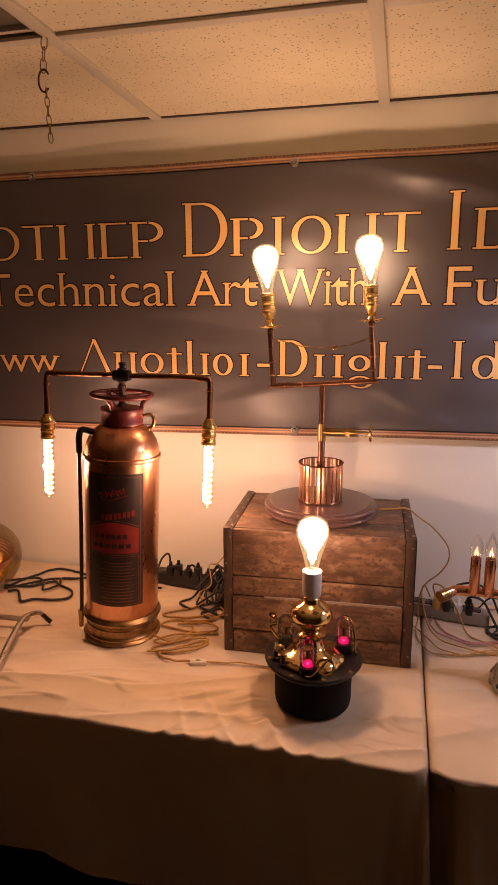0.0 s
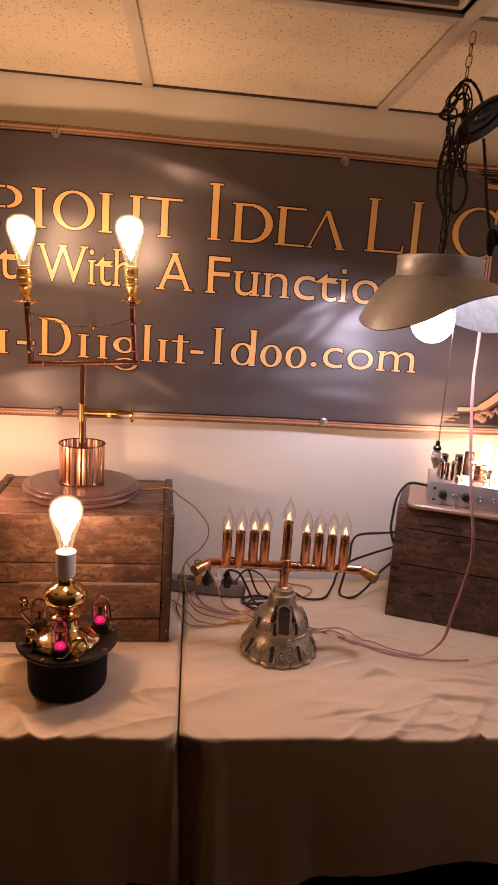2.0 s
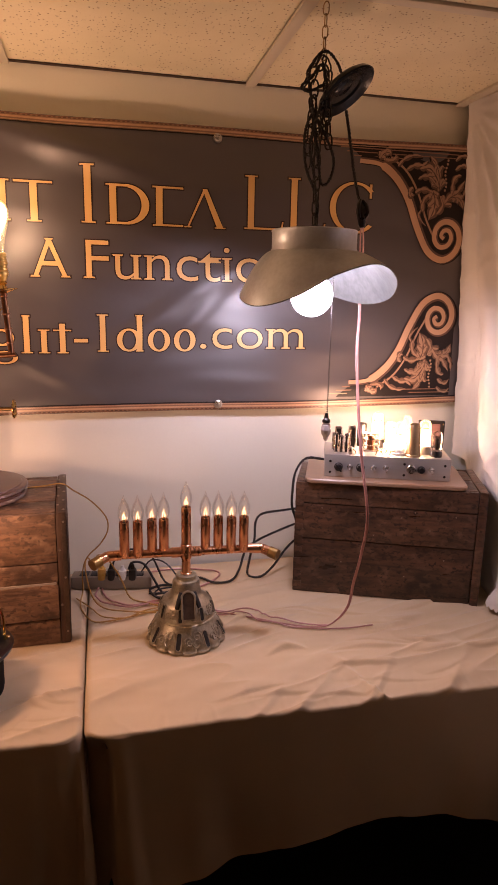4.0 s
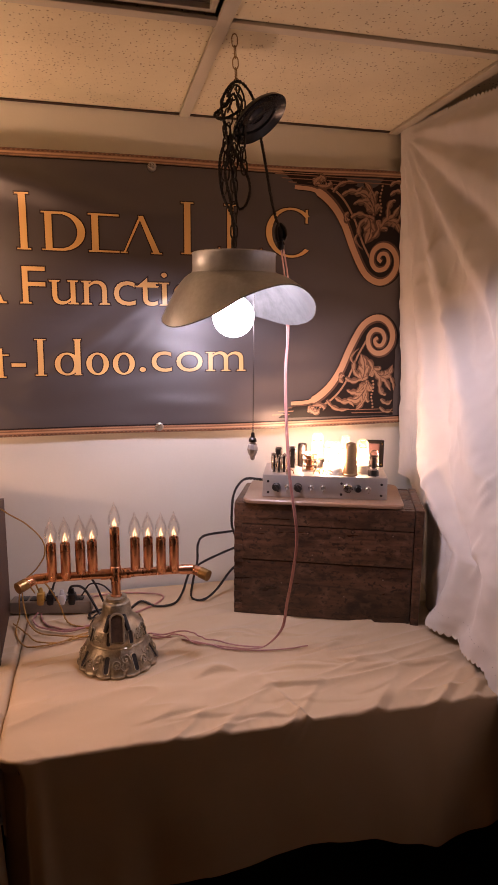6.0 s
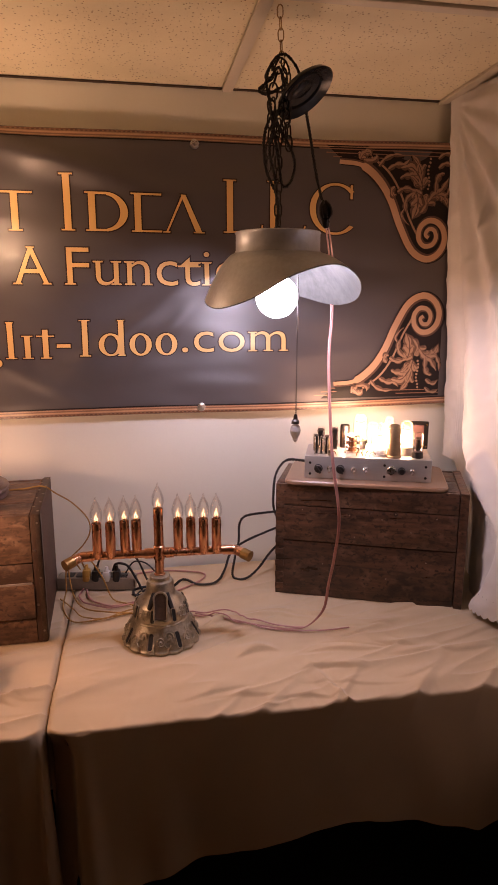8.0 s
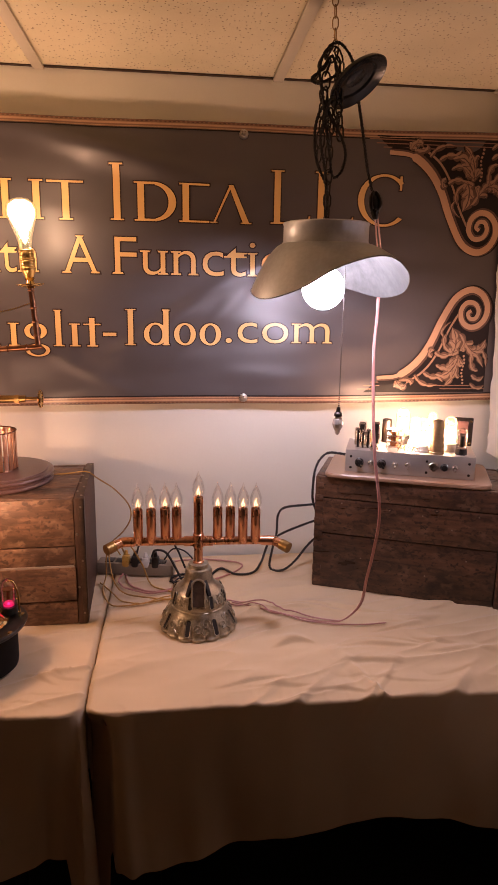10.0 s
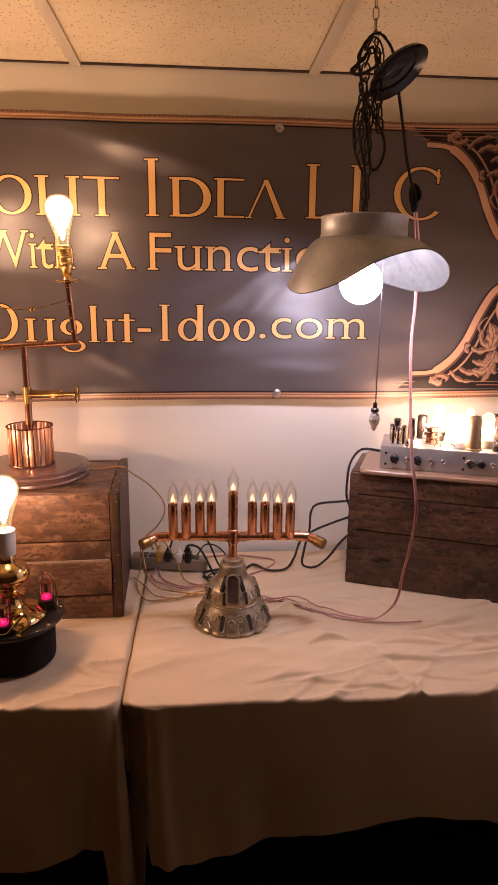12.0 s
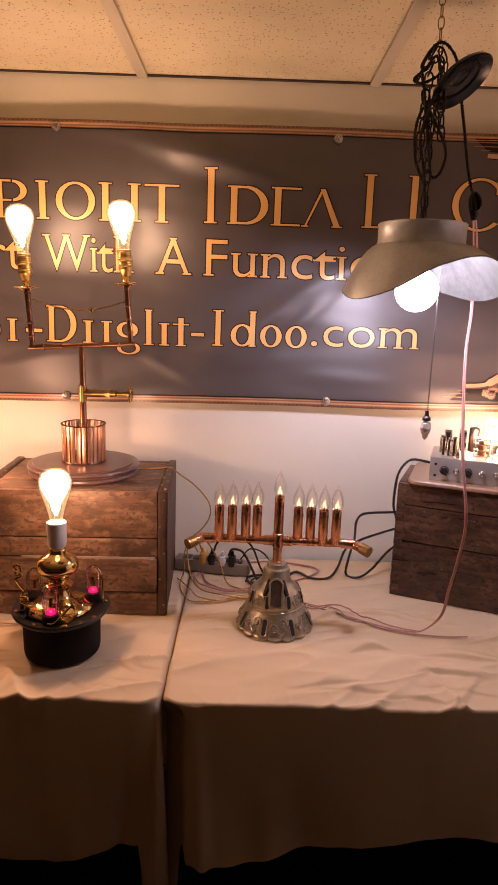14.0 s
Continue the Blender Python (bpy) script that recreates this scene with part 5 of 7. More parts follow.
    pts = [h * 0.07 + Vector((0, 0, 0.538)), h * 0.095 + Vector((0, 0, 0.546)), h * 0.103 + Vector((0, 0, 0.53)), h * 0.1035 + Vector((0, 0, 0.49)), h * 0.1015 + Vector((0, 0, 0.3)), h * 0.103 + Vector((0, 0, 0.12)), h * 0.1035 + Vector((0, 0, 0.07))]
    part("hose", tube(B(), pts, 0.0048, 10, 8), M_HOSE, e, "dark rubber hose")
    part("hose_elbow", tube(B(), [p + Vector((0, 0, 0)) for p in pts[:4]], 0.0075, 10, 6), M_STEEL_DK, e)
    part("nozzle", tube(B(), [h * 0.105 + Vector((0, 0, 0.075)), h * 0.105 + Vector((0, 0, 0.03))], lambda t: 0.0075 - 0.002 * t, 10, 4), M_BRASS_DK, e, "brass nozzle")
    b = Vector((math.cos(radians(24)), math.sin(radians(24)), 0))
    part("hook", tube(B(), [b * 0.048 + Vector((0, 0, 0.575)), b * 0.066 + Vector((0, 0, 0.580)), b * 0.076 + Vector((0, 0, 0.568)), b * 0.073 + Vector((0, 0, 0.55)), b * 0.062 + Vector((0, 0, 0.545))], 0.0042, 8), M_BRASS_DK, e, "small bent side hook")
    # label plate, curved round the body
    label = None

    def patch(a0, a1, z0, z1, r, n=24):
        bm = B()
        cols = []
        for i in range(n + 1):
            t = radians(a0 + (a1 - a0) * i / n)
            cols.append([bm.verts.new((r * math.cos(t), r * math.sin(t), z)) for z in (z0, z1)])
        for p, q in zip(cols, cols[1:]):
            bm.faces.new((p[0], q[0], q[1], p[1]))
        return bm

    def stroke(points, wide, r, n=6):
        """A painted line on the cylinder, through (degrees, height)."""
        bm, last = B(), None
        pts = spline([(p, 0, q) for p, q in points], n)
        for i, p in enumerate(pts):
            way = pts[min(i + 1, len(pts) - 1)] - pts[max(i - 1, 0)]
            u, v = Vector((way.x * R * 0.01745, way.z)).normalized() * wide / 2
            pair = [bm.verts.new((r * math.cos(t), r * math.sin(t), z)) for t, z in ((radians(p.x) + v / R, p.z - u), (radians(p.x) - v / R, p.z + u))]
            if last:
                bm.faces.new((last[0], pair[0], pair[1], last[1]))
            last = pair
        return bm

    label = part("label_plate", patch(-124, -33, 0.098, 0.438, R + 0.0006), M_LABEL, e, "dark worn enamel label with a red band", pose(0, 0, 0.012))
    bm, cols = B(), []
    for i in range(25):
        t = radians(-121 + 81 * i / 24)
        cols.append([bm.verts.new(((R + 0.0012) * math.cos(t), (R + 0.0012) * math.sin(t), z)) for z in (0.238, 0.300 + 0.018 * math.sin(math.pi * i / 24))])
    for p, q in zip(cols, cols[1:]):
        bm.faces.new((p[0], q[0], q[1], p[1]))
    part("red_band", bm, M_LABEL_RED, label, "red enamel band with an arched top")
    script = [(-102 + 40 * i / 20, 0.385 + 0.012 * i / 20 + 0.007 * math.sin(i * 2.4)) for i in range(21)]
    part("script_line", stroke(script, 0.0032, R + 0.0012), M_LABEL_RED, label, "red unreadable handwriting line")
    part("script_flourish", stroke([(-98, 0.376), (-84, 0.374), (-70, 0.381), (-58, 0.386)], 0.0018, R + 0.0012), M_LABEL_RED, label)
    for i in range(8):
        a0 = -98 + 6.6 * i
        part("heading_bar", patch(a0, a0 + 4.4, 0.322 + 0.0015 * i, 0.337 + 0.0015 * i, R + 0.0012, 4), M_LABEL_RED, label, "red unreadable heading bar")
    for a0, a1, z in ((-108, -56, 0.276), (-112, -50, 0.252)):
        for i in range(6):
            w = (a1 - a0) / 6
            part("lettering_bar", patch(a0 + w * i, a0 + w * (i + 0.7), z, z + 0.011, R + 0.0018, 4), M_LABEL, label, "dark unreadable lettering bar")
    for i in range(13):
        part("lettering_bar", patch(-96 + 4 * math.sin(i * 2.1), -50 + 3 * math.sin(i * 3.7), 0.212 - 0.0085 * i, 0.2145 - 0.0085 * i, R + 0.0012, 8), M_LABEL_LINE, label, "dim gilt unreadable lettering bar")
    for a0, a1, z0, z1 in ((-121, -37, 0.430, 0.4315), (-121, -37, 0.102, 0.1035), (-38.2, -37, 0.102, 0.4315), (-121, -40, 0.2335, 0.235), (-41.5, -40.8, 0.105, 0.232), (-121, -40, 0.229, 0.230)):
        part("gilt_line", patch(a0, a1, z0, z1, R + 0.0014, 20), M_LABEL_LINE, label)
    part("gilt_arch", stroke([(-121 + 81 * i / 12, 0.305 + 0.018 * math.sin(math.pi * i / 12)) for i in range(13)], 0.0016, R + 0.0016), M_LABEL_LINE, label)


extinguisher()


# ---- twin-bulb pipe lamp ----
def pipe_lamp():
    p = thing("pipe_table_lamp", "copper pipe lamp with two lit bulbs on a wooden disc", "lamp", pose(0.118, 1.290, TOP))
    disc = [(0, 0), (0.130, 0), (0.138, 0.002), (0.1405, 0.006), (0.139, 0.011), (0.133, 0.0135), (0.133, 0.0155), (0.139, 0.018), (0.1425, 0.022), (0.1405, 0.027), (0.136, 0.0285), (0.129, 0.0285), (0.127, 0.031), (0, 0.031)]
    part("base_disc", lathe(B(), disc, 72), M_DISC, p, "dark stained round wooden base")
    n = 24
    stave = None
    for i in range(n):
        a = 360 / n * i
        m = pose(0, 0, 0, 0, 0, a) @ pose(0.0535, 0, 0.080)
        stave = again(stave, m) if stave else part("stave", box(B(), (0.003, 0.0098, 0.096), (0, 0, 0), 0.0008), M_COPPER_BR, p, "", m)
    for z, r in ((0.034, 0.0545), (0.129, 0.0555)):
        part("cage_rim", ring(B(), r, 0.0018, pose(0, 0, z), 40, 6), M_COPPER_DK, p, "copper rim of the staved cage")
    bm = lathe(B(), [(0.0085, 0.031), (0.0085, 0.205), (0.0075, 0.207), (0.0075, 0.325)], 16)
    ring(bm, 0.0085, 0.002, pose(0, 0, 0.13), 16, 6)
    part("pole", bm, M_COPPER_DK, p, "aged copper pole")
    bm = lathe(B(), [(0.0, 0.186), (0.0105, 0.186), (0.0105, 0.228), (0.0, 0.228)], 16)
    tube(bm, [(0, 0, 0.208), (0.035, 0, 0.208)], 0.010, 14, 1)
    part("tee_fitting", bm, M_BRASS_DK, p, "brass tee fitting")
    bm = tube(B(), [(0.033, 0, 0.208), (0.085, 0, 0.209)], lambda t: 0.0095 - 0.001 * t, 14, 6)
    tube(bm, [(0.06, 0, 0.208), (0.07, 0, 0.208)], 0.0118, 6, 1)
    tube(bm, [(0.085, 0, 0.209), (0.123, 0, 0.209)], 0.004, 10, 1)
    part("valve_body", bm, M_BRASS_DK, p, "brass valve")
    bm = ring(B(), 0.020, 0.0032, pose(0.121, 0, 0.209, 0, 90, 0), 20, 6)
    for k in range(4):
        a = radians(90 * k)
        tube(bm, [(0.121, 0, 0.209), (0.121, 0.019 * math.cos(a), 0.209 + 0.019 * math.sin(a))], 0.0024, 6, 1)
    part("valve_wheel", bm, M_BRASS, p, "small brass valve wheel")
    # the yoke leans a little
    y = pose(0, 0, 0.326) @ pose(0, 0, 0, 0, -4.0, 0)
    part("yoke_crossbar", tube(B(), [(-0.112, 0, 0.002), (-0.122, 0, 0.004), (-0.1235, 0, 0.012), (-0.1235, 0, 0.145)][::-1] + [(0.112, 0, 0.002), (0.1225, 0, 0.004), (0.1235, 0, 0.012), (0.1235, 0, 0.145)], 0.0068, 12, 5), M_COPPER_DK, p, "U-shaped aged copper yoke", y)
    spots = [pose(s * 0.1235, 0, z) for s in (-1, 1) for z in (0.03, 0.062, 0.095, 0.135)] + [pose(s * x, 0, 0.002, 0, 90, 0) for s in (-1, 1) for x in (0.095, 0.05)]
    collar = None
    for q in spots:
        collar = again(collar, y @ q) if collar else part("pipe_collar", ring(B(), 0.0072, 0.002, None, 14, 6), M_COPPER_DK, p, "", y @ q)
    for s in (-1, 1):
        m = y @ pose(s * 0.1235, 0, 0.146)
        part("drip_plate", lathe(B(), [(0.007, -0.006), (0.012, -0.003), (0.020, -0.001), (0.032, 0.003), (0.033, 0.0045), (0.031, 0.0045), (0.012, 0.003), (0.008, 0.012), (0.012, 0.018), (0.007, 0.024), (0, 0.024)], 32), M_BRASS, p, "dished brass drip plate", m)
        socket(p, m @ pose(0, 0, 0.030))
        edison_bulb(p, m @ pose(0, 0, 0.078))
    bm = B()
    pts = [Vector((x, -0.006, 0.115 - 0.026 * (1 - ((x - 0.02) / 0.12) ** 2))) for x in [(-0.117 + 0.234 * i / 60) for i in range(61)]]
    for q in pts:
        bmesh.ops.create_icosphere(bm, subdivisions=1, radius=0.0021, matrix=Matrix.Translation(q))
    part("bead_chain", bm, M_BRASS_DK, p, "brass bead chain", y)
    part("chain_bob", lathe(B(), [(0, -0.007), (0.005, -0.005), (0.0068, 0), (0.005, 0.005), (0, 0.007)], 14), M_BRASS, p, "gold bead", y @ pose(0.033, -0.008, 0.088))


pipe_lamp()


# ---- hat lamp ----
def hat_lamp():
    h = thing("hat_table_lamp", "upturned black hat with brass lamp and lit bulb", "lamp", pose(0.150, 0.955, TABLE + 0.006))
    crown = [(0, 0), (0.075, 0), (0.0795, 0.003), (0.0812, 0.012), (0.0815, 0.04), (0.0822, 0.075), (0.084, 0.086), (0.088, 0.090)]
    part("hat_crown", lathe(B(), crown, 56), M_FELT, h, "black felt hat crown standing on the cloth")
    brim = [(0.0, 0.088), (0.088, 0.088), (0.096, 0.089), (0.1015, 0.093), (0.103, 0.097), (0.101, 0.1005), (0.096, 0.100), (0.086, 0.098), (0.0, 0.100)]

    def curl(a, z):
        return 1 + 0.012 * math.cos(2 * a)
    bm = lathe(B(), brim, 64, None, curl)
    for v in bm.verts:
        r = math.hypot(v.co.x, v.co.y)
        if r > 0.089:
            v.co.z += 0.35 * (r - 0.089) * (v.co.x / r) ** 2
    part("hat_brim", bm, M_LEATHER, h, "curled black brim")
    part("brass_base", lathe(B(), [(0, 0.100), (0.071, 0.100), (0.073, 0.1025), (0.0715, 0.106), (0.064, 0.112), (0.050, 0.118), (0.035, 0.124), (0.026, 0.132), (0.0235, 0.143), (0.026, 0.147), (0.031, 0.150), (0.0315, 0.154),
                                   (0.022, 0.157), (0.0185, 0.161), (0.022, 0.165), (0.0225, 0.169), (0.0175, 0.171), (0.020, 0.174), (0.024, 0.178)], 56), M_BRASS, h, "polished brass lamp foot", pose(-0.006, 0, 0))
    part("brass_ball", lathe(B(), [(0.023, 0.174), (0.033, 0.1765), (0.040, 0.182), (0.0440, 0.191), (0.0440, 0.199), (0.040, 0.208), (0.033, 0.2145), (0.024, 0.219), (0.0185, 0.223), (0.0175, 0.229), (0.017, 0.232), (0.013, 0.236), (0, 0.240)], 56), M_BRASS, h, "polished brass ball", pose(-0.006, 0, 0.002))
    part("lamp_socket", lathe(B(), [(0.012, 0.236), (0.0175, 0.2365), (0.0188, 0.239), (0.0195, 0.245), (0.0205, 0.288), (0.0202, 0.291), (0.0165, 0.291), (0.0160, 0.287), (0, 0.286)], 36), M_PORCELAIN, h, "white porcelain lamp socket", pose(-0.006, 0, 0.002))
    edison_bulb(h, pose(-0.0065, 0, 0.289))
    for x, y, g in ((-0.003, -0.066, 0.0), (0.060, 0.036, 0.004), (-0.062, 0.012, 0.004)):
        f = part("valve_base", lathe(B(), [(0, 0.078), (0.0185, 0.078), (0.0185, 0.086), (0.0165, 0.094), (0, 0.094)], 20), M_BAKELITE, h, "black valve base", pose(x, y, g + 0.022))
        v = part("valve_glass", lathe(B(), [(0.0155, 0.093), (0.0172, 0.100), (0.0172, 0.138), (0.0150, 0.148), (0.0085, 0.154), (0.0025, 0.157), (0, 0.158)], 20), M_GLASS, h, "small clear glass valve", pose(x, y, g + 0.022))
        bm = lathe(B(), [(0.0040, 0.110), (0.0040, 0.128), (0, 0.128)], 12)
        tube(bm, [(0.0095, 0, 0.096), (0.0095, 0, 0.134)], 0.0008, 5, 1)
        tube(bm, [(-0.0095, 0, 0.096), (-0.0095, 0, 0.134)], 0.0008, 5, 1)
        lathe(bm, [(0.012, 0.132), (0.012, 0.1338), (0, 0.1338)], 12)
        part("valve_plates", bm, M_COPPER_DK, v)
        if x > -0.05:
            part("valve_glow", lathe(B(), [(0, 0.0945), (0.0115, 0.0955), (0.0115, 0.0995), (0.0080, 0.1035), (0, 0.1055)], 14), M_MAGENTA, v, "magenta glow in the valve's foot")
            part("heater", lathe(B(), [(0, 0.0950), (0.0034, 0.0970), (0.0030, 0.1000), (0, 0.1025)], 10), M_HEATER, v, "pink-white glowing heater")
    bm = tube(B(), [(0.060, 0.036, 0.157), (0.073, 0.034, 0.152), (0.082, 0.030, 0.128), (0.084, 0.026, 0.10), (0.084, 0.024, 0.078)], 0.0022, 8)
    part("copper_wire", bm, M_BRASS, h, "bent copper wire", pose(0, 0, 0.022))
    bm = tube(B(), [(0.034 + (0.019 - 0.002 * k / 16) * math.cos(k * 0.55), -0.072 + 0.008 * math.sin(k * 0.55), 0.096 + 0.014 * math.sin(k * 0.55) + 0.0002 * k) for k in range(26)] + [(0.01, -0.083, 0.083), (-0.005, -0.085, 0.081)], 0.0025, 8, 3)
    part("copper_coil", bm, M_BRASS, h, "coiled copper wire", pose(0, 0, 0.022))
    for x, y in ((-0.075, -0.030), (-0.056, -0.052)):
        bm = tube(B(), [(x, y, 0.078), (x, y, 0.108), (x + 0.006, y, 0.116), (x - 0.004, y, 0.126), (x - 0.012, y, 0.138)] + [(x - 0.006 + 0.007 * math.cos(k * 0.9), y + 0.003 * math.sin(k * 0.4), 0.143 + 0.0015 * k + 0.007 * math.sin(k * 0.9)) for k in range(14)], 0.0024, 7, 3)
        if y < -0.04:
            for v in bm.verts:
                v.co.z = 0.078 + (v.co.z - 0.078) * 0.55
        if y > -0.04:
            for v in bm.verts:
                v.co.z = 0.078 + (v.co.z - 0.078) * 1.25
        part("copper_terminal", bm, M_BRASS, h, "twisted copper terminal wire", pose(0, 0, 0.022))
        part("terminal_post", lathe(B(), [(0.007, 0.078), (0.007, 0.083), (0.0045, 0.085), (0.0045, 0.098), (0.006, 0.10), (0, 0.101)], 12), M_STEEL_DK, h, "", pose(x, y, 0.022))
    for a in (200, 250, 290, 330, 20):
        t = radians(a)
        part("brass_eyelet", lathe(B(), [(0.005, 0.077), (0.005, 0.0805), (0.0035, 0.082), (0, 0.082)], 12), M_BRASS_DK, h, "", pose(0.094 * math.cos(t), 0.094 * math.sin(t), 0.022))


hat_lamp()


# ---- nine-light copper candelabra ----
def candle_bulb(parent, m):
    g = part("candle_bulb", lathe(B(), [(0.007, 0), (0.0108, 0.005), (0.0138, 0.014), (0.0146, 0.022), (0.0137, 0.031), (0.0104, 0.042), (0.0055, 0.052), (0.0025, 0.058), (0.0014, 0.064), (0, 0.066)], 20), M_GLASS_CANDLE, parent, "clear flame-tip candle bulb, lit", m)
    f = tube(B(), [(-0.0016, 0, 0.008), (-0.0028, 0, 0.013), (-0.0016, 0, 0.018), (0.0006, 0, 0.023), (0.0012, 0, 0.028)], lambda t: 0.0005 + 0.0007 * math.sin(math.pi * min(1, t + 0.2)), 6, 3)
    tube(f, [(0.0018, 0, 0.009), (0.0028, 0, 0.012), (0.0014, 0, 0.016), (0.0008, 0, 0.019)], lambda t: 0.0006 + 0.0008 * math.sin(math.pi * min(1, t + 0.2)), 6, 3)
    part("flame_filament", f, M_FLAME, g, "orange glowing filament")
    part("filament_stem", lathe(B(), [(0.0030, 0.0), (0.0024, 0.006), (0.0010, 0.009), (0, 0.009)], 8), M_DARK, g)
    part("filament_glow", lathe(B(), [(0, 0.001), (0.006, 0.006), (0.0072, 0.013), (0.0045, 0.022), (0, 0.030)], 12), M_FLAME_SOFT, g)


def candelabra():
    c = thing("candelabra_lamp", "nine-light copper pipe candelabra on a pierced grey cast iron foot", "lamp", pose(0.6225, 1.107, TABLE + 0.003, 0, 0, -2.0))
    n = 192

    def scallop(a, z):
        return 1 + (0.080 * abs(math.cos(8 * a)) ** 0.6 - 0.050) * max(0.0, 1 - z / 0.030)

    low = [(0.0885, 0.0), (0.092, 0.0015), (0.0925, 0.006), (0.0895, 0.0085), (0.0885, 0.012), (0.086, 0.022), (0.0805, 0.034), (0.074, 0.045), (0.069, 0.052), (0.067, 0.056)]
    part("foot_skirt", lathe(B(), low + [(0.063, 0.054), (0.070, 0.044), (0.081, 0.02), (0.085, 0.0), (0.0885, 0.0)], n, None, scallop), M_IRON_CAST, c, "scalloped cast iron skirt")
    up = [(0.060, 0.052), (0.0665, 0.0535), (0.0672, 0.058), (0.0640, 0.0605), (0.0650, 0.066), (0.0645, 0.076), (0.0610, 0.089), (0.0545, 0.099), (0.0455, 0.106), (0.0385, 0.112), (0.0345, 0.121), (0.0325, 0.134), (0.0320, 0.142), (0.0295, 0.147), (0.0245, 0.149), (0.0235, 0.151), (0.0245, 0.155), (0.0235, 0.159), (0.0195, 0.161), (0.0, 0.161)]
    part("foot_dome", lathe(B(), up, 72), M_IRON_CAST, c, "cast iron dome of the foot")

    def slot(m, wide, high):
        """A slot whose shade is a solid dark inset, with a rounded raised lip."""
        q = [(wide / 2 * math.cos(t), (high / 2 - wide / 2) * (1 if math.sin(t) > 0 else -1) + wide / 2 * math.sin(t)) for t in [2 * math.pi * (i + 0.5) / 16 for i in range(16)]]
        d = B()
        d.faces.new([d.verts.new((0.0, y, z)) for y, z in q])
        ext = bmesh.ops.extrude_face_region(d, geom=list(d.faces))
        bmesh.ops.translate(d, vec=(-0.008, 0, 0), verts=[v for v in ext["geom"] if isinstance(v, bmesh.types.BMVert)])
        part("pierced_slot", d, M_DARK, c, "dark inset painted as the shade of a pierced slot", m)
        part("slot_lip", tube(B(), [(0.0, y * 1.1, z * 1.04) for y, z in q], 0.0013, 5, 1, True), M_IRON_CAST, c, "", m)

    for k in range(8):
        slot(pose(0, 0, 0, 0, 0, 45 * k + 28) @ pose(0.0836, 0, 0.0290, 0, -30, 0), 0.0112, 0.038)
        slot(pose(0, 0, 0, 0, 0, 45 * k + 28) @ pose(0.0640, 0, 0.0820, 0, -16, 0), 0.0100, 0.031)
    for k in range(8):
        for r, z, tilt, a0, s in ((0.0815, 0.032, -30, 50.5, 0.0165), (0.0625, 0.082, -16, 50.5, 0.0120)):
            m = pose(0, 0, 0, 0, 0, 45 * k + a0) @ pose(r - 0.0004, 0, z, 0, tilt, 0)
            curls = B()
            for sgn in (-1, 1):
                tube(curls, [m @ Vector((0, sgn * (0.15 + 0.45 + (1 - i / 17) * 0.62 * math.cos(i * 0.6)) * s, sgn * 0.35 * s + (1 - i / 17) * 0.75 * math.sin(i * 0.6) * s)) for i in range(15)], 0.0021, 6, 1)
            tube(curls, [m @ Vector((0, (-0.9 + 1.8 * i / 8) * s, (-0.75 + 0.35 * math.sin(i * 0.8)) * s)) for i in range(9)], 0.0017, 6, 1)
            tube(curls, [m @ Vector((0, 0.25 * math.sin(i * 0.7) * s, (-0.5 + 1.5 * i / 8) * s)) for i in range(9)], 0.0017, 6, 1)
            part("relief_scroll", curls, M_IRON_CAST, c, "raised scroll relief")
    # arch on the front of the dome, between two openings whose shade is a dark block
    for s in (-1, 1):
        part("side_opening", box(B(), (0.009, 0.008, 0.030), (0, 0, 0), 0.0035), M_DARK, c, "dark block painted as the shade of an opening beside the arch", pose(s * 0.0200, -0.0400, 0.110, -38, 0, s * 29) @ Matrix.Diagonal((1.1, 1.6, 1.35, 1)))
    bm = B()
    q = [(-0.0115, -0.024)] + [(0.0115 * math.cos(t), 0.016 + 0.0115 * math.sin(t)) for t in [math.pi * (1 - i / 10) for i in range(11)]] + [(0.0115, -0.024)]
    bm.faces.new([bm.verts.new((x, 0, z)) for x, z in q])
    ext = bmesh.ops.extrude_face_region(bm, geom=list(bm.faces))
    bmesh.ops.translate(bm, vec=(0, 0.016, 0), verts=[v for v in ext["geom"] if isinstance(v, bmesh.types.BMVert)])
    arch = pose(0, -0.0590, 0.105, -24, 0, 0) @ Matrix.Diagonal((1.2, 1, 1.2, 1))
    part("arch_panel", bm, M_RUST, c, "dull dark bronze arched panel", arch)
    part("arch_rim", tube(B(), [(x * 1.08, -0.001, z) for x, z in q], 0.0021, 8, 2), M_IRON_CAST, c, "", arch)
    part("stem_pipe", lathe(B(), [(0.0135, 0.158), (0.0135, 0.163), (0.0105, 0.165), (0.0105, 0.198), (0.013, 0.20), (0.013, 0.232), (0.0105, 0.234)], 20), M_COPPER_POL, c, "copper stem with solder marks")
    # arms, with elbows that end in brass caps
    for s in (-1, 1):
        bm = tube(B(), [(0, 0, 0.214), (s * 0.150, 0, 0.214), (s * 0.176, -0.001, 0.214), (s * 0.186, -0.006, 0.212)], 0.0098, 16, 4)
        tube(bm, [(s * 0.150, 0, 0.214), (s * 0.180, -0.002, 0.2138)], 0.0118, 16, 2)
        tube(bm, [(s * 0.012, 0, 0.214), (s * 0.034, 0, 0.214)], 0.0122, 16, 1)
        tube(bm, [(s * 0.180, -0.002, 0.2135), (s * 0.203, -0.022, 0.2085)], 0.0115, 16, 2)
        part("arm_pipe", bm, M_COPPER_POL, c, "copper arm with soldered joints")
        part("end_cap", tube(B(), [(s * 0.196, -0.016, 0.210), (s * 0.212, -0.031, 0.206)], 0.0132, 20, 1), M_BRASS_DK, c, "brass end cap")
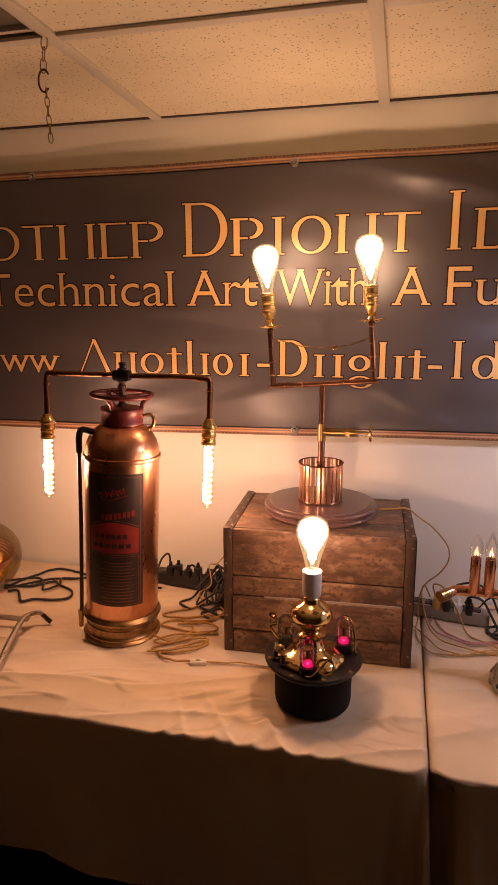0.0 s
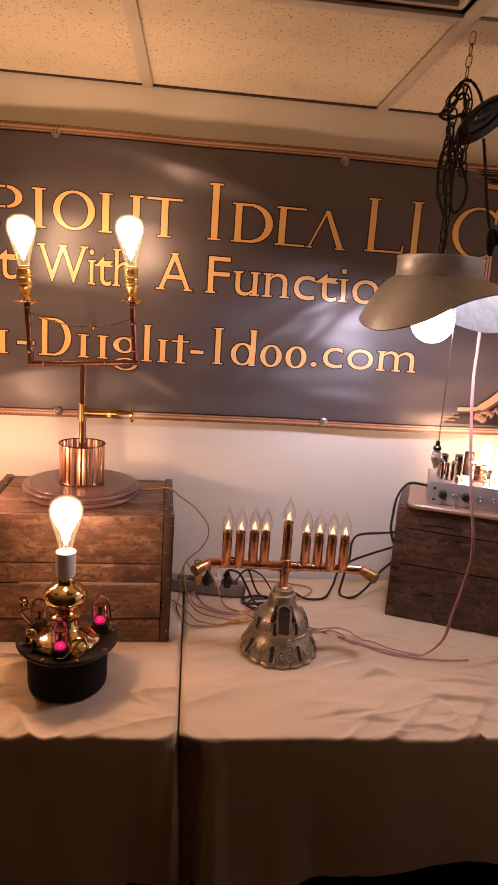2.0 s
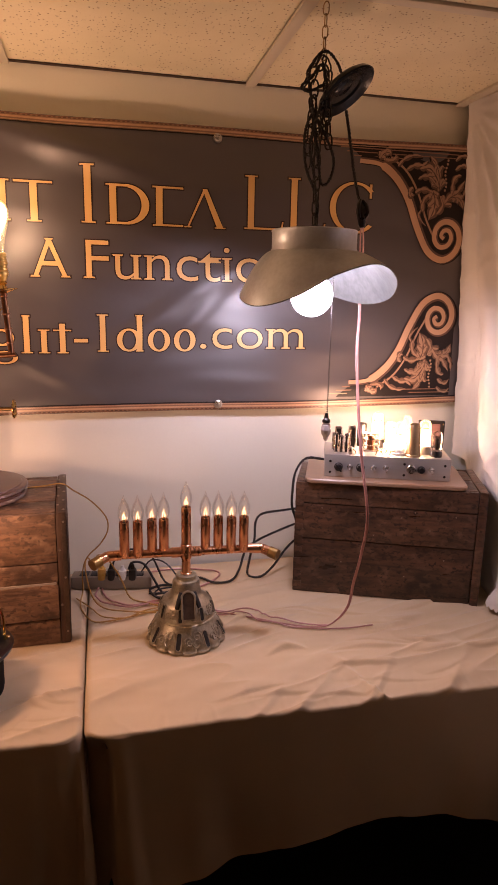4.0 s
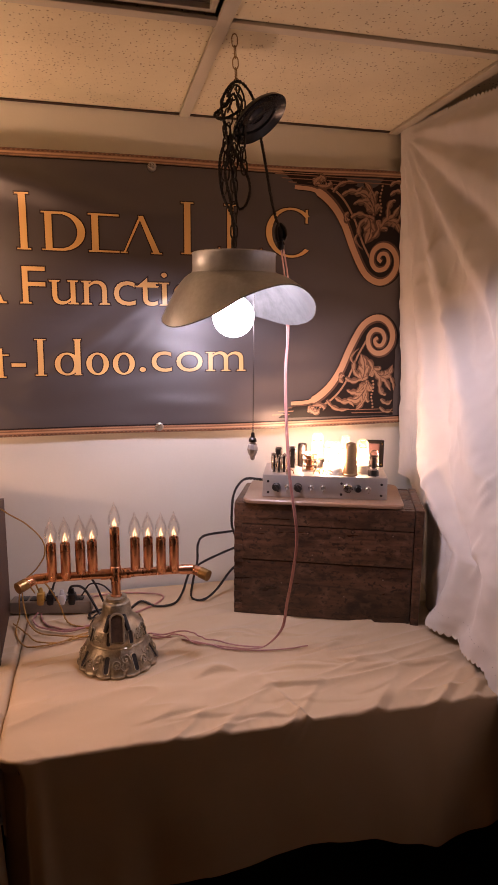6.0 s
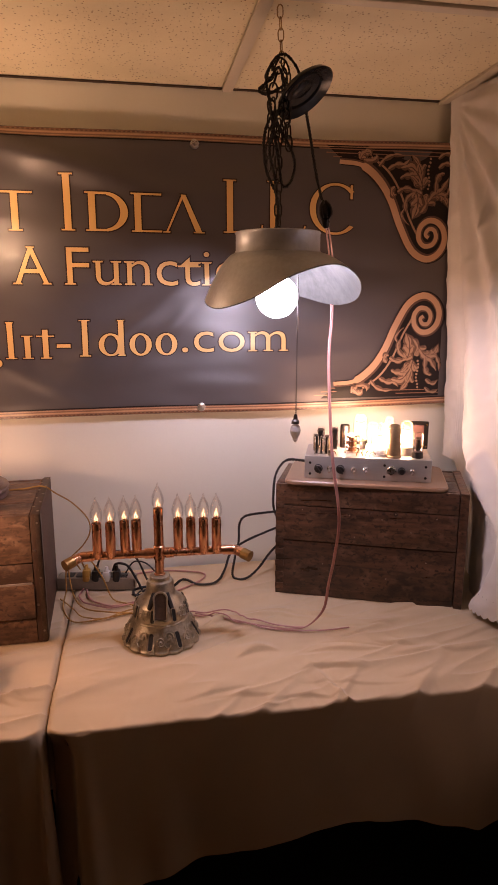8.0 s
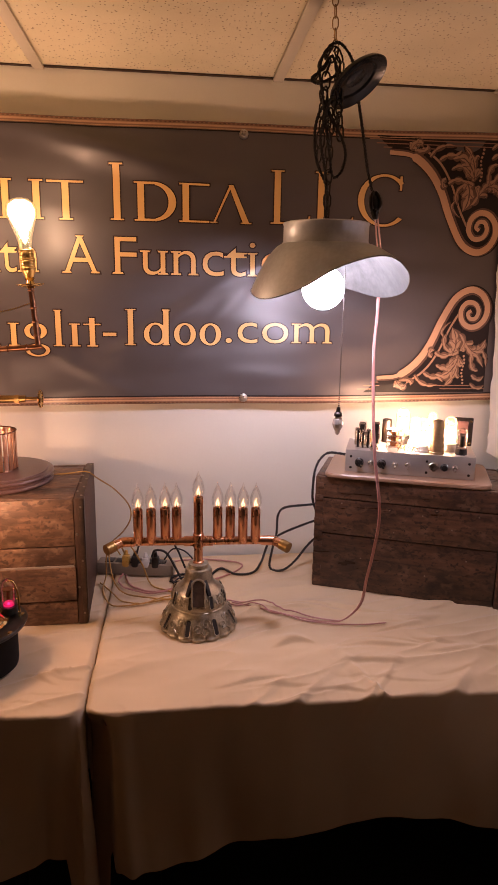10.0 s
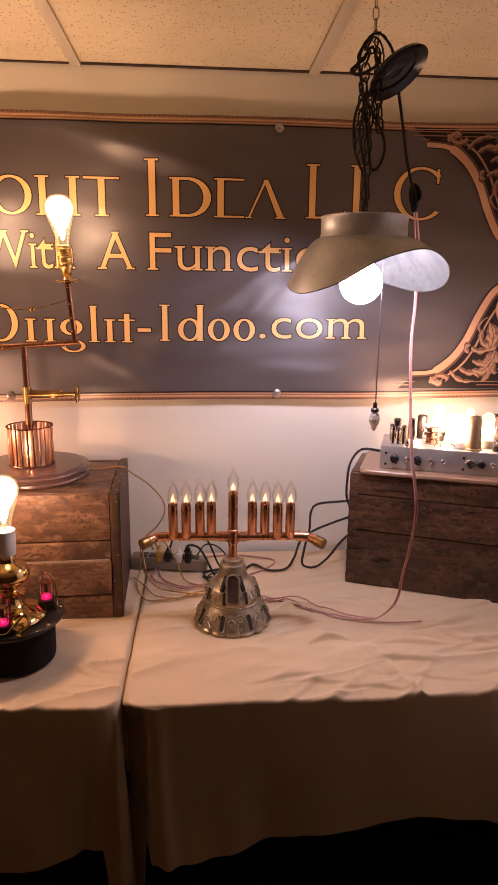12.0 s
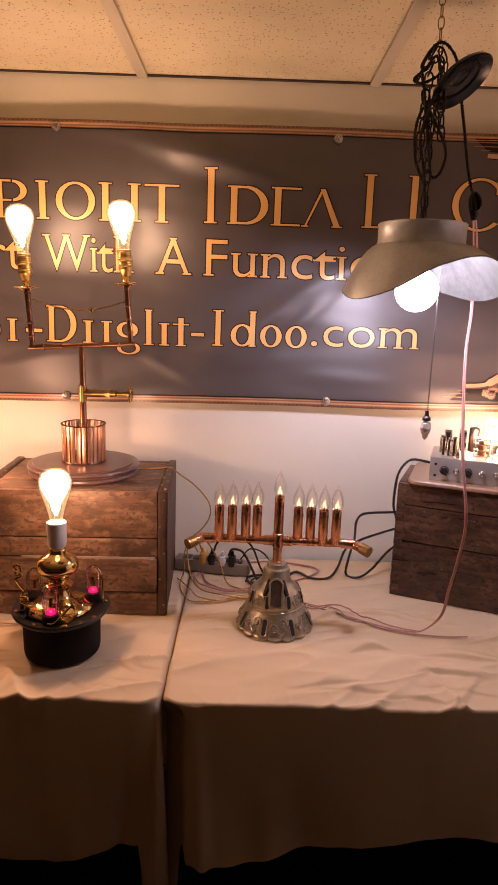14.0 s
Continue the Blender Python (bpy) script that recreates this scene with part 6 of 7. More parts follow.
    for i, x in enumerate((-0.1405, -0.110, -0.078, -0.051, 0.0455, 0.0755, 0.105, 0.135)):
        y = -0.004 if i in (0, 1, 6, 7) else 0.004
        part("candle_pipe", lathe(B(), [(0, 0.208), (0.0075, 0.209), (0.0112, 0.216), (0.0112, 0.2955), (0.0098, 0.2955), (0.0094, 0.288), (0, 0.288)], 20), M_COPPER_POL, c, "upright copper candle pipe", pose(x, y, 0))
        candle_bulb(c, pose(x, y, 0.2925))
    part("candle_pipe", lathe(B(), [(0.0112, 0.22), (0.0112, 0.3235), (0.0098, 0.3235), (0.0094, 0.316), (0, 0.316)], 20), M_COPPER_POL, c, "taller middle copper candle pipe")
    candle_bulb(c, pose(0, 0, 0.3205))


candelabra()


# ---- valve amplifier on its board ----
def amplifier():
    bm = B()
    for z, inset in ((0.0, 0.003), (0.003, 0.0), (0.009, 0.0), (0.012, 0.003)):
        for sx, sy, a0 in ((1, 1, 0), (-1, 1, 90), (-1, -1, 180), (1, -1, 270)):
            for k in range(6):
                t = radians(a0 + 18 * k)
                bm.verts.new((sx * 0.187 + (0.024 - inset) * math.cos(t), sy * 0.092 + (0.024 - inset) * math.sin(t), z))
    bm.verts.ensure_lookup_table()
    for lay in range(3):
        for i in range(24):
            j = (i + 1) % 24
            bm.faces.new([bm.verts[24 * lay + i], bm.verts[24 * lay + j], bm.verts[24 * lay + 24 + j], bm.verts[24 * lay + 24 + i]])
    bm.faces.new([bm.verts[72 + i] for i in range(24)])
    bm.faces.new([bm.verts[i] for i in range(24)])
    board = part("wooden_board", bm, M_BOARD, None, "", pose(1.198, 1.304, TOP + 0.001, 0, 0, -20.6))
    tagged(board, "varnished wooden board on top of the dark crate", "board")
    a = thing("valve_amplifier", "aluminium valve amplifier chassis with glowing tubes and transformers", "amplifier", pose(1.199, 1.302, TOP + 0.0135, 0, 0, -19.0))
    w, d, h = 0.330, 0.150, 0.060
    part("chassis", box(B(), (w, d, h), (0, 0, h / 2), 0.002), M_ALU, a, "brushed aluminium chassis")
    screws = None
    for x in (-0.15, 0.15, 0.045):
        for z in (0.012, 0.042):
            m = pose(x, -d / 2 - 0.0005, z, 90)
            screws = again(screws, m) if screws else part("screw", lathe(B(), [(0.0036, 0), (0.0032, 0.0012), (0, 0.0018)], 12), M_STEEL_DK, a, "", m)
    knobs = ((-0.128, 0.026, "k"), (-0.098, 0.026, "s"), (-0.070, 0.026, "k"), (-0.035, 0.026, "s"), (-0.003, 0.027, "s"), (0.062, 0.027, "j"), (0.089, 0.027, "b"), (0.115, 0.027, "s"))
    for x, z, kind in knobs:
        m = pose(x, -d / 2, z * 1.08, 90) @ Matrix.Diagonal((1.2, 1.2, 1.2, 1))
        if kind == "k":
            k = part("knob", lathe(B(), [(0.0095, 0), (0.0095, 0.003), (0.008, 0.004), (0.0078, 0.013), (0.006, 0.014), (0, 0.014)], 20), M_BAKELITE, a, "black control knob", m)
            part("pointer", box(B(), (0.004, 0.020, 0.004), (0, 0, 0.015), 0.001), M_BAKELITE, k, "", pose(0, 0, 0, 0, 0, 35))
        elif kind == "s":
            part("toggle_switch", tube(lathe(B(), [(0.0062, 0), (0.0062, 0.003), (0.0045, 0.004), (0.0045, 0.009), (0, 0.009)], 12), [(0, 0, 0.008), (0.0005, -0.003, 0.020)], lambda t: 0.0018 + 0.0012 * t, 8, 3), M_STEEL, a, "chrome toggle switch", m)
        elif kind == "j":
            part("jack_socket", lathe(B(), [(0.0105, 0), (0.0105, 0.004), (0.0085, 0.006), (0.0085, 0.009), (0.0045, 0.009), (0.0045, 0.002), (0, 0.002)], 24), M_STEEL, a, "chrome jack socket", m)
        else:
            part("knob", lathe(B(), [(0.0085, 0), (0.0085, 0.004), (0.007, 0.006), (0.006, 0.010), (0, 0.010)], 20), M_BAKELITE, a, "black control knob", m)
    # transformers and chokes at one end
    for x, y, sx, sy, hh, t in ((-0.138, -0.030, 0.010, 0.040, 0.050, 8), (-0.121, -0.034, 0.009, 0.036, 0.044, -4), (-0.107, -0.030, 0.010, 0.042, 0.048, -6), (-0.090, 0.030, 0.016, 0.040, 0.058, 4), (-0.128, 0.035, 0.018, 0.044, 0.054, 0)):
        m = pose(x, y, h, 0, 0, t)
        tr = part("transformer", box(B(), (sx * 0.7, sy * 0.9, hh * 0.94), (0, 0, hh / 2), 0.0012), M_STEEL_DK, a, "dark laminated transformer", m)
        part("winding", box(B(), (sx + 0.002, sy * 0.5, hh * 0.66), (0, -0.002, hh * 0.5), 0.002), M_BRASS_DK, tr, "brass-brown winding")
        for side in (-1, 1):
            loop = [(side * sx * 0.42, q * sy * 0.5, r) for q, r in ((-0.9, 0.002), (-1, 0.006), (-1, hh - 0.008), (-0.75, hh - 0.001), (0, hh), (0.75, hh - 0.001), (1, hh - 0.008), (1, 0.006), (0.9, 0.002))]
            part("frame_loop", tube(B(), loop, 0.0017, 6, 3), M_STEEL, tr, "bright metal mounting loop")
    bm = B()
    for z in (0.003, 0.018, 0.034, 0.048):
        box(bm, (0.042, 0.030, 0.003), (0, 0, z), 0.0008)
    for sx in (-1, 1):
        for sy in (-1, 1):
            tube(bm, [(sx * 0.019, sy * 0.013, 0), (sx * 0.019, sy * 0.013, 0.05)], 0.0015, 6, 1)
    part("tuning_frame", bm, M_STEEL, a, "open metal tuning frame", pose(-0.040, -0.012, h))
    part("tuning_coil", lathe(B(), [(0, 0.004), (0.011, 0.004), (0.011, 0.044), (0, 0.044)], 18), M_COPPER_DK, a, "", pose(-0.040, -0.012, h))
    part("can_capacitor", lathe(B(), [(0, 0), (0.013, 0), (0.013, 0.062), (0.011, 0.065), (0, 0.065)], 20), M_STEEL_DK, a, "", pose(-0.062, 0.050, h))
    # valves
    big = [(0.013, 0.014), (0.0185, 0.022), (0.0205, 0.034), (0.0205, 0.052), (0.0165, 0.064), (0.011, 0.072), (0.0105, 0.080), (0.006, 0.084), (0, 0.085)]
    slim = [(0.011, 0.012), (0.0135, 0.016), (0.0135, 0.058), (0.011, 0.066), (0.004, 0.070), (0, 0.071)]
    for x, y, prof, mat, s in ((-0.020, 0.045, slim, M_BAKELITE, 1.4), (0.030, -0.040, big, M_PORCELAIN, 1.05), (0.056, 0.010, big, M_PORCELAIN, 1.15), (0.014, 0.020, slim, M_PORCELAIN, 1.15), (0.102, -0.010, slim, M_PORCELAIN, 1.3), (0.130, -0.045, slim, M_BAKELITE, 0.98)):
        m = pose(x, y, h) @ Matrix.Diagonal((s, s, s, 1))
        v = part("valve", lathe(B(), prof, 24), M_GLASS, a, "glass radio valve, glowing" if x < 0.12 else "unlit glass radio valve", m)
        part("valve_base", lathe(B(), [(0, 0), (0.0190, 0), (0.0190, 0.006), (0.0178, 0.007), (0.0178, 0.014), (0.0150, 0.018), (0, 0.018)] if prof is big else [(0, 0), (0.0155, 0), (0.0155, 0.011), (0.0135, 0.016), (0, 0.016)], 24), mat, v, "white ceramic valve base" if mat is M_PORCELAIN else "black valve base")
        bm = lathe(B(), [(0.006, 0.02), (0.006, 0.05), (0, 0.05)], 12)
        lathe(bm, [(0.009, 0.053), (0.009, 0.0545), (0, 0.0545)], 12)
        part("valve_plates", bm, M_STEEL_DK, v)
        if x < 0.12:
            top = 0.062
            part("valve_glow", lathe(B(), [(r * 0.93, z + 0.001) for r, z in prof], 20), M_VALVE_SOFT, v, "orange glow filling the glass")
            part("hot_plates", lathe(B(), [(0, 0.018), (0.0085, 0.022), (0.0100, 0.036), (0.0090, 0.052), (0, top - 0.002)], 18), M_VALVE, v, "bright orange-white glow")
    part("metal_can_valve", lathe(B(), [(0.0, 0), (0.0205, 0), (0.0205, 0.004), (0.0185, 0.006), (0.0180, 0.020), (0.0155, 0.078), (0.0128, 0.086), (0.006, 0.089), (0, 0.089)], 24), M_CAN, a, "dull brass shielding can", pose(0.068, -0.050, h))
    bm = box(B(), (0.072, 0.012, 0.078), (0, 0, 0.039), 0.003)
    p = part("meter_panel", bm, M_STEEL_DK, a, "dark framed panel behind the valves", pose(0.131, 0.062, h))
    part("panel_face", box(B(), (0.046, 0.003, 0.060), (0, -0.0065, 0.039), 0.001), M_DISC, p, "red-brown panel face")
    for sx in (-1, 1):
        for z in (0.009, 0.069):
            part("brass_screw", lathe(B(), [(0.003, 0), (0.0026, 0.0016), (0, 0.0024)], 10), M_BRASS, p, "", pose(sx * 0.030, -0.006, z, 90))
    for x, y in ((-0.10, -0.06), (-0.03, -0.055), (-0.005, -0.045), (0.005, -0.06), (-0.015, -0.03)):
        bm = tube(B(), [(x, y, h), (x + 0.004, y - 0.002, h + 0.012), (x + 0.014, y + 0.003, h + 0.010), (x + 0.018, y + 0.004, h)], 0.0012, 5, 4)
        part("hookup_wire", bm, M_BRASS_DK, a, "loose bare wire")
    bm = lathe(B(), [(0.006, 0), (0.006, 0.008), (0.009, 0.012), (0.009, 0.024), (0.005, 0.03), (0, 0.03)], 14)
    part("can_capacitor", bm, M_STEEL, a, "", pose(-0.098, -0.068, h - 0.006, 10, 0, 0) @ Matrix.Diagonal((0.7, 0.7, 1, 1)))


M_CAN = surface("tarnished_tin_can", (0.42, 0.30, 0.17), (0.26, 0.175, 0.10), 0.4, 0.7, 30, 200, 0.1)
M_VALVE = glow("valve_glow", (1.0, 0.68, 0.34), 3.6)
M_VALVE_SOFT = glow("valve_halo", (1.0, 0.60, 0.27), 0.6)
amplifier()


# ---- pendant lamp ----
def pendant():
    px, py = 0.892, 1.07
    p = thing("pendant_lamp", "hanging tin lamp with a wavy shade, white globe bulb and chain", "lamp", pose(px, py, 0))
    # shade: outer tin skin with a wavering rim, white inside
    rim = [1.542, 1.529, 1.549, 1.570, 1.572, 1.553, 1.532, 1.521, 1.540, 1.586, 1.606, 1.580]

    def rim_at(a):
        t = (a / (2 * math.pi) * 12) % 12
        i, f = int(t), t - int(t)
        p0, p1, p2, p3 = rim[i - 1], rim[i], rim[(i + 1) % 12], rim[(i + 2) % 12]
        return 0.5 * (2 * p1 + (p2 - p0) * f + (2 * p0 - 5 * p1 + 4 * p2 - p3) * f * f + (3 * p1 - p0 - 3 * p2 + p3) * f ** 3)

    def skin(inset):
        bm = B()
        n, rows = 96, []
        for k in range(15):
            v = k / 14
            row = []
            for i in range(n):
                a = 2 * math.pi * i / n
                low = rim_at(a)
                r = 0.0915 + (0.176 - 0.0915) * (v ** 0.85) - inset + v * (0.012 * math.cos(a) - 0.007)
                z = 1.636 + (low - 1.636) * (0.30 * v + 0.70 * v ** 1.5) - inset * 0.6 * (1 - v)
                row.append(bm.verts.new((r * math.cos(a), r * math.sin(a) * 0.98, z)))
            rows.append(row)
        for a, b in zip(rows, rows[1:]):
            for i in range(n):
                j = (i + 1) % n
                bm.faces.new((a[i], a[j], b[j], b[i]))
        return bm

    part("shade", skin(0.0), M_TIN, p, "dull galvanised tin shade with a bent rim", sharp=70)
    part("shade_lining", skin(0.0022), M_ENAMEL, p, "white enamelled inside of the shade", sharp=70)
    bm = tube(B(), [((0.168 + 0.012 * math.cos(a)) * math.cos(a), 0.98 * (0.168 + 0.012 * math.cos(a)) * math.sin(a), rim_at(a)) for a in [2 * math.pi * i / 72 for i in range(72)]], 0.0012, 6, 1, True)
    part("rim_bead", bm, M_ENAMEL, p)
    part("shade_collar", lathe(B(), [(0.0915, 1.632), (0.0920, 1.637), (0.0900, 1.641), (0.0900, 1.673), (0.0918, 1.676), (0.0900, 1.678), (0.0868, 1.677), (0.0868, 1.660), (0, 1.658)], 64), M_TIN, p, "tin collar of the shade")
    part("globe_bulb", lathe(B(), [(0.014, 0.062)] + [(0.0455 * math.sin(radians(a)), 0.0455 * math.cos(radians(a))) for a in (22, 35, 50, 65, 80, 95, 110, 125, 140, 155, 168)] + [(0, -0.0455)], 40), M_LED, p, "frosted white globe bulb, lit", pose(-0.001, 0, 1.545))
    part("bulb_holder", lathe(B(), [(0, 1.660), (0.022, 1.660), (0.022, 1.625), (0.017, 1.612), (0.015, 1.605), (0, 1.605)], 24), M_PORCELAIN, p)
    # pull chain with a crystal drop
    bm = B()
    for i in range(75):
        bmesh.ops.create_icosphere(bm, subdivisions=1, radius=0.0019, matrix=Matrix.Translation((0.043, -0.012, 1.612 - 0.0044 * i)))
    part("pull_chain", bm, M_STEEL_DK, p, "thin bead pull chain")
    part("pull_cap", lathe(B(), [(0, 1.288), (0.004, 1.286), (0.005, 1.276), (0.009, 1.272), (0.0095, 1.266), (0, 1.264)], 14), M_STEEL_DK, p, "", pose(0.043, -0.01, 0))
    part("crystal_drop", lathe(B(), [(0.005, 1.265), (0.0105, 1.259), (0.0125, 1.249), (0.0105, 1.240), (0.006, 1.232), (0.0065, 1.229), (0.003, 1.224), (0, 1.222)], 8), M_CRYSTAL, p, "faceted clear crystal drop", pose(0.043, -0.01, 0), sharp=5)
    # chain, gathered in loops under the ceiling rose
    bm = B()
    chain(bm, (0.0, 0.0, 1.665), (0.0, 0.005, 1.90), 0.030, 0.017, 0.0019)
    chain(bm, (-0.022, 0.0, 1.80), (-0.012, 0.0, 1.965), 0.034, 0.019, 0.0019)
    chain(bm, (-0.012, 0.01, 1.965), (0.004, 0.0, 2.012), 0.030, 0.017, 0.0019)
    chain(bm, (0.012, 0.0, 1.86), (0.018, 0.0, 1.985), 0.030, 0.017, 0.0019)
    chain(bm, (0.018, 0.0, 1.985), (0.004, 0.0, 2.012), 0.030, 0.017, 0.0019)
    chain(bm, (-0.005, -0.012, 1.84), (-0.020, -0.010, 1.93), 0.030, 0.017, 0.0019)
    chain(bm, (0.020, -0.008, 1.84), (0.006, -0.012, 1.99), 0.030, 0.017, 0.0019)
    chain(bm, (-0.034, 0.004, 1.955), (-0.004, 0.0, 2.014), 0.030, 0.017, 0.0019)
    part("black_chain", bm, M_STEEL_DK, p, "black chain gathered in loops")
    bm = twisted(B(), [(-0.006, -0.014, 1.67), (-0.004, -0.014, 1.74), (-0.030, -0.016, 1.80), (-0.034, -0.014, 1.86), (-0.018, -0.012, 1.90), (0.005, -0.014, 1.87), (0.030, -0.014, 1.82), (0.024, -0.014, 1.78), (0.006, -0.012, 1.77),
                       (-0.004, -0.014, 1.82), (-0.022, -0.016, 1.92), (-0.030, -0.014, 1.97), (-0.014, -0.014, 2.006), (0.008, -0.014, 2.016), (0.030, -0.012, 1.998), (0.042, -0.010, 1.975)], 0.0030, 0.014, 6)
    twisted(bm, [(-0.002, -0.020, 1.70), (-0.012, -0.020, 1.78), (-0.024, -0.020, 1.84), (-0.010, -0.020, 1.90), (0.006, -0.020, 1.95), (-0.006, -0.020, 1.99), (-0.026, -0.020, 1.965), (-0.046, -0.018, 1.948), (-0.030, -0.020, 1.940), (0.002, -0.020, 1.955)], 0.0030, 0.014, 6)
    part("twisted_cord", bm, M_CORD_BLACK, p, "black twisted cloth cord in loops")
    part("hanging_chain", chain(B(), (0.004, 0.0, 2.005), (-0.013, -0.055, CEIL), 0.023, 0.0115, 0.0012), M_BRASS_DK, p, "thin steel hanging chain")
    rose = pose(0.046, -0.006, 1.957, 0, -31, 0) @ pose(0, 0, 0, -22, 0, 0)
    part("ceiling_rose", lathe(B(), [(0, 0.016), (0.012, 0.016), (0.016, 0.012), (0.030, 0.010), (0.052, 0.003), (0.062, -0.004), (0.066, -0.012), (0.064, -0.014), (0.058, -0.010), (0.046, -0.005), (0.043, -0.007), (0.040, -0.003), (0.022, -0.001), (0.018, -0.004), (0, -0.004)], 48), M_ROSE, p, "black metal ceiling rose hanging tilted", rose)
    bm = twisted(B(), [(0.055, -0.006, 1.915), (0.066, -0.008, 1.86), (0.080, -0.008, 1.79), (0.096, -0.008, 1.735)], 0.0030, 0.014, 6)
    part("drop_cord", bm, M_CORD_BLACK, p, "black twisted cord to a clip")
    bm = lathe(B(), [(0, 0.020), (0.005, 0.019), (0.009, 0.010), (0.0115, 0.0), (0.010, -0.012), (0.0075, -0.030), (0.005, -0.034), (0, -0.035)], 14, pose(0.099, -0.008, 1.722, 0, -8, 0))
    for dx in (-0.008, 0.009):
        tube(bm, [(0.097 + dx * 0.3, -0.012, 1.742), (0.097 + dx, -0.018, 1.732), (0.099 + dx * 1.2, -0.018, 1.716), (0.099 + dx * 0.5, -0.012, 1.706)], 0.0042, 7, 4)
    part("cord_joint", bm, M_BAKELITE, p, "black cord joint")
    # pink clear cord that drops to the table
    bm = B()
    for k in (0, 1):
        o = 0.0035 * k
        tube(bm, [(0.100 + o, -0.008, 1.71), (0.125 + 2 * o, 0.05, 1.665), (0.152 + 2 * o, 0.11, 1.605), (0.156 + o, 0.11, 1.498), (0.143 + o, 0.08, 1.414), (0.133 + o, 0.03, 1.295), (0.128 + o, -0.02, 1.18), (0.139 + o, -0.048, 1.05),
                  (0.135 + o, -0.035, 0.95), (0.129 + o, -0.015, 0.87), (0.121 + o, -0.005, 0.80), (0.085, 0.0, 0.757), (0.04, 0.005, 0.7505), (-0.02, 0.03, 0.7505), (-0.10, 0.08, 0.7505), (-0.18, 0.125, 0.7505)], 0.0020, 7, 8)
    part("pink_cord", bm, M_CORD_PINK, p, "clear pinkish two-core cord running down to the table")


M_CRYSTAL = surface("faceted_crystal", (0.74, 0.70, 0.67), (0.50, 0.47, 0.45), 0.12, 0.3, 60, 200, 0.0, spec=0.9)
pendant()


# ---- chain hanging from the ceiling grid ----
bm = chain(B(), (-0.393, 0.955, CEIL - 0.002), (-0.402, 0.958, 2.022), 0.026, 0.012, 0.0012)
chain(bm, (-0.398, 0.958, 1.992), (-0.396, 0.962, 1.895), 0.020, 0.0085, 0.0010)
ch = part("hanging_chain", bm, M_BRASS_DK)
tagged(ch, "thin steel chain hanging from the ceiling grid", "chain")
hook = part("chain_hook", tube(B(), [(-0.401 + 0.012 * math.cos(0.6 + a * 0.55), 0.958, 2.006 + 0.020 * math.sin(0.6 + a * 0.55)) for a in range(10)], 0.0020, 6, 3), M_RUST, ch, "dark open hook")


# ---- glass globe and bent arm at the table's far end ----
def globe():
    g = thing("glass_globe_lamp", "amber glass globe with copper windings inside", "lamp", pose(-0.872, 1.275, TABLE + 0.004))
    R = 0.105
    prof = [(0.03, 0.0)] + [(R * math.sin(radians(a)), 0.108 - R * math.cos(radians(a))) for a in range(18, 165, 9)] + [(0.028, 0.212), (0.026, 0.225)]
    part("globe", lathe(B(), prof, 56), M_GLASS_GLOBE, g, "smoky amber glass globe")
    part("inner_ball", lathe(B(), [(0.058 * math.sin(radians(a)), 0.085 - 0.058 * math.cos(radians(a))) for a in range(0, 181, 12)], 36), M_BRASS, g, "brass ball inside the globe", pose(0.025, -0.02, 0))
    bm = B()
    for k in range(5):
        ring(bm, 0.050 + 0.004 * k, 0.0025, pose(0.035, -0.02, 0.11 + 0.007 * k, 12, 20, 0), 32, 6)
    part("copper_winding", bm, M_COPPER_BR, g, "copper wire windings")


globe()
M_ARM = surface("worn_nickel", (0.52, 0.46, 0.38), (0.30, 0.25, 0.20), 0.30, 0.85, 30, 200, 0.1)
a = thing("bent_metal_arm", "bent bright metal arm with a dark tip lying on the cloth", "lamp part", pose(0, 0, 0))
part("arm", tube(B(), [(-0.560, 0.86, TABLE + 0.016), (-0.588, 0.94, TABLE + 0.026), (-0.618, 1.05, TABLE + 0.040), (-0.618, 1.092, TABLE + 0.044), (-0.602, 1.118, TABLE + 0.040), (-0.586, 1.120, TABLE + 0.026)], lambda t: 0.0085 - 0.003 * t, 12, 8), M_ARM, a, "bright curved arm")
part("tip", tube(B(), [(-0.594, 1.120, TABLE + 0.034), (-0.572, 1.122, TABLE + 0.014)], 0.0062, 10, 2), M_BAKELITE, a, "dark tip")
part("flat_bar", box(B(), (0.16, 0.022, 0.005), (-0.700, 1.090, TABLE + 0.030), 0.002, Matrix.Rotation(radians(4), 4, "Z")), M_ARM, a, "flat grey metal bar beside the arm")


# ---- power strips, plugs and cords ----
M_AMBER = surface("amber_plastic", (0.62, 0.36, 0.08), (0.48, 0.26, 0.05), 0.3, 0, 30, 200, 0.05)


def power_strip(name_label, m, length, mat, plugs):
    s = thing("power_strip", name_label, "power strip", m)
    part("housing", box(B(), (length, 0.045, 0.036), (0, 0, 0.018), 0.006), mat, s)
    for i in range(6):
        x = -length / 2 + 0.035 + i * (length - 0.07) / 5
        part("outlet", box(B(), (0.024, 0.030, 0.002), (x, 0, 0.0368), 0.0006), M_BAKELITE, s)
    for x, h, pm in plugs:
        bm = box(B(), (0.022, 0.026, h), (x, -0.012, 0.024 + h / 2), 0.0085)
        tube(bm, [(x, -0.012, 0.022 + h), (x, -0.010, 0.036 + h)], lambda t: 0.007 - 0.003 * t, 10, 3)
        part("plug", bm, pm, s, "plug pushed into the strip")
    return s


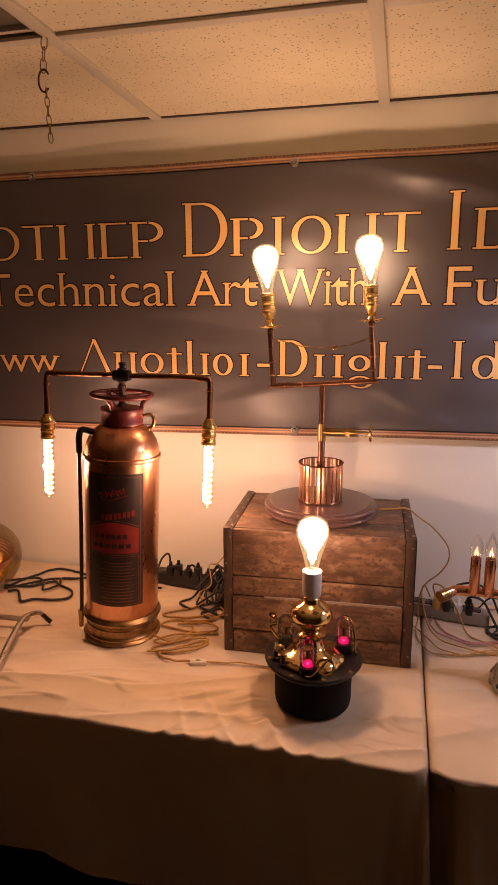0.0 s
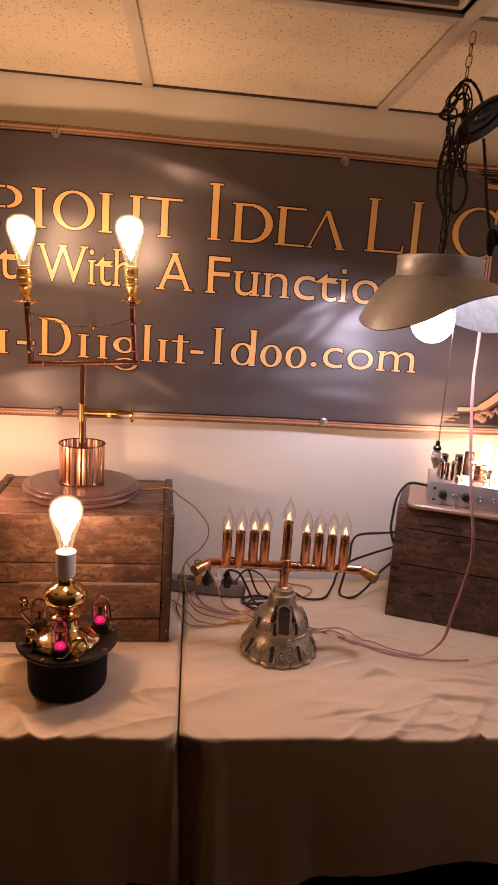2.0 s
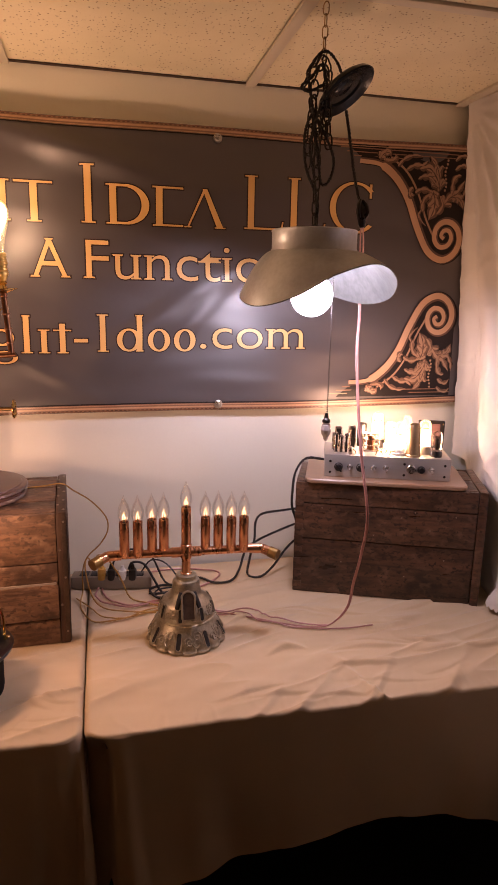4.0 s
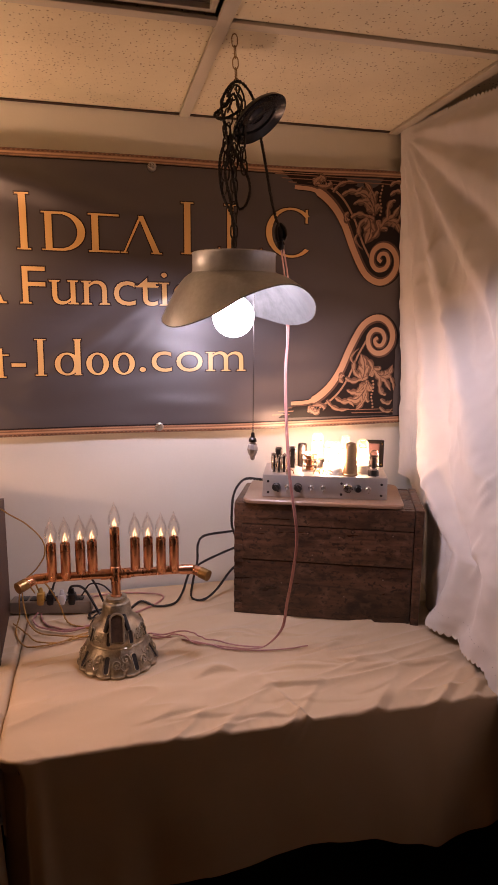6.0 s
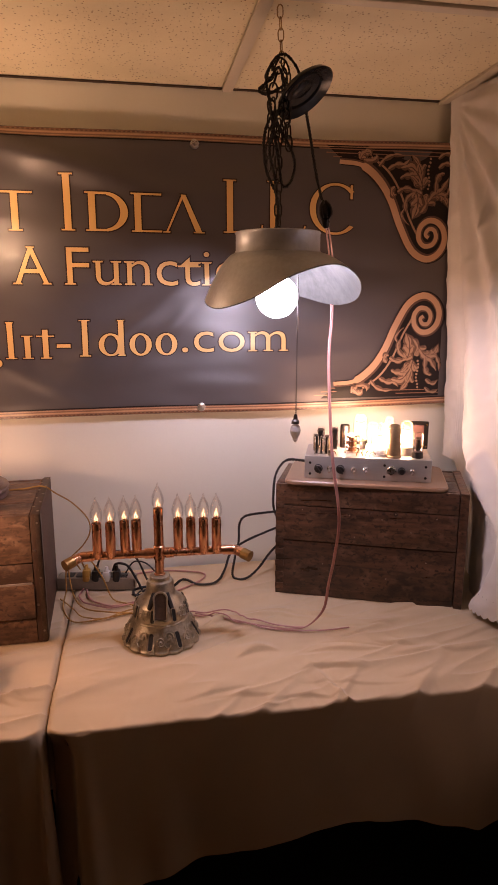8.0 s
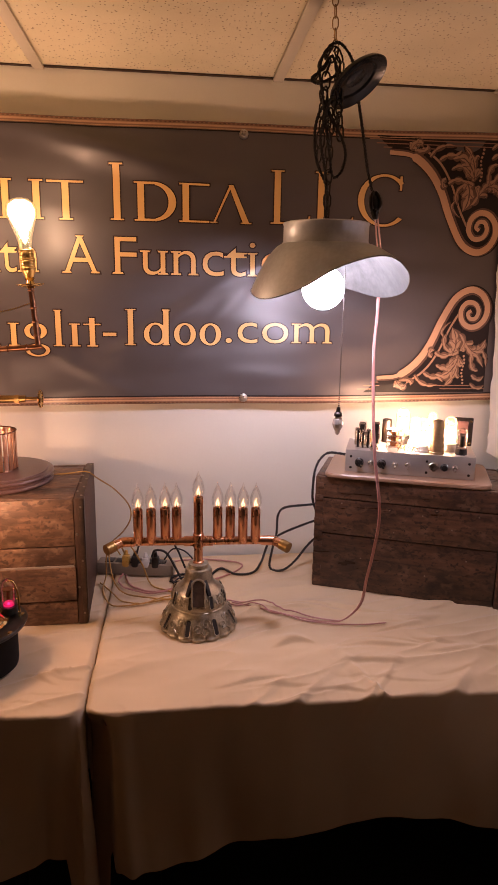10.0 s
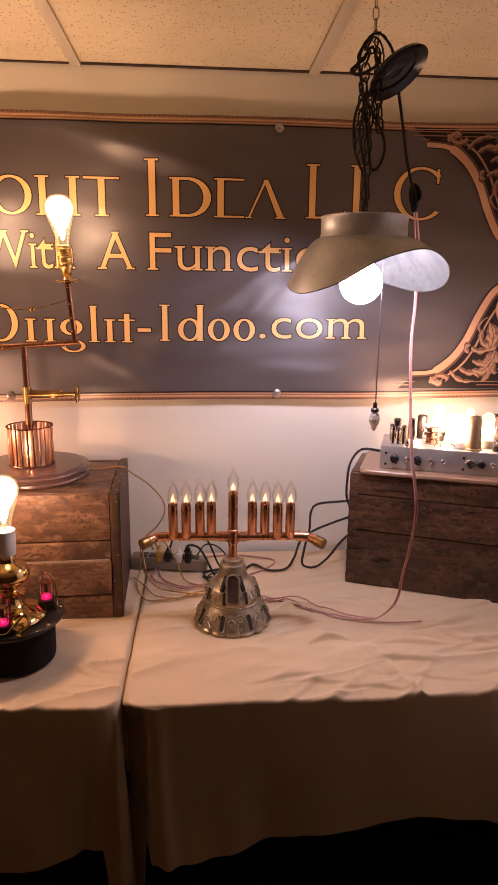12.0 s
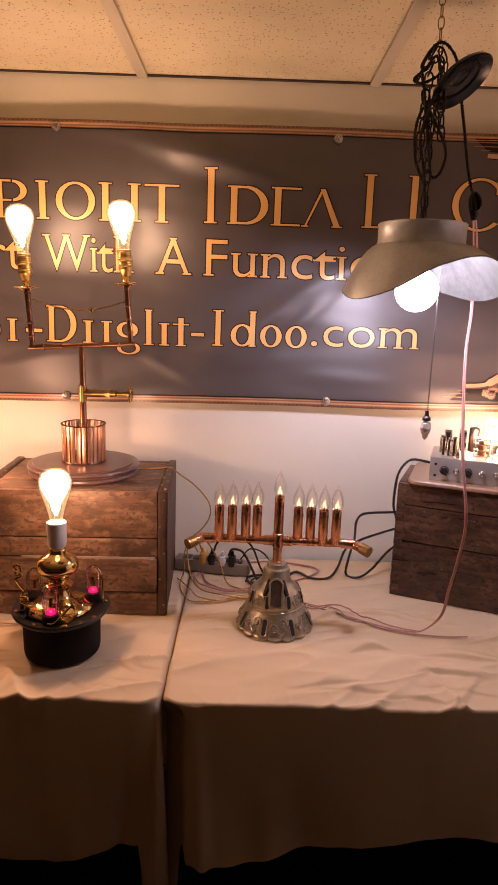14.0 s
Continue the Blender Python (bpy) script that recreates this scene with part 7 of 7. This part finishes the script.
power_strip("black power strip crowded with plugs behind the extinguisher lamp", pose(-0.235, 1.435, TABLE + 0.006, 0, 0, -9), 0.34, M_RUBBER,
            ((-0.115, 0.036, M_BAKELITE), (-0.088, 0.044, M_BAKELITE), (-0.055, 0.034, M_BAKELITE), (-0.022, 0.046, M_BAKELITE), (0.012, 0.034, M_BAKELITE), (0.05, 0.042, M_BAKELITE), (0.084, 0.036, M_BAKELITE)))
power_strip("grey power strip with black and white plugs beside the crate", pose(0.455, 1.405, TABLE + 0.006, 0, 0, -10), 0.22, M_STRIP,
            ((-0.026, 0.036, M_AMBER), (0.0, 0.034, M_BAKELITE), (0.030, 0.03, M_PORCELAIN), (0.058, 0.034, M_BAKELITE)))


def cord(label, points, r, mat, n=4, wound=False, name="cord"):
    bm = twisted(B(), points, r, 0.012, n) if wound else tube(B(), points, r, 7, n)
    ob = part(name, bm, mat)
    return tagged(ob, label, "cord", "cords on the tables")


T = TABLE + 0.0085


def flat(pts, z=T):
    fine = spline([(x, y, 0) for x, y in pts], 5)
    return [(p.x, p.y, z - 0.003 + max(rise(p.x + o, p.y + q, 1.3 if p.x < 0.389 else 4.1) for o, q in ((0, 0), (0.012, 0), (-0.012, 0), (0, 0.012), (0, -0.012)))) for p in fine]


cord("black cord looping over the cloth beside the extinguisher", flat([(-0.83, 1.30), (-0.793, 1.402), (-0.751, 1.467), (-0.70, 1.462), (-0.653, 1.451), (-0.55, 1.43), (-0.47, 1.40), (-0.37, 1.41)]), 0.0036, M_CORD_BLACK)
cord("black cord looping over the cloth beside the extinguisher", flat([(-0.82, 1.28), (-0.761, 1.345), (-0.715, 1.385), (-0.66, 1.40), (-0.60, 1.42), (-0.54, 1.40), (-0.52, 1.33), (-0.50, 1.28)], T + 0.004), 0.0036, M_CORD_BLACK)
cord("black cord looping over the cloth beside the extinguisher", flat([(-0.80, 1.27), (-0.772, 1.28), (-0.728, 1.225), (-0.698, 1.244), (-0.64, 1.250), (-0.605, 1.275), (-0.62, 1.32), (-0.68, 1.352), (-0.704, 1.366), (-0.76, 1.32), (-0.84, 1.31)], T + 0.002), 0.0036, M_CORD_BLACK)
cord("black cord looping over the cloth beside the extinguisher", flat([(-0.85, 1.33), (-0.77, 1.372), (-0.73, 1.35), (-0.70, 1.30), (-0.675, 1.345), (-0.69, 1.39), (-0.65, 1.40)], T + 0.006), 0.0036, M_CORD_BLACK)
cord("gold cloth lamp cord lying in loose loops", flat([(-0.20, 1.36), (-0.235, 1.30), (-0.303, 1.247), (-0.24, 1.235), (-0.171, 1.264), (-0.155, 1.24), (-0.202, 1.226), (-0.271, 1.214), (-0.285, 1.19), (-0.227, 1.167), (-0.16, 1.155), (-0.127, 1.165), (-0.135, 1.18),
      (-0.17, 1.16), (-0.19, 1.119), (-0.255, 1.085), (-0.261, 1.068), (-0.215, 1.062), (-0.16, 1.085), (-0.135, 1.115), (-0.15, 1.125), (-0.20, 1.09), (-0.24, 1.055), (-0.205, 1.025), (-0.17, 1.022), (-0.144, 1.025)]), 0.0027, M_CORD_GOLD)
cord("gold cloth lamp cord running to the hat lamp", flat([(-0.115, 1.028), (-0.072, 1.036), (-0.02, 1.044), (0.03, 1.045), (0.08, 1.03)]), 0.0018, M_CORD_GOLD)
cord("gold cloth lamp cord lying in loose loops", flat([(-0.28, 1.12), (-0.23, 1.10), (-0.19, 1.14), (-0.20, 1.19), (-0.23, 1.205), (-0.17, 1.225), (-0.14, 1.28), (-0.16, 1.32)], T + 0.005), 0.0026, M_CORD_GOLD)
cord("gold cord rising over the black power strip", [(-0.205, 1.325, T), (-0.225, 1.335, 0.775), (-0.195, 1.35, 0.80), (-0.215, 1.40, 0.835), (-0.20, 1.43, 0.83), (-0.175, 1.44, 0.86), (-0.16, 1.45, 0.885), (-0.15, 1.46, 0.84), (-0.15, 1.47, 0.80)], 0.0019, M_CORD_GOLD)
for x, y, hgt, dx in ((-0.355, 1.46, 0.875, -0.03), (-0.29, 1.45, 0.85, 0.05), (-0.23, 1.44, 0.845, 0.07), (-0.19, 1.42, 0.84, 0.06), (-0.21, 1.40, 0.835, 0.05)):
    cord("black cord arching from the black power strip", [(x, y - 0.012, 0.790), (x, y - 0.012, hgt - 0.043), (x + dx * 0.3, y - 0.016, hgt - 0.035), (x + dx * 0.8, y - 0.03, hgt - 0.055), (x + dx, y - 0.06, 0.772), (x + dx * 0.7, y - 0.09, T), (x + dx * 0.2, y - 0.13, T), (x + dx, y - 0.16, T)], 0.0032, M_CORD_BLACK)
knots = random.Random(4)
for k in range(7):
    x, y, pts = -0.13 + 0.022 * k, 1.41 + knots.uniform(-0.02, 0.02), []
    for i in range(9):
        a = i * 1.15 + k
        pts.append((min(-0.108, x - 0.06 + 0.045 * math.cos(a) + knots.uniform(-0.012, 0.012)), y - 0.055 + 0.040 * math.sin(a) + knots.uniform(-0.01, 0.01), max(T + 0.001, T + 0.048 + 0.045 * math.sin(a + 0.8) + knots.uniform(-0.012, 0.012))))
    cord("black cord knotted in a bundle beside the black power strip", pts, 0.0030, M_CORD_BLACK)
cord("gold cloth lamp cord lying in loose loops", flat([(-0.27, 1.05), (-0.20, 1.075), (-0.15, 1.10), (-0.14, 1.13), (-0.18, 1.12), (-0.24, 1.09), (-0.27, 1.10), (-0.22, 1.13), (-0.16, 1.145), (-0.13, 1.19), (-0.17, 1.21), (-0.24, 1.19)], T + 0.004), 0.0026, M_CORD_GOLD)
inline = thing("cord_switch", "ivory inline switch on the gold cord", "switch", pose(-0.131, 1.027, T - 0.004, 0, 0, 14))
part("switch_body", box(B(), (0.040, 0.018, 0.012), (0, 0, 0.006), 0.004), M_IVORY, inline)
part("switch_wheel", lathe(B(), [(0, -0.003), (0.006, -0.003), (0.006, 0.003), (0, 0.003)], 14, pose(0, 0, 0.011, 90)), M_IVORY, inline)

cord("gold cloth cord drooping from the pipe lamp to the table", [(0.235, 1.315, TOP + 0.006), (0.29, 1.33, TOP + 0.005), (0.335, 1.342, TOP + 0.006), (0.365, 1.345, 1.045), (0.405, 1.35, 1.015), (0.442, 1.35, 0.97), (0.446, 1.35, 0.93), (0.425, 1.35, 0.893), (0.392, 1.35, 0.86), (0.378, 1.345, 0.82),
      (0.378, 1.33, 0.775), (0.372, 1.29, T), (0.40, 1.21, T), (0.44, 1.20, T), (0.50, 1.215, T), (0.57, 1.235, T)], 0.0019, M_CORD_GOLD)
cord("gold cloth cord lying on the cloth", flat([(0.36, 1.34), (0.40, 1.27), (0.43, 1.222), (0.48, 1.205), (0.53, 1.23), (0.58, 1.245)], T + 0.003), 0.0018, M_CORD_GOLD)
cord("clear pinkish cord curling behind the candelabra", flat([(0.425, 1.42), (0.43, 1.36), (0.447, 1.316), (0.498, 1.275), (0.568, 1.29), (0.66, 1.33), (0.735, 1.39), (0.762, 1.437), (0.708, 1.474), (0.62, 1.487), (0.52, 1.465)]), 0.0026, M_CORD_PINK)
cord("clear pinkish cord curling behind the candelabra", flat([(0.42, 1.40), (0.41, 1.34), (0.44, 1.29), (0.50, 1.262), (0.56, 1.27), (0.60, 1.24)], T + 0.003), 0.0026, M_CORD_PINK)
cord("thin pink cord trailing over the cloth", flat([(0.70, 1.195), (0.76, 1.168), (0.83, 1.120), (0.88, 1.090), (0.93, 1.075), (0.985, 1.060), (1.041, 1.048), (1.075, 1.044)]), 0.0018, M_CORD_PINK)
cord("thin pink cord trailing over the cloth", flat([(0.70, 1.205), (0.74, 1.195), (0.79, 1.18), (0.83, 1.15), (0.872, 1.118), (0.93, 1.090), (0.97, 1.078)], T + 0.002), 0.0020, M_CORD_PINK)
cord("black cords tangled behind the candelabra", [(0.50, 1.39, 0.80), (0.51, 1.375, 0.825), (0.54, 1.37, 0.82), (0.565, 1.36, 0.78), (0.585, 1.34, T), (0.61, 1.30, T), (0.57, 1.31, T), (0.555, 1.36, T), (0.60, 1.38, T), (0.66, 1.36, T)], 0.0034, M_CORD_BLACK)
cord("black cords tangled behind the candelabra", [(0.455, 1.405, 0.80), (0.47, 1.41, 0.835), (0.52, 1.42, 0.845), (0.565, 1.42, 0.82), (0.60, 1.40, T), (0.64, 1.35, T), (0.58, 1.33, T), (0.55, 1.335, T)], 0.003, M_CORD_BLACK)
cord("black twisted cloth cord between candelabra and crate", [(0.66, 1.36, T), (0.698, 1.41, T), (0.737, 1.369, T), (0.788, 1.376, T), (0.815, 1.40, 0.77), (0.84, 1.43, 0.815), (0.88, 1.44, 0.84), (0.94, 1.44, 0.865), (1.01, 1.45, 0.885)], 0.0034, M_CORD_BLACK, 8, True, "twisted_cord")
cord("black twisted cloth cord looping beside the crate", [(1.02, 1.45, 0.93), (0.95, 1.42, 0.935), (0.88, 1.40, 0.935), (0.86, 1.40, 0.91), (0.858, 1.40, 0.86), (0.845, 1.40, 0.80), (0.842, 1.405, T), (0.875, 1.385, T), (0.915, 1.40, 0.77), (0.96, 1.42, 0.815), (1.02, 1.45, 0.85)], 0.0034, M_CORD_BLACK, 8, True, "twisted_cord")
cord("black twisted cloth cord rising behind the crate to the amplifier", [(1.045, 1.36, 1.10), (0.985, 1.325, 1.115), (0.958, 1.315, 1.10), (0.945, 1.315, 1.07), (0.941, 1.315, 1.03), (0.945, 1.33, 0.98), (0.965, 1.35, 0.93)], 0.0034, M_CORD_BLACK, 8, True, "twisted_cord")
cord("thin brown cord looping over the grey power strip", [(0.425, 1.402, 0.80), (0.415, 1.385, 0.845), (0.44, 1.36, 0.85), (0.475, 1.34, 0.80), (0.50, 1.31, T + 0.004), (0.545, 1.27, T + 0.004), (0.60, 1.225, T + 0.004)], 0.0022, M_CORD_GOLD)
cord("thin brown cord looping over the grey power strip", [(0.41, 1.41, 0.80), (0.392, 1.39, 0.84), (0.385, 1.35, 0.83), (0.40, 1.30, 0.775), (0.43, 1.265, T + 0.004), (0.49, 1.235, T + 0.004), (0.56, 1.215, T + 0.004)], 0.0020, M_CORD_GOLD)
cord("thin black cord curling behind the candelabra", [(0.535, 1.39, 0.79), (0.56, 1.37, 0.83), (0.60, 1.35, 0.825), (0.635, 1.32, 0.78), (0.64, 1.29, T + 0.004), (0.60, 1.28, T + 0.004), (0.565, 1.30, T + 0.006), (0.575, 1.34, T + 0.006), (0.625, 1.35, T + 0.006)], 0.0022, M_CORD_BLACK)
